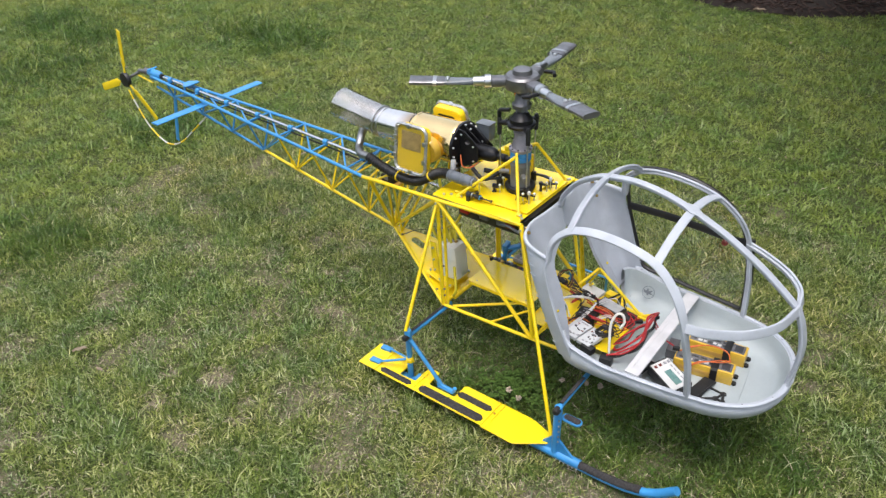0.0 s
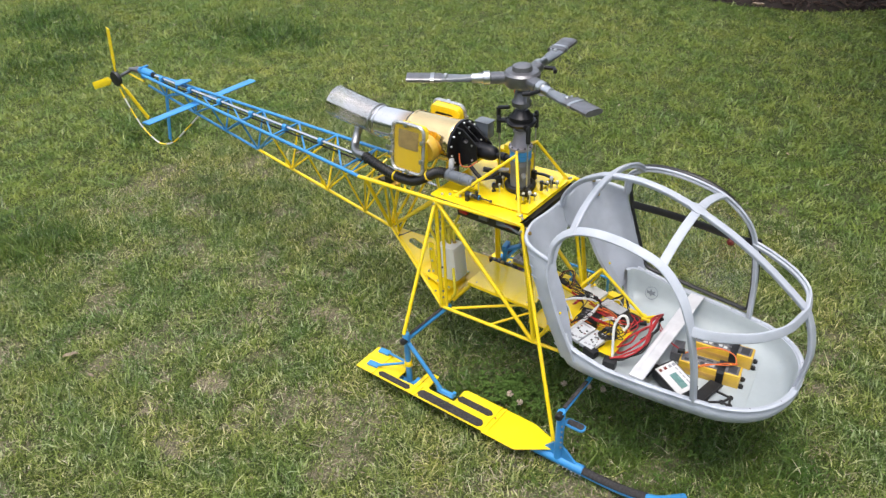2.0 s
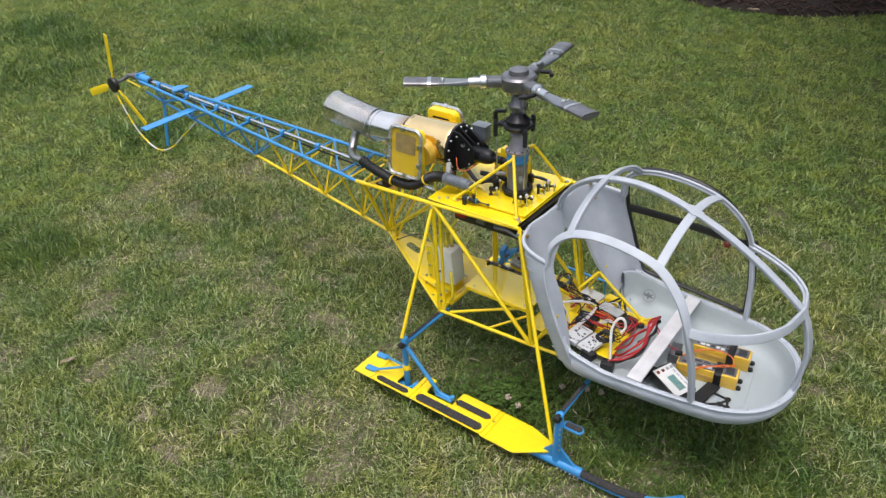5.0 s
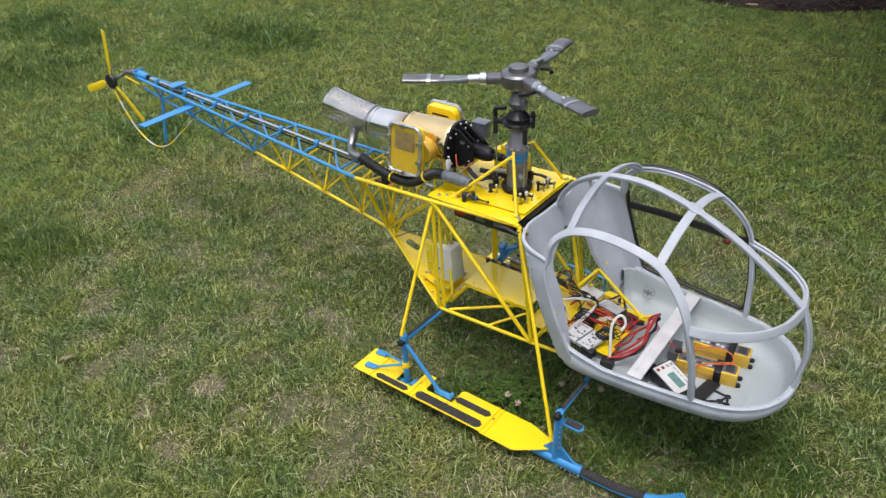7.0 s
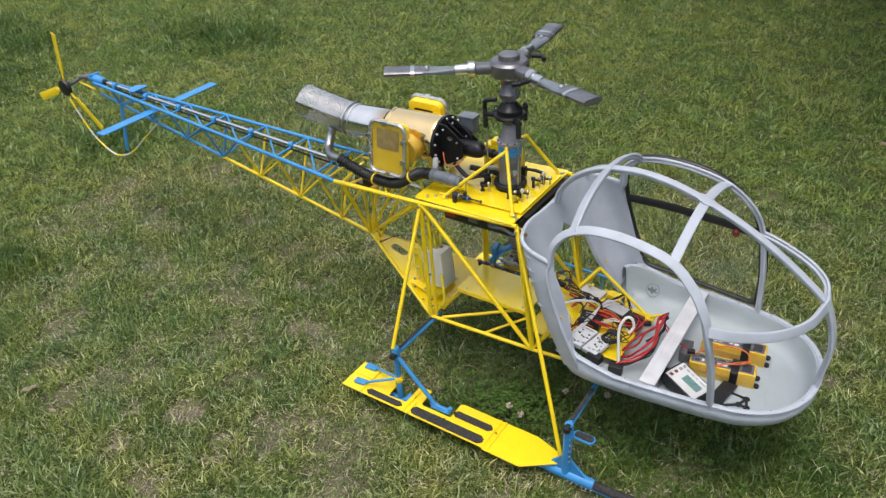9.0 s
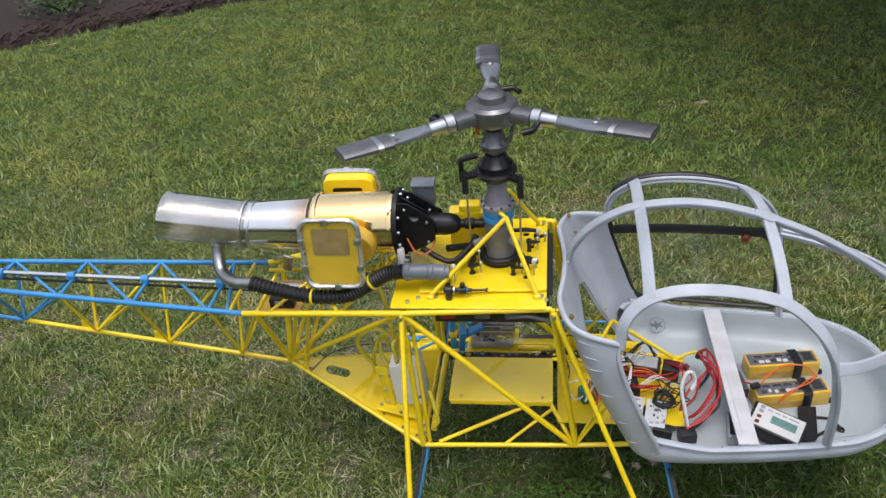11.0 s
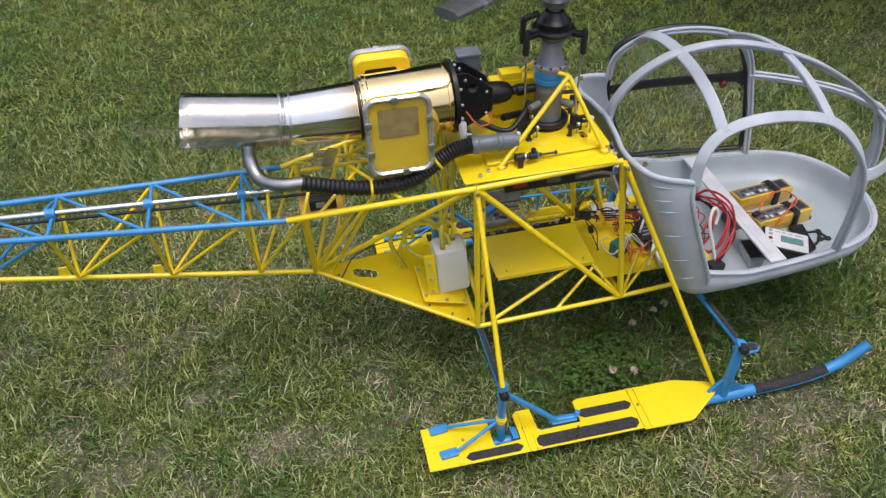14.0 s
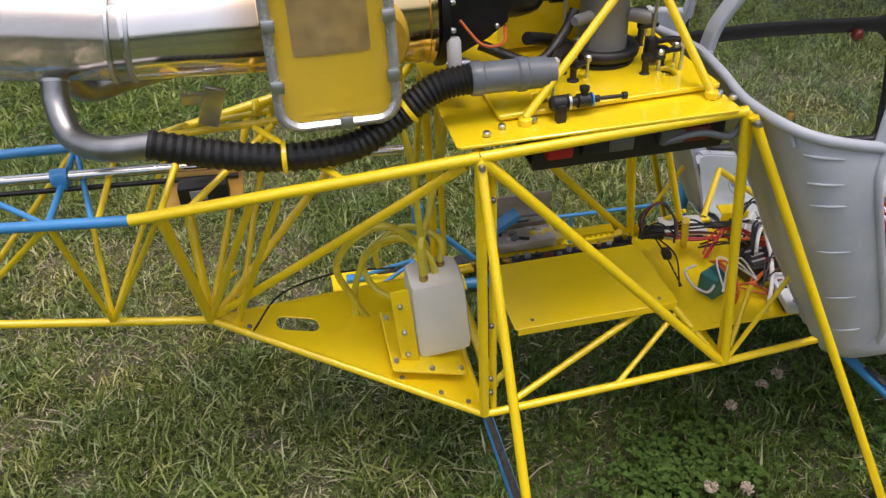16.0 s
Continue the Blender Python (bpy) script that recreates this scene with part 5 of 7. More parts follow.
def battery(at, turn):
    b = thing("battery_pack", "gold-wrapped lithium battery pack strapped to the cabin floor", "battery", (at[0], at[1], F), "battery packs")
    m = pose(0, 0, 0, 0, 0, turn)
    def add(name, bm, mat, label=""):
        bmesh.ops.transform(bm, matrix=m, verts=bm.verts)
        return part(name, bm, mat, b, label)
    add("body", box((0, 0, 0.0215), (0.162, 0.047, 0.043), 0.004), GOLDWRAP)
    add("label", box((-0.001, 0, 0.0432), (0.152, 0.036, 0.0012), 0.0003), FOIL, "grey foil label with dark print")
    print_rng = random.Random(int(at[1] * 1000))
    for k in range(7):
        w = print_rng.uniform(0.007, 0.015)
        add("printed_bar", box((-0.062 + 0.0135 * k, -0.008 + print_rng.uniform(-0.002, 0.002), 0.0441), (w * 0.8, 0.009, 0.0010), 0), WHITE if k % 3 else INK)
    for k in range(4):
        add("printed_bar", box((-0.052 + 0.024 * k, 0.008, 0.0441), (print_rng.uniform(0.012, 0.02), 0.006, 0.0010), 0), INK)
    add("printed_bar", box((0.058, 0.0, 0.0441), (0.022, 0.028, 0.0010), 0), INK)
    add("side_label", box((-0.012, -0.0237, 0.020), (0.10, 0.0010, 0.012), 0.0003), PLY)
    for u in (0.074,):
        for v in (-0.015, 0.015):
            bm = lathe(bmesh.new(), (u + 0.012, v, 0.004), (u + 0.012, v, 0.02), [(0, 0.007), (0.006, 0.007)], n=12)
            add("mount_eye", bm, BLACK)
            add("mount_arm", box((u + 0.004, v, 0.006), (0.014, 0.008, 0.006), 0.001), BLACK)
    bm = sweep(bmesh.new(), [(0.03, -0.0265, 0.0), (0.03, -0.0265, 0.041), (0.03, -0.023, 0.0455), (0.03, 0.023, 0.0455), (0.03, 0.0265, 0.041), (0.03, 0.0265, 0.0)], 0.010, 0.0014, n=8, up=lambda p: Vector((0, p.y, p.z - 0.02)))
    add("strap", bm, RUBBER, "black hook-and-loop strap")
    return b


battery((0.634, 0.072), 7)
battery((0.632, -0.022), 9)

plank = thing("wooden_plank", "pale unpainted wooden strip laid across the cabin sills", "plank", (0.499, 0, 0.302))
bm = box((0, -0.002, 0.004), (0.040, 0.430, 0.006), 0.001, (0, 0, 0.8))
part("strip", bm, WOOD, plank)
bm = box((-0.006, -0.07, 0.0075), (0.0022, 0.24, 0.0012), 0.0003, (0, 0, 0.8))
part("groove_rule", bm, WOOD, plank)

lcd = thing("control_terminal", "white hand-held terminal with green display lying on the cabin floor", "control box", (0.577, -0.130, 0.2640))
LM = pose(0, 0, 0.004, 7, 6, -28)
def add_lcd(name, bm, mat, label=""):
    bmesh.ops.transform(bm, matrix=LM, verts=bm.verts)
    return part(name, bm, mat, lcd, label)
add_lcd("body", box((0, 0, -0.002), (0.108, 0.066, 0.036), 0.003), BLACK)
add_lcd("face", box((0.002, 0, 0.0165), (0.100, 0.058, 0.002), 0.001), WHITE, "white front plate")
add_lcd("display", box((0.014, 0.0, 0.0180), (0.052, 0.020, 0.0015), 0.0004), LCD, "green display")
for v in (-0.02, -0.005, 0.010, 0.022):
    add_lcd("button", box((-0.036, v, 0.0182), (0.009, 0.008, 0.002), 0.001), REDLENS if v < 0 else LABELGREY)
for u in (-0.02, -0.005, 0.01, 0.025, 0.035):
    add_lcd("printed_bar", box((u, 0.020, 0.0178), (0.010, 0.003, 0.0008), 0), LABELGREY)

mount = thing("mount_plate", "black spider-shaped mounting plate lying on the cabin floor", "plate", (0.690, -0.100, F))
for a, b in (((-0.022, 0.026), (0.022, 0.022)), ((0.022, 0.022), (0.030, -0.008)), ((0.030, -0.008), (0.010, -0.006)), ((0.010, -0.006), (-0.026, -0.030)), ((0.022, 0.022), (0.010, -0.006)), ((-0.022, 0.026), (-0.026, -0.030))):
    part("arm", sweep(bmesh.new(), [(a[0], a[1], 0.005), (b[0], b[1], 0.005)], 0.0032, 0.002, n=8, up=(0, 0, 1), square=0.6), BLACK, mount)
for x, y in ((0.022, 0.022), (0.030, -0.008), (0.010, -0.006)):
    ring = [(x + 0.006 * math.cos(a), y + 0.006 * math.sin(a), 0.005) for a in [2 * math.pi * i / 14 for i in range(15)]]
    part("eye", sweep(bmesh.new(), ring, 0.0022, n=8), BLACK, mount)
strap = thing("fabric_strap", "wide black fabric strap lying beside the battery packs", "strap", (0.652, -0.100, F))
bm = plate([(-0.006, 0.052), (0.030, 0.050), (0.010, -0.044), (-0.026, -0.048)], 0.007, 0.014, 0.002)
part("band", bm, RUBBER, strap)
part("hem", sweep(bmesh.new(), [(0.028, 0.046, 0.014), (0.009, -0.042, 0.014)], 0.0020, n=6), BLACK, strap)
mat = thing("floor_sheet", "pale smooth sheet lying under the battery packs", "sheet", (0.640, 0.0, F))
part("sheet", plate(rounded(-0.085, -0.135, 0.102, 0.118, 0.006), 0.0015, 0.002, 0.0004, m=pose(0, 0, 0, 0, 0, 8)), PALE, mat)

ecu = thing("power_board", "pale double switch board among the wires on the cabin floor", "electronics", (0.306, -0.110, 0.2625))
for i, (u, v) in enumerate(((-0.025, 0.003), (0.024, -0.008))):
    part("module", box((u, v, 0.018), (0.045, 0.080, 0.012), 0.002, (0, 0, -12)), BOARD, ecu)
    chips = random.Random(21 + i)
    for k in range(14):
        part("chip", box((u + chips.uniform(-0.016, 0.016), v + chips.uniform(-0.030, 0.022), 0.0250), (chips.uniform(0.002, 0.007), chips.uniform(0.002, 0.006), 0.003), 0.0004, (0, 0, -12)),
             chips.choice((DARKGREY, BLACK, WHITE, LABELGREY, REDLENS)), ecu)
for i, (u, v) in enumerate(((-0.025, 0.003), (0.024, -0.008))):
    for k in range(3):
        part("printed_bar", box((u - 0.012 + 0.012 * k, v - 0.028, 0.0243), (0.008, 0.005, 0.0008), 0, (0, 0, -12)), LABELGREY, ecu)
    part("printed_bar", box((u + 0.006, v + 0.030, 0.0243), (0.026, 0.004, 0.0008), 0, (0, 0, -12)), LABELGREY, ecu)
part("foot", box((0, 0, 0.006), (0.085, 0.05, 0.012), 0.002, (0, 0, -14)), BLACK, ecu)
part("plug", box((0.035, -0.048, 0.012), (0.040, 0.024, 0.022), 0.003, (0, 0, -14)), BLACK, ecu)

def block(name, label, at, size, mat, turn=0, lid=None, category="electronics"):
    b = thing(name, label, category, (at[0], at[1], at[2]))
    part("case", box((0, 0, size[2] / 2), size, 0.003, (0, 0, turn)), mat, b)
    if lid:
        part("cover", box((0, 0, size[2] + 0.0005), (size[0] * 0.86, size[1] * 0.8, 0.002), 0.0008, (0, 0, turn)), lid, b)
    return b

block("receiver", "black radio receiver with grey lid among red wires", (0.312, 0.036, 0.2625), (0.086, 0.046, 0.034), BLACK, -12, LIDGREY)
block("relay_box", "black relay box beside the receiver", (0.378, 0.022, 0.2625), (0.038, 0.038, 0.034), BLACK, -12)
computer = block("engine_computer", "black engine control box with pale printing", (0.270, -0.032, 0.2625), (0.060, 0.052, 0.032), BLACK, 8, BLACK)
for k, w in enumerate((0.030, 0.022, 0.034)):
    part("printed_bar", box((-0.004, 0.012 - 0.012 * k, 0.0338), (w, 0.004, 0.0008), 0, (0, 0, 8)), LABELGREY, computer)
bracket = thing("yellow_bracket", "yellow folded sheet bracket standing behind the receiver", "bracket", (0.292, 0.078, 0.2625))
part("channel", box((0, 0, 0.018), (0.044, 0.003, 0.036), 0.0008, (0, 0, -8)), YELLOW, bracket)
part("channel", box((0.001, 0.012, 0.0345), (0.044, 0.024, 0.003), 0.0008, (0, 0, -8)), YELLOW, bracket)
part("end_cap", box((0.0225, 0.009, 0.018), (0.002, 0.020, 0.034), 0.0005, (0, 0, -8)), BLACK, bracket)
sleeve = thing("yellow_sleeve", "yellow sleeved cable running from the brace foot to the wires", "cable", (0.402, 0.070, 0.270))
part("sleeve", sweep(bmesh.new(), spline([(0, 0, 0.004), (0.016, 0.004, 0.012), (0.032, 0.004, 0.020), (0.044, 0.0, 0.024)], 4), 0.0036, n=8), YELLOW, sleeve)
block("cable_joint", "black cable joint between the tray and the boxes", (0.136, 0.046, 0.2995), (0.030, 0.018, 0.016), BLACK, -20)
block("fuel_pump", "teal fuel pump wrapped with wires", (0.188, -0.056, 0.2625), (0.040, 0.030, 0.034), TEAL, 25)
block("card_sheet", "white printed card leaning on the frame", (0.215, 0.10, 0.2625), (0.07, 0.05, 0.012), WHITE, -8, category="card")
block("terminal_block", "black plug on the cabin floor", (0.395, -0.146, F), (0.036, 0.028, 0.028), BLACK, 10)
block("ballast_block", "grey block under the wooden strip", (0.528, 0.010, F), (0.030, 0.060, 0.030), DARKGREY, 10, category="block")
block("steel_bracket", "bare metal bracket box under the wooden strip", (0.500, -0.120, F), (0.032, 0.080, 0.026), ALU, -8, BLACK, category="bracket")

rng = random.Random(4)


def bundle(name, label, mat, starts, r=0.0024, k=5, wild=0.012):
    """A bunch of loose wires; each line runs through jittered places."""
    w = thing(name, label, "wires", (starts[0][0][0], starts[0][0][1], starts[0][0][2]))
    o3 = Vector(starts[0][0])
    for line in starts:
        for i in range(k):
            loose = [0.35 if n in (0, len(line) - 1) else 1.3 for n in range(len(line))]
            q = [Vector(p) - o3 + Vector((rng.uniform(-wild, wild), rng.uniform(-wild, wild), rng.uniform(0, wild) + 0.002)) * l for p, l in zip(line, loose)]
            part("wire", sweep(bmesh.new(), spline(q, 6), r, n=6), mat, w)
    return w


bundle("red_wire_loop", "standing loop of thick red power wires beside the wooden strip", RED,
       [[(0.394, -0.140, 0.262), (0.428, -0.112, 0.268), (0.460, -0.086, 0.300), (0.467, -0.046, 0.334), (0.456, -0.004, 0.340), (0.450, 0.040, 0.316), (0.446, 0.070, 0.296)],
        [(0.390, -0.090, 0.256), (0.404, -0.112, 0.258), (0.436, -0.098, 0.276), (0.458, -0.058, 0.312), (0.452, 0.000, 0.322), (0.446, 0.060, 0.298)],
        [(0.386, -0.085, 0.260), (0.410, -0.062, 0.278), (0.440, -0.036, 0.304), (0.458, -0.010, 0.326)]], 0.0027, 2, 0.007)
bundle("red_lead", "pair of red leads running under the wooden strip", RED,
       [[(0.445, 0.055, 0.290), (0.470, 0.020, 0.290), (0.510, -0.015, 0.292), (0.545, -0.034, 0.296)]], 0.0018, 2, 0.003)
bundle("black_wire_loop", "loop of black power wires lying beside the red ones", RUBBER,
       [[(0.396, -0.140, 0.256), (0.430, -0.120, 0.260), (0.466, -0.085, 0.285), (0.468, -0.040, 0.318)], [(0.43, -0.03, 0.268), (0.455, 0.0, 0.285), (0.45, 0.055, 0.29)]], 0.0024, 2, 0.006)
bundle("red_wire_bunch", "bunch of red wires between control boxes", RED,
       [[(0.27, 0.0, 0.285), (0.31, -0.025, 0.292), (0.36, -0.02, 0.288), (0.41, 0.03, 0.285)], [(0.24, 0.06, 0.285), (0.26, 0.02, 0.30), (0.30, 0.0, 0.29)],
        [(0.255, -0.04, 0.288), (0.30, -0.055, 0.295), (0.345, -0.04, 0.288)], [(0.20, 0.0, 0.28), (0.225, 0.03, 0.30), (0.27, 0.045, 0.29)], [(0.37, 0.03, 0.29), (0.40, -0.01, 0.295), (0.39, -0.05, 0.285)]], 0.0015, 3, 0.013)
bundle("black_wire_bunch", "bunch of thin black wires between control boxes", RUBBER,
       [[(0.345, -0.080, 0.280), (0.352, -0.055, 0.290), (0.378, -0.052, 0.290), (0.388, -0.080, 0.286), (0.368, -0.102, 0.284), (0.346, -0.086, 0.288), (0.356, -0.062, 0.296), (0.380, -0.066, 0.294)], [(0.20, 0.02, 0.285), (0.23, -0.01, 0.300), (0.24, -0.03, 0.29)],
        [(0.10, 0.02, 0.315), (0.13, 0.04, 0.305), (0.17, 0.02, 0.29), (0.22, 0.04, 0.285)], [(0.28, 0.06, 0.28), (0.31, 0.075, 0.30), (0.35, 0.06, 0.285)], [(0.24, -0.09, 0.285), (0.265, -0.065, 0.31), (0.30, -0.05, 0.29)]], 0.0014, 3, 0.013)
bundle("black_cable_coil", "coiled black braided cable beside the switch board", RUBBER,
       [[(0.352 + 0.020 * math.cos(a), -0.078 + 0.022 * math.sin(a), 0.276 + 0.006 * (a / 6.28)) for a in [0.7 * i for i in range(19)]]], 0.0034, 2, 0.004)
bundle("orange_lead_bunch", "thin orange and red servo leads on the floor plate", ORANGE,
       [[(0.235, -0.075, 0.270), (0.262, -0.062, 0.280), (0.300, -0.052, 0.276), (0.345, -0.030, 0.272)], [(0.250, 0.000, 0.300), (0.275, -0.002, 0.304), (0.320, 0.002, 0.290), (0.360, -0.008, 0.276)]], 0.0015, 3, 0.008)
bundle("white_wire_bunch", "thin white and grey leads between the control boxes", WHITE,
       [[(0.18, -0.09, 0.285), (0.205, -0.06, 0.31), (0.235, -0.08, 0.29)], [(0.27, 0.02, 0.29), (0.30, 0.05, 0.30), (0.33, 0.07, 0.275)], [(0.30, -0.04, 0.285), (0.34, -0.03, 0.295), (0.38, -0.03, 0.28)]], 0.0013, 3, 0.012)
bundle("orange_wire", "orange balance wires across the batteries", ORANGE,
       [[(0.560, -0.030, 0.284), (0.585, -0.005, 0.290), (0.63, 0.026, 0.292), (0.67, 0.026, 0.290), (0.692, 0.005, 0.284)], [(0.600, -0.058, 0.262), (0.62, -0.048, 0.282), (0.67, -0.015, 0.286), (0.694, 0.010, 0.282)]], 0.0015, 2, 0.004)
bundle("orange_servo_wire", "orange and red servo leads beside the frame", ORANGE,
       [[(0.186, -0.040, 0.302), (0.196, -0.062, 0.304), (0.204, -0.082, 0.284), (0.200, -0.096, 0.266)], [(0.212, -0.060, 0.268), (0.238, -0.078, 0.270), (0.262, -0.098, 0.268)]], 0.0016, 4, 0.005)
bundle("white_tube_loop", "looped milky vent tube standing behind the strip", TANK,
       [[(0.397, -0.136, 0.262), (0.390, -0.124, 0.300), (0.382, -0.106, 0.345), (0.388, -0.090, 0.372), (0.402, -0.082, 0.372), (0.410, -0.086, 0.350), (0.404, -0.094, 0.335)]], 0.0037, 1, 0.001)
bundle("white_cable", "white twin cable running from the frame", WHITE,
       [[(0.205, -0.105, 0.36), (0.235, -0.06, 0.352), (0.275, -0.02, 0.335), (0.285, -0.010, 0.318)], [(0.285, -0.01, 0.32), (0.275, -0.05, 0.30), (0.255, -0.09, 0.28), (0.235, -0.12, 0.262)]], 0.0024, 2, 0.003)
bundle("frame_loom", "dark wiring loom with small white connectors along the frame tube", RUBBER,
       [[(0.205, -0.10, 0.355), (0.24, -0.05, 0.348), (0.275, -0.012, 0.33), (0.29, 0.0, 0.30)], [(0.16, 0.06, 0.30), (0.19, 0.03, 0.315), (0.23, 0.03, 0.31), (0.262, 0.0, 0.335)]], 0.0016, 5, 0.007)
for k, (x, y, z) in enumerate(((0.262, -0.018, 0.346), (0.272, -0.006, 0.340), (0.280, -0.012, 0.328), (0.250, -0.035, 0.352), (0.268, 0.006, 0.332))):
    plug = thing("cable_connector", "small coloured servo connector on the wiring loom", "plug", (x, y, z), "loom connectors")
    part("body", box((0, 0, 0), (0.012, 0.007, 0.007), 0.001, (20 * k, 15, 35 * k)), (WHITE, BLACK, TUBING, ALU, WHITE)[k], plug)
bundle("frame_cables", "arching dark cables beside the tray", RUBBER,
       [[(0.118, 0.045, 0.300), (0.122, 0.062, 0.322), (0.150, 0.066, 0.336), (0.168, 0.045, 0.318), (0.160, 0.025, 0.296)], [(0.135, 0.035, 0.302), (0.140, -0.005, 0.290), (0.136, -0.050, 0.275)]], 0.0013, 2, 0.006)
bundle("brown_cable", "brown cable arching over the black plug", material("brown_insulation", (0.13, 0.035, 0.025), 0.5, vary=0.15, scale=60),
       [[(0.115, 0.05, 0.300), (0.125, 0.066, 0.326), (0.152, 0.068, 0.340), (0.170, 0.048, 0.318), (0.165, 0.030, 0.298)], [(0.150, 0.040, 0.305), (0.200, 0.030, 0.300), (0.250, 0.030, 0.292)]], 0.0022, 1, 0.003)
bundle("supply_cable", "red and black supply cable running to the control boxes", RED,
       [[(0.150, 0.038, 0.303), (0.190, 0.022, 0.300), (0.230, 0.018, 0.296), (0.270, 0.012, 0.292)]], 0.0017, 2, 0.004)
bundle("pump_lead", "looped white lead round the fuel pump", WHITE,
       [[(0.168, -0.030, 0.292), (0.148, -0.040, 0.292), (0.144, -0.065, 0.284), (0.160, -0.080, 0.280), (0.182, -0.070, 0.290)]], 0.0020, 1, 0.002)
for at, turn in (((0.446, 0.062, 0.293), 60), ((0.552, -0.036, 0.294), 20), ((0.41, 0.03, 0.283), 30), ((0.135, 0.0, 0.30), 80), ((0.352, 0.062, 0.268), 15)):
    plug = thing("cable_plug", "small black cable plug at the end of the wires", "plug", at, "cable plugs")
    part("body", box((0, 0, 0), (0.020, 0.012, 0.010), 0.002, (0, 0, turn)), BLACK, plug)
carton = thing("parts_bag", "clear plastic parts bag with printed card header on the port tray", "bag", (-0.045, 0.168, 0.2555))
CARD = material("beige_card", (0.44, 0.38, 0.34), 0.6, vary=0.2, scale=40)
part("card", box((0, 0.004, 0.040), (0.112, 0.004, 0.076), 0.001, (12, 0, 0)), CARD, carton)
part("printed_band", box((0, -0.002, 0.034), (0.108, 0.0012, 0.003), 0, (12, 0, 0)), REDLENS, carton, "thin red band")
part("printed_band", box((0, -0.003, 0.026), (0.108, 0.0012, 0.011), 0, (12, 0, 0)), WHITE, carton, "pale printed band")
part("printed_bar", box((-0.012, -0.0042, 0.026), (0.062, 0.0012, 0.004), 0, (12, 0, 0)), INK, carton)
part("contents", box((0, -0.030, 0.009), (0.104, 0.044, 0.016), 0.004), CARD, carton, "packed parts on card")
bits = random.Random(8)
for k in range(12):
    part("packed_part", box((bits.uniform(-0.046, 0.046), bits.uniform(-0.048, -0.014), 0.0185), (bits.uniform(0.006, 0.020), bits.uniform(0.004, 0.009), 0.005), 0.001, (0, 0, bits.uniform(-40, 40))), bits.choice((BLACK, LABELGREY, YELLOW, WHITE, DARKGREY)), carton)
bm = bmesh.new()
folds = random.Random(6)
rows = []
for y, z in ((-0.056, 0.004), (-0.054, 0.020), (-0.030, 0.027), (-0.008, 0.040), (-0.004, 0.070), (0.0, 0.104)):
    rows.append([bm.verts.new((-0.060 + 0.020 * i, y + folds.uniform(-0.003, 0.003), z + folds.uniform(-0.002, 0.003))) for i in range(8)])
for r0, r1 in zip(rows, rows[1:]):
    for i in range(7):
        bm.faces.new((r0[i], r0[i + 1], r1[i + 1], r1[i]))
bmesh.ops.solidify(bm, geom=bm.faces, thickness=0.0006)
film_sheet = part("film", bm, GLASS, carton, "clear creased plastic film", smooth=60)
film_sheet.visible_shadow = False

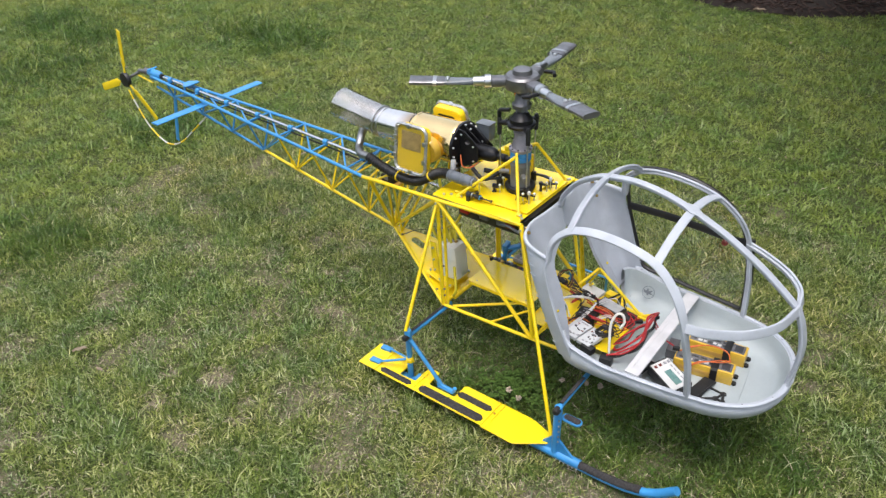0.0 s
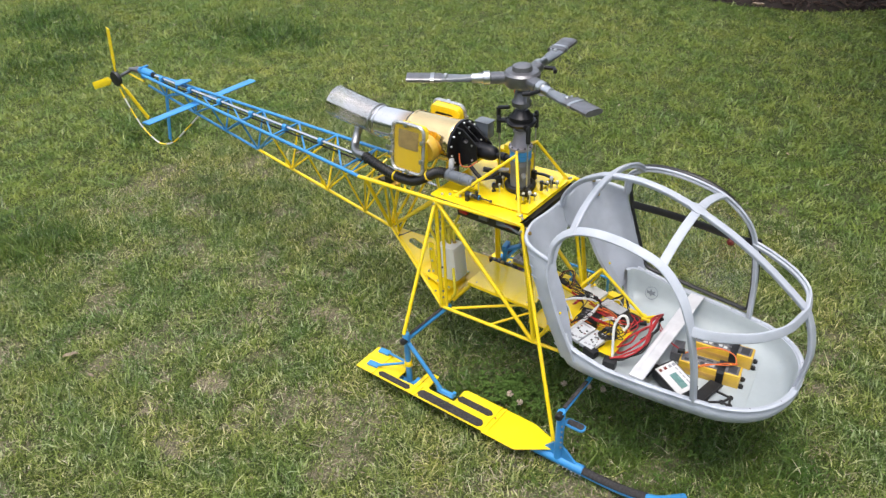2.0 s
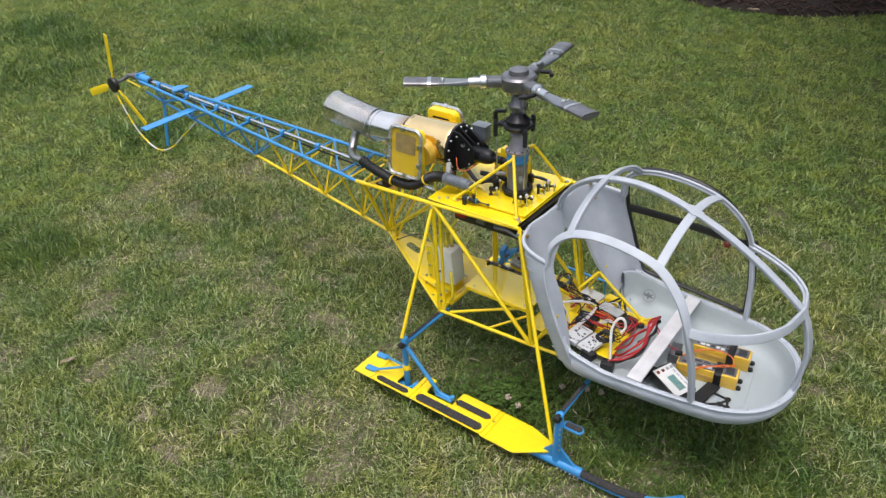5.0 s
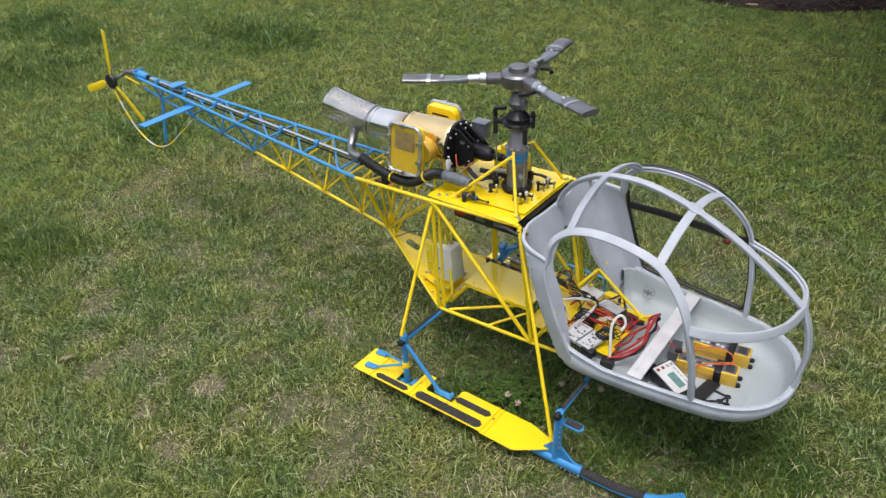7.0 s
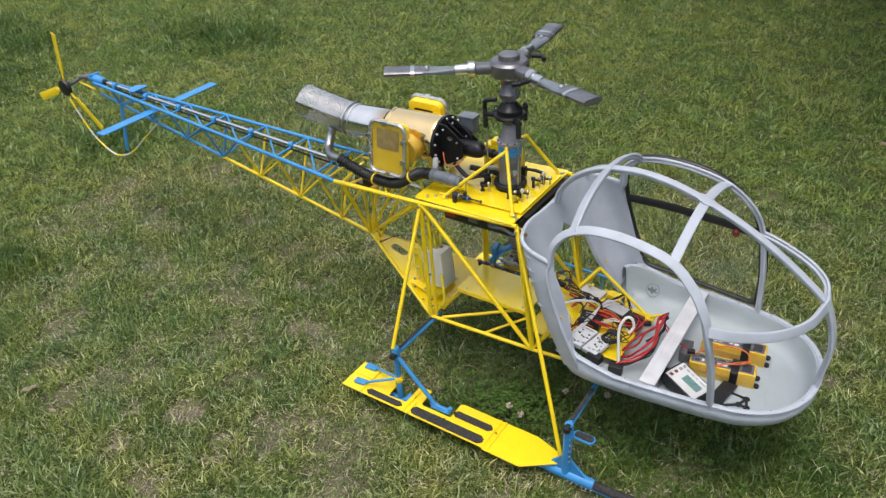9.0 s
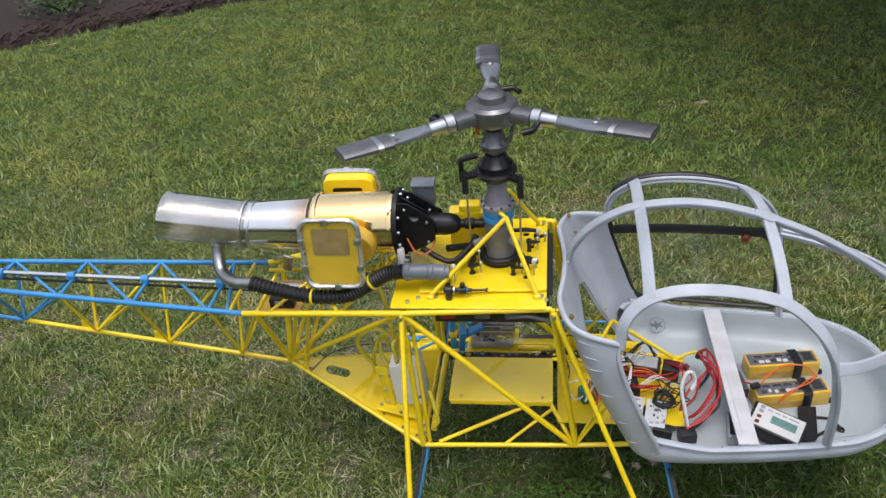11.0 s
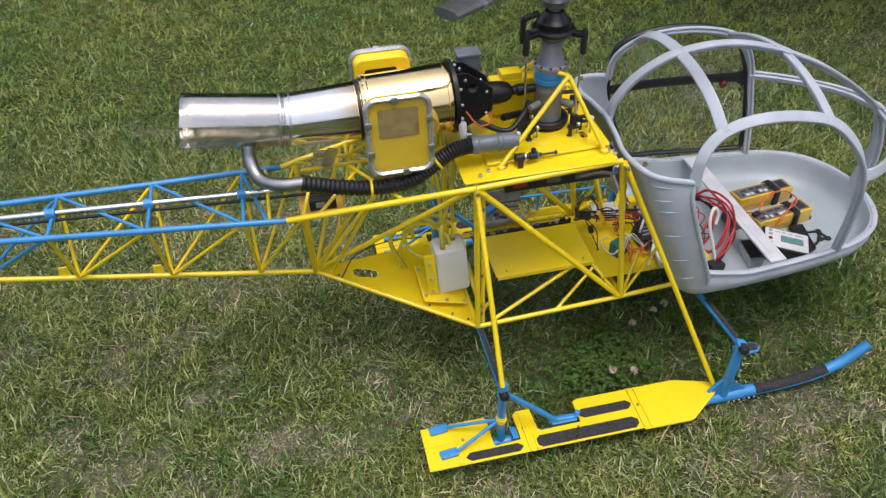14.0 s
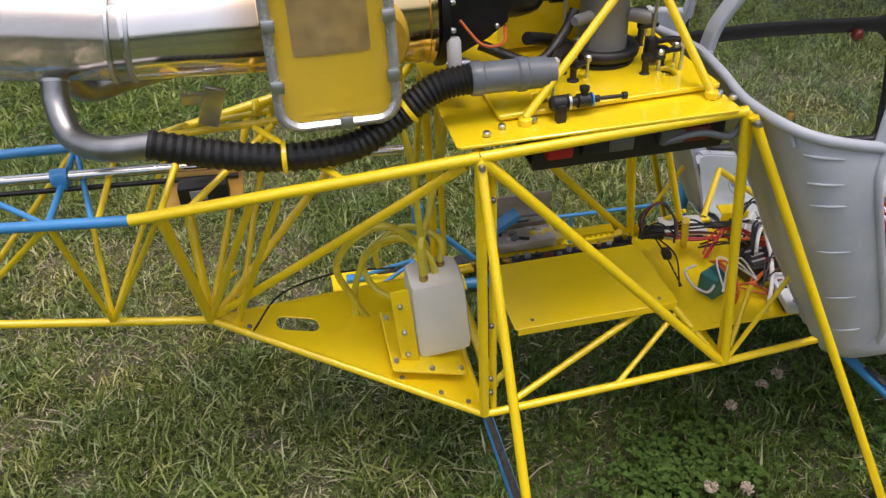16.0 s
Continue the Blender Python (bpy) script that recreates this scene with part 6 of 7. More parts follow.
# ---- ground: lawn, bare soil and mulch bed ----
def ground_material(name, blade, deep=False, calm=0.0):
    """Lawn colour: green to straw by patches and by single blade."""
    m = bpy.data.materials.new(name)
    m.use_nodes = True
    nt = m.node_tree
    b = nt.nodes["Principled BSDF"]
    tc = nt.nodes.new("ShaderNodeTexCoord")

    def noise_at(scale, detail, lo, hi):
        n = nt.nodes.new("ShaderNodeTexNoise")
        n.inputs["Scale"].default_value, n.inputs["Detail"].default_value = scale, detail
        nt.links.new(tc.outputs["Object"], n.inputs["Vector"])
        r = nt.nodes.new("ShaderNodeMapRange")
        r.inputs["From Min"].default_value, r.inputs["From Max"].default_value = lo, hi
        nt.links.new(n.outputs["Fac"], r.inputs["Value"])
        return r.outputs["Result"]

    def mixed(f, a, c):
        x = nt.nodes.new("ShaderNodeMix")
        x.data_type = "RGBA"
        nt.links.new(f, x.inputs["Factor"])
        for s, v in (("A", a), ("B", c)):
            if isinstance(v, tuple):
                x.inputs[s].default_value = (*v, 1)
            else:
                nt.links.new(v, x.inputs[s])
        return x.outputs["Result"]

    if blade:
        geo = nt.nodes.new("ShaderNodeNewGeometry")
        ramp = nt.nodes.new("ShaderNodeValToRGB")
        cr = ramp.color_ramp
        cr.elements[0].position, cr.elements[0].color = 0.0, (0.048, 0.075, 0.020, 1)
        cr.elements[1].position, cr.elements[1].color = 1.0, (0.60, 0.58, 0.42, 1)
        for p, c in ((0.30, (0.135, 0.188, 0.050)), (0.65, (0.262, 0.328, 0.106)), (0.86, (0.42, 0.47, 0.25)), (0.95, (0.58, 0.60, 0.44))):
            e = cr.elements.new(p)
            e.color = (*c, 1)
        nt.links.new(geo.outputs["Random Per Island"], ramp.inputs["Fac"])

        def times(c, by, amount=1.0):
            x = nt.nodes.new("ShaderNodeMix")
            x.data_type, x.blend_type = "RGBA", "MULTIPLY"
            x.inputs["Factor"].default_value = amount
            nt.links.new(c, x.inputs["A"])
            if isinstance(by, tuple):
                x.inputs["B"].default_value = (*by, 1)
            else:
                nt.links.new(by, x.inputs["B"])
            return x

        shade = ramp.outputs["Color"]
        if calm:
            even = nt.nodes.new("ShaderNodeMix")
            even.data_type = "RGBA"
            even.inputs["Factor"].default_value = calm
            nt.links.new(ramp.outputs["Color"], even.inputs["A"])
            even.inputs["B"].default_value = (0.235, 0.310, 0.092, 1)
            shade = even.outputs["Result"]
        # broad patches of yellower and deeper lawn, then smaller mottling
        tone = mixed(noise_at(1.1, 3.0, 0.36, 0.64), (0.80, 0.91, 0.66), (1.12, 1.05, 0.84))
        spots = mixed(noise_at(7.0, 4.0, 0.36, 0.64), (0.70, 0.80, 0.80), (1.14, 1.05, 0.95))
        dim = times(times(shade, tone).outputs["Result"], spots)
        # deeper green of lush clumps, also the hull's shade put into blade colour
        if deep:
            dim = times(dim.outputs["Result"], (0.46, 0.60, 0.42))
        nt.links.new(dim.outputs["Result"], b.inputs["Base Color"])
        b.inputs["Roughness"].default_value = 0.32
        b.inputs["Specular IOR Level"].default_value = 0.32
        tl = nt.nodes.new("ShaderNodeBsdfTranslucent")
        nt.links.new(dim.outputs["Result"], tl.inputs["Color"])
        ms = nt.nodes.new("ShaderNodeMixShader")
        ms.inputs[0].default_value = 0.3
        nt.links.new(b.outputs[0], ms.inputs[1])
        nt.links.new(tl.outputs[0], ms.inputs[2])
        nt.links.new(ms.outputs[0], nt.nodes["Material Output"].inputs["Surface"])
    else:
        soil = mixed(noise_at(240.0, 8.0, 0.38, 0.66), (0.095, 0.078, 0.050), (0.43, 0.36, 0.25))
        green = mixed(noise_at(160.0, 8.0, 0.36, 0.66), (0.027, 0.038, 0.009), (0.108, 0.130, 0.032))
        bareness = nt.nodes.new("ShaderNodeAttribute")
        bareness.attribute_name = "bareness"
        edge = nt.nodes.new("ShaderNodeMapRange")
        edge.inputs["From Min"].default_value, edge.inputs["From Max"].default_value = 0.40, 1.05
        nt.links.new(bareness.outputs["Fac"], edge.inputs["Value"])
        col = mixed(edge.outputs["Result"], green, soil)
        nt.links.new(col, b.inputs["Base Color"])
        b.inputs["Roughness"].default_value = 0.95
        n = nt.nodes.new("ShaderNodeTexNoise")
        n.inputs["Scale"].default_value, n.inputs["Detail"].default_value = 260.0, 8.0
        nt.links.new(tc.outputs["Object"], n.inputs["Vector"])
        bp = nt.nodes.new("ShaderNodeBump")
        bp.inputs["Strength"].default_value, bp.inputs["Distance"].default_value = 1.0, 0.015
        nt.links.new(n.outputs["Fac"], bp.inputs["Height"])
        nt.links.new(bp.outputs["Normal"], b.inputs["Normal"])
    return m


TURF, BLADE = ground_material("turf", False), ground_material("grass_blade", True)
LUSH_SHADED = ground_material("lush_and_shaded_grass_blade", True, True, 0.3)
FAR = ground_material("far_grass_blade", True, False, 0.72)


def straw_blade():
    """Withered blades: grey-beige to yellow straw, each its own shade."""
    m = bpy.data.materials.new("withered_blade")
    m.use_nodes = True
    nt = m.node_tree
    b = nt.nodes["Principled BSDF"]
    geo = nt.nodes.new("ShaderNodeNewGeometry")
    ramp = nt.nodes.new("ShaderNodeValToRGB")
    cr = ramp.color_ramp
    cr.elements[0].color, cr.elements[1].color = (0.12, 0.095, 0.068, 1), (0.62, 0.56, 0.46, 1)
    for p, c in ((0.35, (0.25, 0.21, 0.14)), (0.7, (0.41, 0.34, 0.26)), (0.9, (0.46, 0.39, 0.27))):
        e = cr.elements.new(p)
        e.color = (*c, 1)
    nt.links.new(geo.outputs["Random Per Island"], ramp.inputs["Fac"])
    nt.links.new(ramp.outputs["Color"], b.inputs["Base Color"])
    b.inputs["Roughness"].default_value = 0.75
    return m


WITHERED = straw_blade()
MULCH = material("dark_mulch", (0.022, 0.013, 0.009), 0.95, vary=0.35, scale=30, bump=1.0, bump_scale=60, color2=(0.010, 0.007, 0.005))


def bed_edge(x):
    """Where the lawn ends and the mulch bed begins."""
    return float(np.interp(x, [-30, -8, -5.5, -4.75, -3.8, -3.3, -2.2, -1.2, -0.8, -0.35, 0.25, 2.0, 6.0, 30],
                           [2.4, 2.7, 2.80, 2.90, 3.02, 3.42, 4.02, 4.34, 4.25, 4.28, 4.62, 4.9, 5.2, 5.5]))


def lump(x, y):
    return 0.010 * math.sin(x * 2.1 + 0.5) * math.sin(y * 1.7) * min(1.0, math.hypot(x, y) / 2)


rg = np.random.default_rng(7)
# worn spots: place, radius, how bare
WORN = [(-0.729, -0.701, 0.075, 0.8), (-0.797, -0.894, 0.055, 0.7), (-0.514, -0.799, 0.035, 0.7), (-0.586, -0.942, 0.055, 0.75), (-0.569, -0.724, 0.045, 0.7), (-0.676, -0.506, 0.06, 0.6),
        (-0.85, -0.78, 0.04, 0.6), (0.56, -0.106, 0.04, 0.5), (0.969, 0.118, 0.06, 0.6), (-1.066, 0.092, 0.08, 0.65), (-0.836, -0.013, 0.085, 0.65), (-0.702, -0.207, 0.07, 0.7), (-0.885, 0.160, 0.055, 0.6),
        (-1.139, -0.089, 0.055, 0.6), (0.522, -0.446, 0.045, 0.75), (0.422, -0.461, 0.035, 0.65), (0.224, -0.489, 0.045, 0.65), (0.493, -0.520, 0.045, 0.7), (0.773, -0.286, 0.05, 0.65), (-0.901, 0.095, 0.045, 0.6),
        (-0.312, -0.195, 0.07, 0.7), (0.238, -0.430, 0.04, 0.6), (-0.201, -0.430, 0.05, 0.6), (-0.05, -0.08, 0.12, 0.5), (-0.16, -0.22, 0.09, 0.5), (0.02, 0.10, 0.10, 0.5), (0.33, -0.20, 0.07, 0.45),
        (0.05, -0.56, 0.05, 0.6), (-0.35, -0.52, 0.06, 0.6), (-1.30, -0.30, 0.09, 0.5), (-0.75, 0.35, 0.12, 0.5), (0.45, 0.55, 0.16, 0.4), (-0.45, 0.95, 0.12, 0.45), (-1.9, 0.1, 0.14, 0.4),
        (-0.15, -0.75, 0.07, 0.6), (-1.1, -0.85, 0.07, 0.5), (-0.45, -0.62, 0.05, 0.6), (-1.0, 0.45, 0.12, 0.5), (-1.35, 0.2, 0.09, 0.55), (-0.55, -0.25, 0.09, 0.55), (-1.6, -0.3, 0.12, 0.45), (-0.9, -0.45, 0.09, 0.5)]
# lush clumps at x < -1; the rest paint hull shade into clover-dark grass
LUSH_AND_SHADE = [(-3.60, 1.92, 0.62), (-3.15, 1.95, 0.42), (-4.25, 0.62, 0.65), (-5.2, 1.25, 0.6), (-2.1, -0.6, 0.45), (-4.6, 1.2, 0.4), (0.15, 0.0, 0.40), (0.45, 0.25, 0.34), (0.42, -0.20, 0.38), (0.05, -0.25, 0.26), (0.75, -0.02, 0.32), (-2.6, 0.4, 0.35)]


def field(x, y, size, seed):
    """Smooth random values from 0 to 1, changing over the given size in metres."""
    g = np.random.default_rng(seed).random((96, 96))
    u, v = (x / size) % 96, (y / size) % 96
    i, j = u.astype(int) % 96, v.astype(int) % 96
    a, b = u - np.floor(u), v - np.floor(v)
    a, b = a * a * (3 - 2 * a), b * b * (3 - 2 * b)
    i1, j1 = (i + 1) % 96, (j + 1) % 96
    return g[i, j] * (1 - a) * (1 - b) + g[i1, j] * a * (1 - b) + g[i, j1] * (1 - a) * b + g[i1, j1] * a * b


def worn(x, y, dryness=1.0):
    """How bare and withered the lawn is, from 0 to 1."""
    dry = 0.5 * field(x, y, 0.21, 3) + 0.3 * field(x, y, 0.085, 4) + 0.2 * field(x, y, 0.04, 5)
    dry = np.clip((dry - 0.52) / 0.2, 0, 1) * 0.68 * dryness
    for cx, cy, r, bare in WORN:
        d = np.hypot(x - cx, y - cy) / r
        wild = 0.8 * d + 1.1 * (field(x, y, 0.022, 6) - 0.5) + 1.0 * (field(x, y, 0.055, 7) - 0.5)
        dry = np.maximum(dry, np.clip((1.05 - wild) * 1.6, 0, 1) * bare * 1.35)
    return dry


bm = bmesh.new()
xs = [-3000, -300, -60, -25] + [-12 + 0.4 * i for i in range(24)] + [-2.4 + 0.04 * i for i in range(108)] + [2.0 + 0.4 * i for i in range(12)] + [8, 14, 30, 80, 300, 3000]
ys = [-3000, -300, -60, -20, -8, -4, -3, -2] + [-1.6 + 0.04 * i for i in range(75)] + [1.4 + 0.4 * i for i in range(20)] + [10, 14, 30, 80, 300, 3000]
grid = [[bm.verts.new((x, y, lump(x, y) * (1 if max(abs(x), abs(y)) < 14 else 0) - 0.002)) for x in xs] for y in ys]
for r0, r1 in zip(grid, grid[1:]):
    for i in range(len(xs) - 1):
        bm.faces.new((r0[i], r0[i + 1], r1[i + 1], r1[i]))
me = finish(bm, "ground", TURF, 180)
co = np.array([v.co[:2] for v in me.vertices])
bare = np.where((np.abs(co[:, 0]) < 2.6) & (np.abs(co[:, 1]) < 1.7), worn(co[:, 0], co[:, 1], 1.2), 0.0)
me.attributes.new("bareness", "FLOAT", "POINT").data.foreach_set("value", np.clip(bare, 0, 1).astype(np.float32))
tagged(new("ground", me), "short worn lawn with bare dry patches", "lawn", kind="structure")


def grass(name, label, x0, x1, y0, y1, per_m2, height, width, keep, dryness=1.0, fresh=BLADE):
    """Blades of grass as one mesh: each a narrow bent strip; withered and matted where the lawn is worn."""
    n = int((x1 - x0) * (y1 - y0) * per_m2)
    x, y = rg.uniform(x0, x1, n), rg.uniform(y0, y1, n)
    # clumps: blades gather round seeds
    k = max(2, n // 22)
    cl = rg.integers(0, k, n)
    sx, sy, s_lean, s_tall = rg.uniform(x0, x1, k), rg.uniform(y0, y1, k), rg.uniform(0, 2 * np.pi, k), rg.lognormal(0, 0.25, k)
    near = rg.random(n) < 0.6
    x = np.where(near, sx[cl] + rg.normal(0, 0.018, n), x)
    y = np.where(near, sy[cl] + rg.normal(0, 0.018, n), y)
    ok = keep(x, y)
    edge = np.interp(x, [-8, -5.5, -4.75, -3.8, -3.3, -2.2, -1.2, -0.8, -0.35, 0.25, 2.0, 6.0], [2.7, 2.80, 2.90, 3.02, 3.42, 4.02, 4.34, 4.25, 4.28, 4.62, 4.9, 5.2])
    ok &= y < edge + rg.normal(0, 0.02, n)
    x, y, near, cl = x[ok], y[ok], near[ok], cl[ok]
    n = len(x)
    dry = worn(x, y, dryness)
    tall = np.where(near, s_tall[cl], 0.75) * (1 - 0.45 * np.clip(dry, 0, 1))
    lush_shaded = np.zeros(n, bool)
    # dark blades: lush far clumps, and painted shade under the helicopter
    for cx, cy, r in LUSH_AND_SHADE:
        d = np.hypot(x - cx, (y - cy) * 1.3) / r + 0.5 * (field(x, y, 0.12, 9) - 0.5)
        lush_shaded |= rg.random(n) < np.clip(1.6 - 1.6 * d, 0, 0.9)
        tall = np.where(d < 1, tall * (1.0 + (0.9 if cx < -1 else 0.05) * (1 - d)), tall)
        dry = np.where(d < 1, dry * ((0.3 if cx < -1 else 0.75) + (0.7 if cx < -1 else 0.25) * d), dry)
    # bald crumbs of soil inside the worst patches
    ok = ~((dry > 0.8) & (field(x, y, 0.03, 8) > 0.62) & (rg.random(n) < 0.1))
    x, y, near, cl, dry, tall, lush_shaded = (q[ok] for q in (x, y, near, cl, dry, tall, lush_shaded))
    n = len(x)
    withered = rg.random(n) < 0.11 * min(1.0, dryness) + 0.60 * dry
    h = height * tall * rg.lognormal(0, 0.32, n)
    w = width * rg.uniform(0.55, 1.25, n) * np.where(withered, 0.8, 1.0)
    yaw = rg.uniform(0, 2 * np.pi, n)
    lean_to = np.where(near, s_lean[cl] + rg.normal(0, 1.1, n), rg.uniform(0, 2 * np.pi, n))
    lean = h * np.clip(np.abs(rg.normal(1.0, 0.4, n)), 0.1, 1.35)
    rise = np.sqrt(np.maximum(h * h - lean * lean * 0.5, (0.30 * h) ** 2))
    rise = np.where(withered, rise * rg.uniform(0.15, 0.6, n), rise)
    # withered blades lie flat, so they turn their width to the sky
    yaw = np.where(rg.random(n) < 0.55, lean_to + np.pi / 2, yaw)
    z = 0.010 * np.sin(x * 2.1 + 0.5) * np.sin(y * 1.7) * np.minimum(1, np.hypot(x, y) / 2) - 0.005
    dx, dy = np.cos(yaw) * w / 2, np.sin(yaw) * w / 2
    lx, ly = np.cos(lean_to) * lean, np.sin(lean_to) * lean
    tip = np.where(rg.random(n) < 0.45, 0.72, 1.0)
    v = np.empty((n, 4, 3), np.float32)
    v[:, 0] = np.stack([x, y, z], 1)
    v[:, 1] = np.stack([x + dx + lx * 0.40, y + dy + ly * 0.40, z + rise * 0.60], 1)
    v[:, 2] = np.stack([x + lx, y + ly, z + rise * tip], 1)
    v[:, 3] = np.stack([x - dx + lx * 0.40, y - dy + ly * 0.40, z + rise * 0.60], 1)
    me = bpy.data.meshes.new(name)
    me.vertices.add(n * 4)
    me.vertices.foreach_set("co", v.ravel())
    me.loops.add(n * 4)
    me.loops.foreach_set("vertex_index", np.arange(n * 4, dtype=np.int32))
    me.polygons.add(n)
    me.polygons.foreach_set("loop_start", np.arange(n, dtype=np.int32) * 4)
    me.polygons.foreach_set("material_index", np.where(withered, 1, np.where(lush_shaded, 2, 0)).astype(np.int32))
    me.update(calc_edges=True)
    for m in (fresh, WITHERED, LUSH_SHADED):
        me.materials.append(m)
    return tagged(new(name, me), label, "grass", kind="stuff")


SEEN = lambda x, y: (y > -1.75 - 0.51 * np.minimum(0, x + 0.85)) & (x < 1.45 + 0.75 * np.clip(y + 0.6, 0, 1.8))
NEAR = lambda x, y: (x > -2.2) & (x < 1.9) & (y > -1.5) & (y < 1.3) & SEEN(x, y)
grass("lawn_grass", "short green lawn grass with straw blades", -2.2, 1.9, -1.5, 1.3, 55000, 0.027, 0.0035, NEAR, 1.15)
grass("lawn_grass", "short green lawn grass with straw blades", -7.0, 3.4, -1.2, 4.9, 15500, 0.027, 0.0060, lambda x, y: ~NEAR(x, y) & SEEN(x, y), 0.22, FAR)
grass("lawn_grass", "short green lawn grass with straw blades", -10.0, 7.0, -6.0, 5.0, 1050, 0.034, 0.019, lambda x, y: ~SEEN(x, y) | (x < -7.0) | (y < -1.5))

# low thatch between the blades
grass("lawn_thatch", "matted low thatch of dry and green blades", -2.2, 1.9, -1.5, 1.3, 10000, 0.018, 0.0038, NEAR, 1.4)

# dry straw and clippings lying on the lawn
STRAW = material("dry_straw", (0.40, 0.35, 0.24), 0.8, vary=0.25, scale=20)
n = 330
verts, faces = [], []
for i in range(n):
    if i % 3:
        wx, wy, wr, _ = WORN[rng.randrange(len(WORN))]
        x, y = rng.gauss(wx, wr * 0.7), rng.gauss(wy, wr * 0.7)
    else:
        x, y = rng.uniform(-2.6, 1.8), rng.uniform(-1.4, 3.0)
    a, l, w = rng.uniform(0, math.pi), rng.choice((0.012, 0.018, 0.025, 0.04, 0.06)) * rng.uniform(0.6, 1.2), rng.uniform(0.0006, 0.0011)
    z = rng.uniform(0.010, 0.022)
    c, s = math.cos(a), math.sin(a)
    k = len(verts)
    for t, b in ((-1, 0), (0, rng.uniform(-0.04, 0.04)), (1, 0)):
        px, py = x + c * l / 2 * t - s * l * b, y + s * l / 2 * t + c * l * b
        zz = z + rng.uniform(-0.003, 0.004)
        verts += [(px - s * w, py + c * w, zz), (px + s * w, py - c * w, zz)]
    faces += [(k, k + 1, k + 3, k + 2), (k + 2, k + 3, k + 5, k + 4)]
me = bpy.data.meshes.new("dry_straw")
me.from_pydata(verts, [], faces)
me.materials.append(STRAW)
tagged(new("dry_straw", me), "dry straw and grass clippings scattered on the lawn", "straw", kind="stuff")

# clover: leaves and withered flower heads
CLOVER = material("clover_leaf", (0.070, 0.125, 0.026), 0.85, vary=0.3, scale=60, spec=0.12)
FLOWER = material("clover_flower", (0.46, 0.38, 0.30), 0.9, vary=0.3, scale=200)
verts, faces = [], []
for i in range(400):
    if i % 3:
        x, y = rng.gauss(0.115, 0.055), rng.gauss(-0.185, 0.045)
    else:
        x, y = rng.gauss(0.30, 0.25), rng.gauss(-0.10, 0.15)
    if abs(abs(y) - 0.36) < 0.08:
        continue
    z, r, a0 = rng.uniform(0.014, 0.040), rng.uniform(0.004, 0.0085), rng.uniform(0, 6.28)
    for q in range(3):
        a = a0 + q * 2.094
        k = len(verts)
        cx, cy = x + math.cos(a) * r, y + math.sin(a) * r
        verts += [(x, y, z), (cx - math.sin(a) * r * 0.8, cy + math.cos(a) * r * 0.8, z + 0.003), (x + math.cos(a) * r * 2, y + math.sin(a) * r * 2, z + 0.001), (cx + math.sin(a) * r * 0.8, cy - math.cos(a) * r * 0.8, z + 0.003)]
        faces.append((k, k + 1, k + 2, k + 3))
me = bpy.data.meshes.new("clover_leaves")
me.from_pydata(verts, [], faces)
me.materials.append(CLOVER)
tagged(new("clover_leaves", me), "low clover leaves growing among the grass", "clover", kind="stuff")
for x, y, h in ((0.127, -0.237, 0.058), (0.235, -0.10, 0.055), (0.172, -0.255, 0.062), (0.304, -0.074, 0.056), (0.345, -0.054, 0.052)):
    f = thing("clover_flower", "withered pale clover flower head on a thin stalk", "flower", (x, y, 0), "clover flowers")
    part("stalk", sweep(bmesh.new(), spline([(0, 0, -0.004), (0.003, 0.002, h * 0.6), (0, 0, h)], 3), 0.0011, n=5), CLOVER, f)
    bm = bmesh.new()
    for q in range(26):
        u, a = rng.uniform(-0.7, 1), rng.uniform(0, 6.28)
        c = math.sqrt(1 - u * u)
        d = Vector((c * math.cos(a), c * math.sin(a), u * 0.8))
        sweep(bm, [Vector((0, 0, h)) + d * 0.003, Vector((0, 0, h)) + d * 0.0105], [0.0016, 0.0022], 0.0011, n=5)
    part("flower_head", bm, FLOWER, f)

# dead leaves
LEAF = material("dry_leaf", (0.52, 0.41, 0.32), 0.8, vary=0.25, scale=50)
for x, y, sz, turn in ((0.765, 2.01, 0.036, 20), (-1.212, -0.909, 0.024, 60), (-1.062, -0.925, 0.014, 10), (-0.611, 4.20, 0.045, 15), (-4.69, 2.88, 0.07, 70), (-3.14, 3.22, 0.04, 30), (-1.70, 0.62, 0.018, 80), (0.30, 1.9, 0.012, 130), (-2.4, 2.1, 0.02, 40), (-0.2, 3.6, 0.022, 100)):
    f = thing("dead_leaf", "curled dry brown leaf lying on the lawn", "leaf", (x, y, 0.024 if sz > 0.03 else 0.014), "dead leaves")
    bm = bmesh.new()
    vs = [[bm.verts.new((sz * (i / 4 - 0.5) * 2, sz * 0.45 * math.sin(math.pi * (0.08 + 0.84 * i / 4)) * j, 0.010 + sz * 0.25 * abs(j) + sz * 0.12 * (i % 2))) for j in (-1, 0, 1)] for i in range(5)]
    for a, b in zip(vs, vs[1:]):
        for j in range(2):
            bm.faces.new((a[j], a[j + 1], b[j + 1], b[j]))
    bmesh.ops.solidify(bm, geom=bm.faces, thickness=0.0008)
    bmesh.ops.rotate(bm, cent=(0, 0, 0), matrix=Matrix.Rotation(radians(turn), 3, "Z"), verts=bm.verts)
    part("blade", bm, LEAF, f)

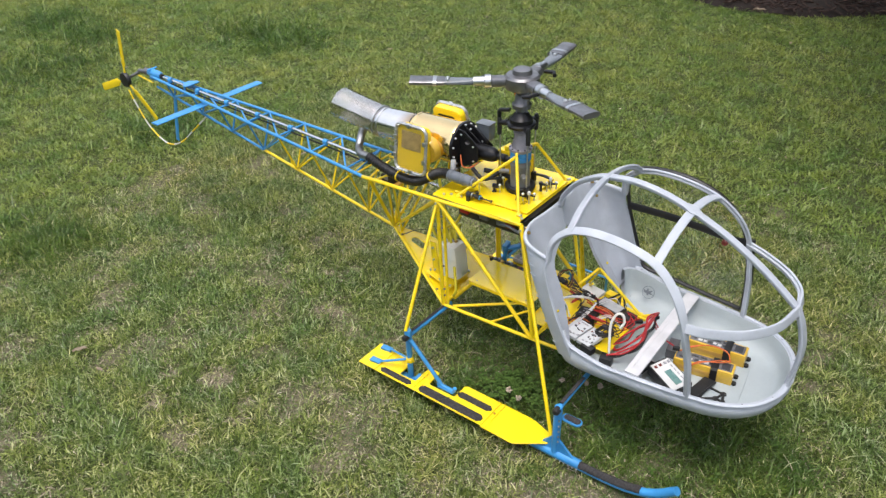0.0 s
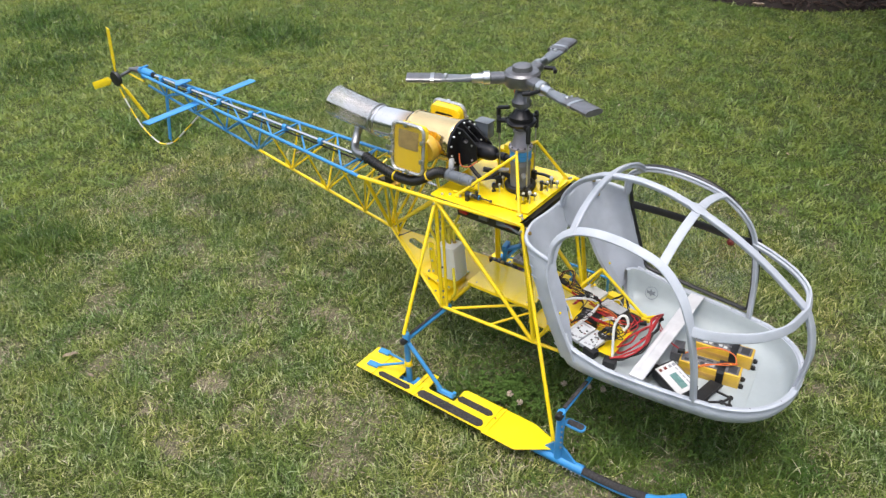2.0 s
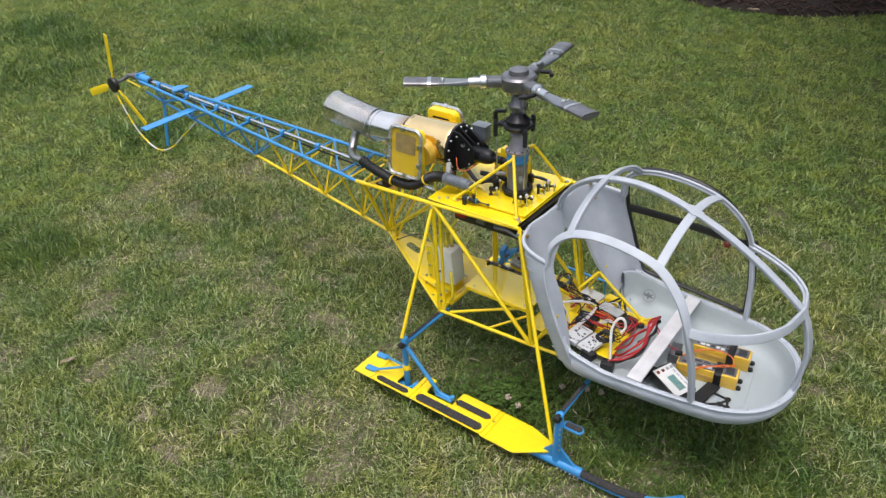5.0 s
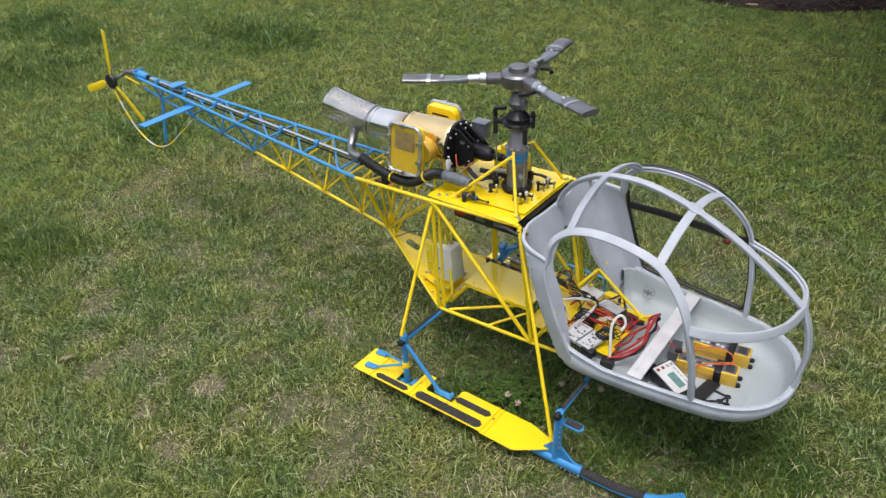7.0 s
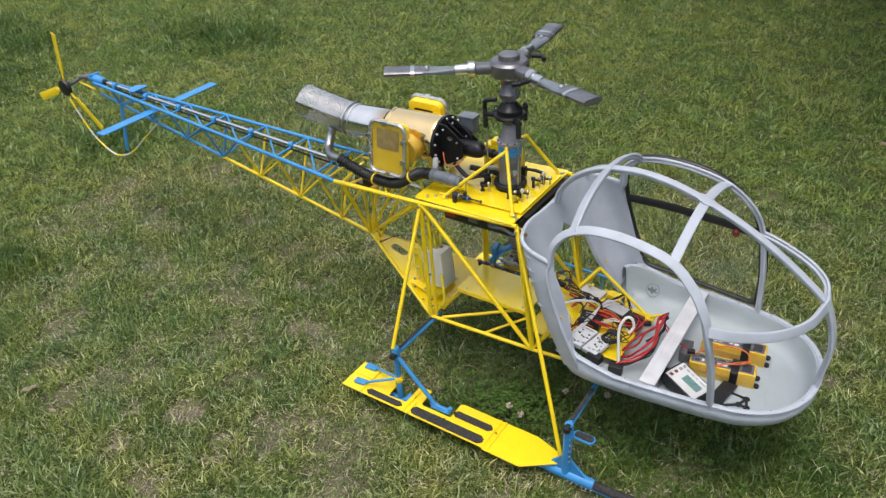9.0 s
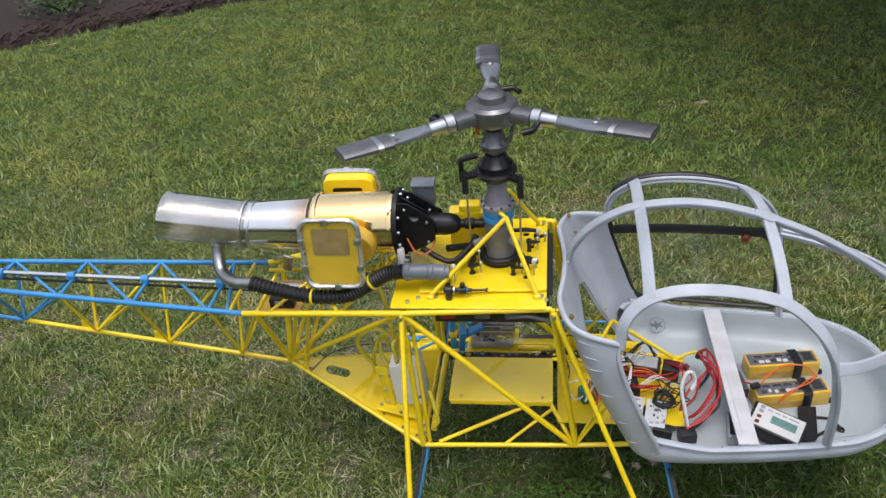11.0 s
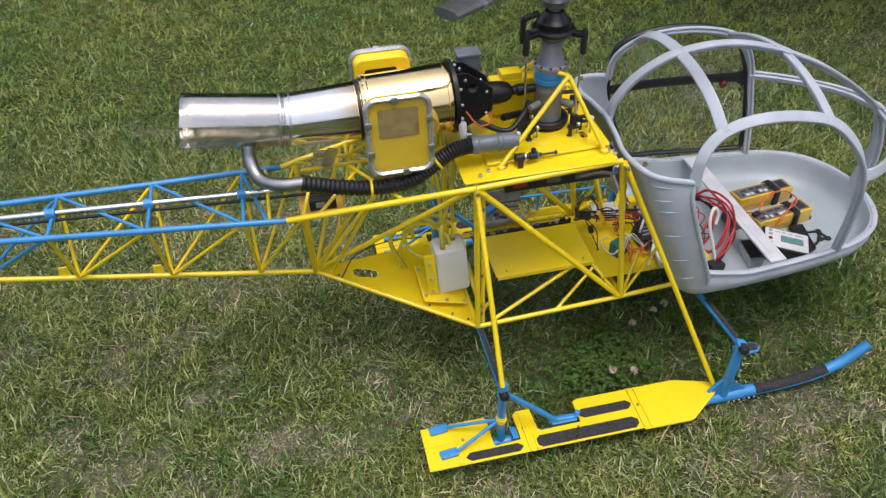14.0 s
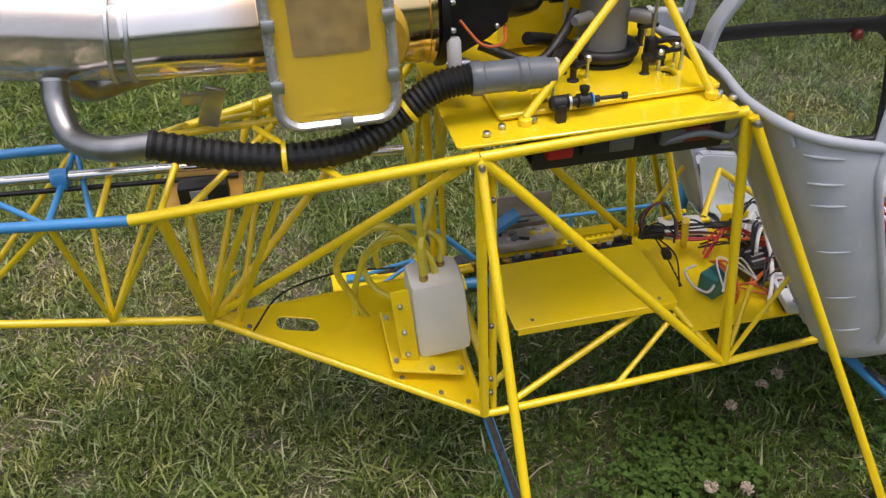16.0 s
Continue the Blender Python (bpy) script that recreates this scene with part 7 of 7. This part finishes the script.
# mulch bed beyond the lawn, with low plants
bm = bmesh.new()
px = [-12 + 0.25 * i for i in range(80)]
rows = []
for off, z in ((0.0, 0.0), (0.04, 0.022), (0.22, 0.035), (0.50, 0.045), (1.2, 0.06), (3.0, 0.08)):
    rows.append([bm.verts.new((x, bed_edge(x) + off, z + 0.012 * math.sin(x * 9 + off * 20))) for x in px])
for r0, r1 in zip(rows, rows[1:]):
    for i in range(len(px) - 1):
        bm.faces.new((r0[i], r0[i + 1], r1[i + 1], r1[i]))
tagged(new("flower_bed", finish(bm, "flower_bed", MULCH, 180)), "dark brown mulch bed along the lawn edge", "flower bed", kind="structure")
verts, faces = [], []
for i in range(2600):
    x = rng.uniform(-7.5, 2.6)
    y = bed_edge(x) + abs(rng.gauss(0.15, 0.30)) + 0.01
    a, l, w, z = rng.uniform(0, math.pi), rng.uniform(0.01, 0.035), rng.uniform(0.004, 0.009), 0.03 + rng.uniform(0, 0.02)
    c, s = math.cos(a), math.sin(a)
    k = len(verts)
    for dz in (0.0, 0.006):
        for t, b in ((-1, -1), (1, -1), (1, 1), (-1, 1)):
            verts.append((x + c * l * t - s * w * b, y + s * l * t + c * w * b, z + dz + t * 0.004))
    faces += [(k + 4, k + 5, k + 6, k + 7), (k, k + 1, k + 5, k + 4), (k + 1, k + 2, k + 6, k + 5), (k + 2, k + 3, k + 7, k + 6), (k + 3, k, k + 4, k + 7)]
me = bpy.data.meshes.new("mulch_chips")
me.from_pydata(verts, [], faces)
me.materials.append(material("mulch_chip", (0.045, 0.022, 0.014), 0.9, vary=0.4, scale=25, color2=(0.016, 0.008, 0.006)))
tagged(new("mulch_chips", me), "reddish brown bark mulch chips", "mulch", kind="stuff")


def bush(x, y, r, h, count, colour):
    """A low bedding plant: short stems with many small leaves."""
    f = thing("garden_plant", "low leafy green plant growing in the bed", "plant", (x, y, 0.0), "bed plants")
    bm = bmesh.new()
    for i in range(count // 24):
        a = rng.uniform(0, 6.28)
        sweep(bm, [(0.02 * math.cos(a), 0.02 * math.sin(a), 0.03), (r * 0.7 * math.cos(a), r * 0.7 * math.sin(a), h * 0.7)], 0.004, n=5)
    part("stems", bm, CLOVER, f)
    vs, fs = [], []
    for i in range(count):
        a, q = rng.uniform(0, 6.28), r * math.sqrt(rng.random())
        c = Vector((q * math.cos(a), q * math.sin(a), 0.04 + h * (1 - (q / r) ** 2 * 0.6) * rng.random() ** 0.5))
        d = Vector((math.cos(a) + rng.gauss(0, 0.5), math.sin(a) + rng.gauss(0, 0.5), rng.uniform(-0.3, 0.9))).normalized()
        s = d.cross(Vector((rng.gauss(0, 0.3), rng.gauss(0, 0.3), 1))).normalized()
        l = rng.uniform(0.02, 0.045)
        k = len(vs)
        vs += [c, c + d * l * 0.5 + s * l * 0.3, c + d * l, c + d * l * 0.5 - s * l * 0.3]
        fs.append((k, k + 1, k + 2, k + 3))
    me = bpy.data.meshes.new("leaves")
    me.from_pydata(vs, [], fs)
    me.materials.append(colour)
    o = new("leaves", me)
    o.parent = f


LEAFY = material("bed_leaf", (0.060, 0.130, 0.030), 0.55, vary=0.35, scale=9)
REDLEAF = material("bed_leaf_red", (0.10, 0.045, 0.035), 0.6, vary=0.35, scale=9)
for x, dy, r, h, c, mt in ((-6.2, 0.9, 0.35, 0.3, 700, LEAFY), (-5.4, 0.75, 0.3, 0.25, 600, LEAFY), (-4.9, 0.62, 0.25, 0.2, 500, LEAFY), (-4.2, 0.7, 0.3, 0.25, 600, LEAFY), (-3.5, 0.75, 0.3, 0.22, 500, LEAFY),
                           (-0.9, 0.35, 0.2, 0.12, 260, LEAFY), (-0.55, 0.5, 0.22, 0.14, 300, REDLEAF), (-0.1, 0.4, 0.2, 0.12, 260, REDLEAF), (0.3, 0.35, 0.2, 0.14, 300, LEAFY), (0.8, 0.4, 0.25, 0.2, 400, REDLEAF)):
    bush(x, bed_edge(x) + dy, r, h, c, mt)


# unseen trees, added only to shade the far right end of the lawn
BARK = material("tree_bark", (0.12, 0.09, 0.065), 0.9, vary=0.3, scale=20, bump=0.9, bump_scale=40)
CROWN = material("tree_leaf", (0.050, 0.105, 0.028), 0.55, vary=0.35, scale=3)


def tree(x, y, h, r, count, reach=(0.0, 0.0)):
    f = thing("shade_tree", "unseen leafy broad-crowned tree added to shade the lawn", "tree", (x, y, 0), "garden trees")
    bm = sweep(bmesh.new(), spline([(0, 0, -0.1), (0.05, 0.02, h * 0.3), (0.02, -0.05, h * 0.62), (0.0, 0.0, h * 0.9)], 4), [0.17 - 0.012 * i for i in range(13)], n=12)
    blobs = []
    for i in range(16):
        a, z = rng.uniform(0, 6.28), h * rng.uniform(0.35, 0.95)
        q = r * (1.05 - abs(z / h - 0.6)) * rng.uniform(0.5, 1.0)
        e = Vector((q * math.cos(a) + reach[0], q * math.sin(a) + reach[1], z + 0.3))
        sweep(bm, spline([(0, 0, z * 0.72), e * 0.5 + Vector((0, 0, z * 0.36)), e], 3), [0.05, 0.045, 0.04, 0.035, 0.028, 0.022, 0.015], n=6)
        blobs.append((e, r * rng.uniform(0.28, 0.45)))
    part("trunk", bm, BARK, f)
    vs, fs = [], []
    for i in range(count):
        e, br = blobs[i % len(blobs)]
        d = Vector((rng.gauss(0, 1), rng.gauss(0, 1), rng.gauss(0, 0.7)))
        c = e + d * br * 0.55
        u = Vector((rng.gauss(0, 1), rng.gauss(0, 1), rng.gauss(0, 0.5))).normalized()
        w = u.cross(Vector((rng.gauss(0, 1), rng.gauss(0, 1), 1))).normalized()
        l = rng.uniform(0.06, 0.13)
        k = len(vs)
        vs += [c - u * l, c + w * l * 0.5, c + u * l, c - w * l * 0.5]
        fs.append((k, k + 1, k + 2, k + 3))
    me = bpy.data.meshes.new("crown")
    me.from_pydata(vs, [], fs)
    me.materials.append(CROWN)
    o = new("crown", me)
    o.parent = f


# added out of view; crowns placed by the shade they throw
tree(1.6, 6.6, 4.2, 2.9, 20000)
tree(4.2, 2.6, 4.4, 2.0, 15000, (-1.6, 0.3))

# tall planting that closes the garden all round, far outside the lawn
bm = bmesh.new()
rows = []
for k in range(121):
    a = 2 * math.pi * k / 120
    r = 15.0 + 1.4 * math.sin(a * 7) + 0.8 * math.sin(a * 17 + 1)
    top_z = 3.0 + 0.7 * math.sin(a * 5 + 0.6) + 0.6 * math.sin(a * 23) + 0.4 * math.sin(a * 41)
    rows.append([bm.verts.new(((r + d) * math.cos(a), (r + d) * math.sin(a), z)) for d, z in ((-0.2, -0.05), (-0.5, top_z * 0.35), (-0.1, top_z * 0.75), (0.6, top_z), (2.0, top_z * 0.8), (2.4, -0.05))])
for r0, r1 in zip(rows, rows[1:]):
    for i in range(5):
        bm.faces.new((r0[i], r1[i], r1[i + 1], r0[i + 1]))
HEDGE = material("hedge_foliage", (0.060, 0.105, 0.030), 0.8, vary=0.4, scale=2.5, bump=1.0, bump_scale=6, color2=(0.018, 0.030, 0.010))
tagged(new("backdrop", finish(bm, "backdrop", HEDGE, 60)), "dark green hedge and trees closing the garden", "hedge", kind="structure")
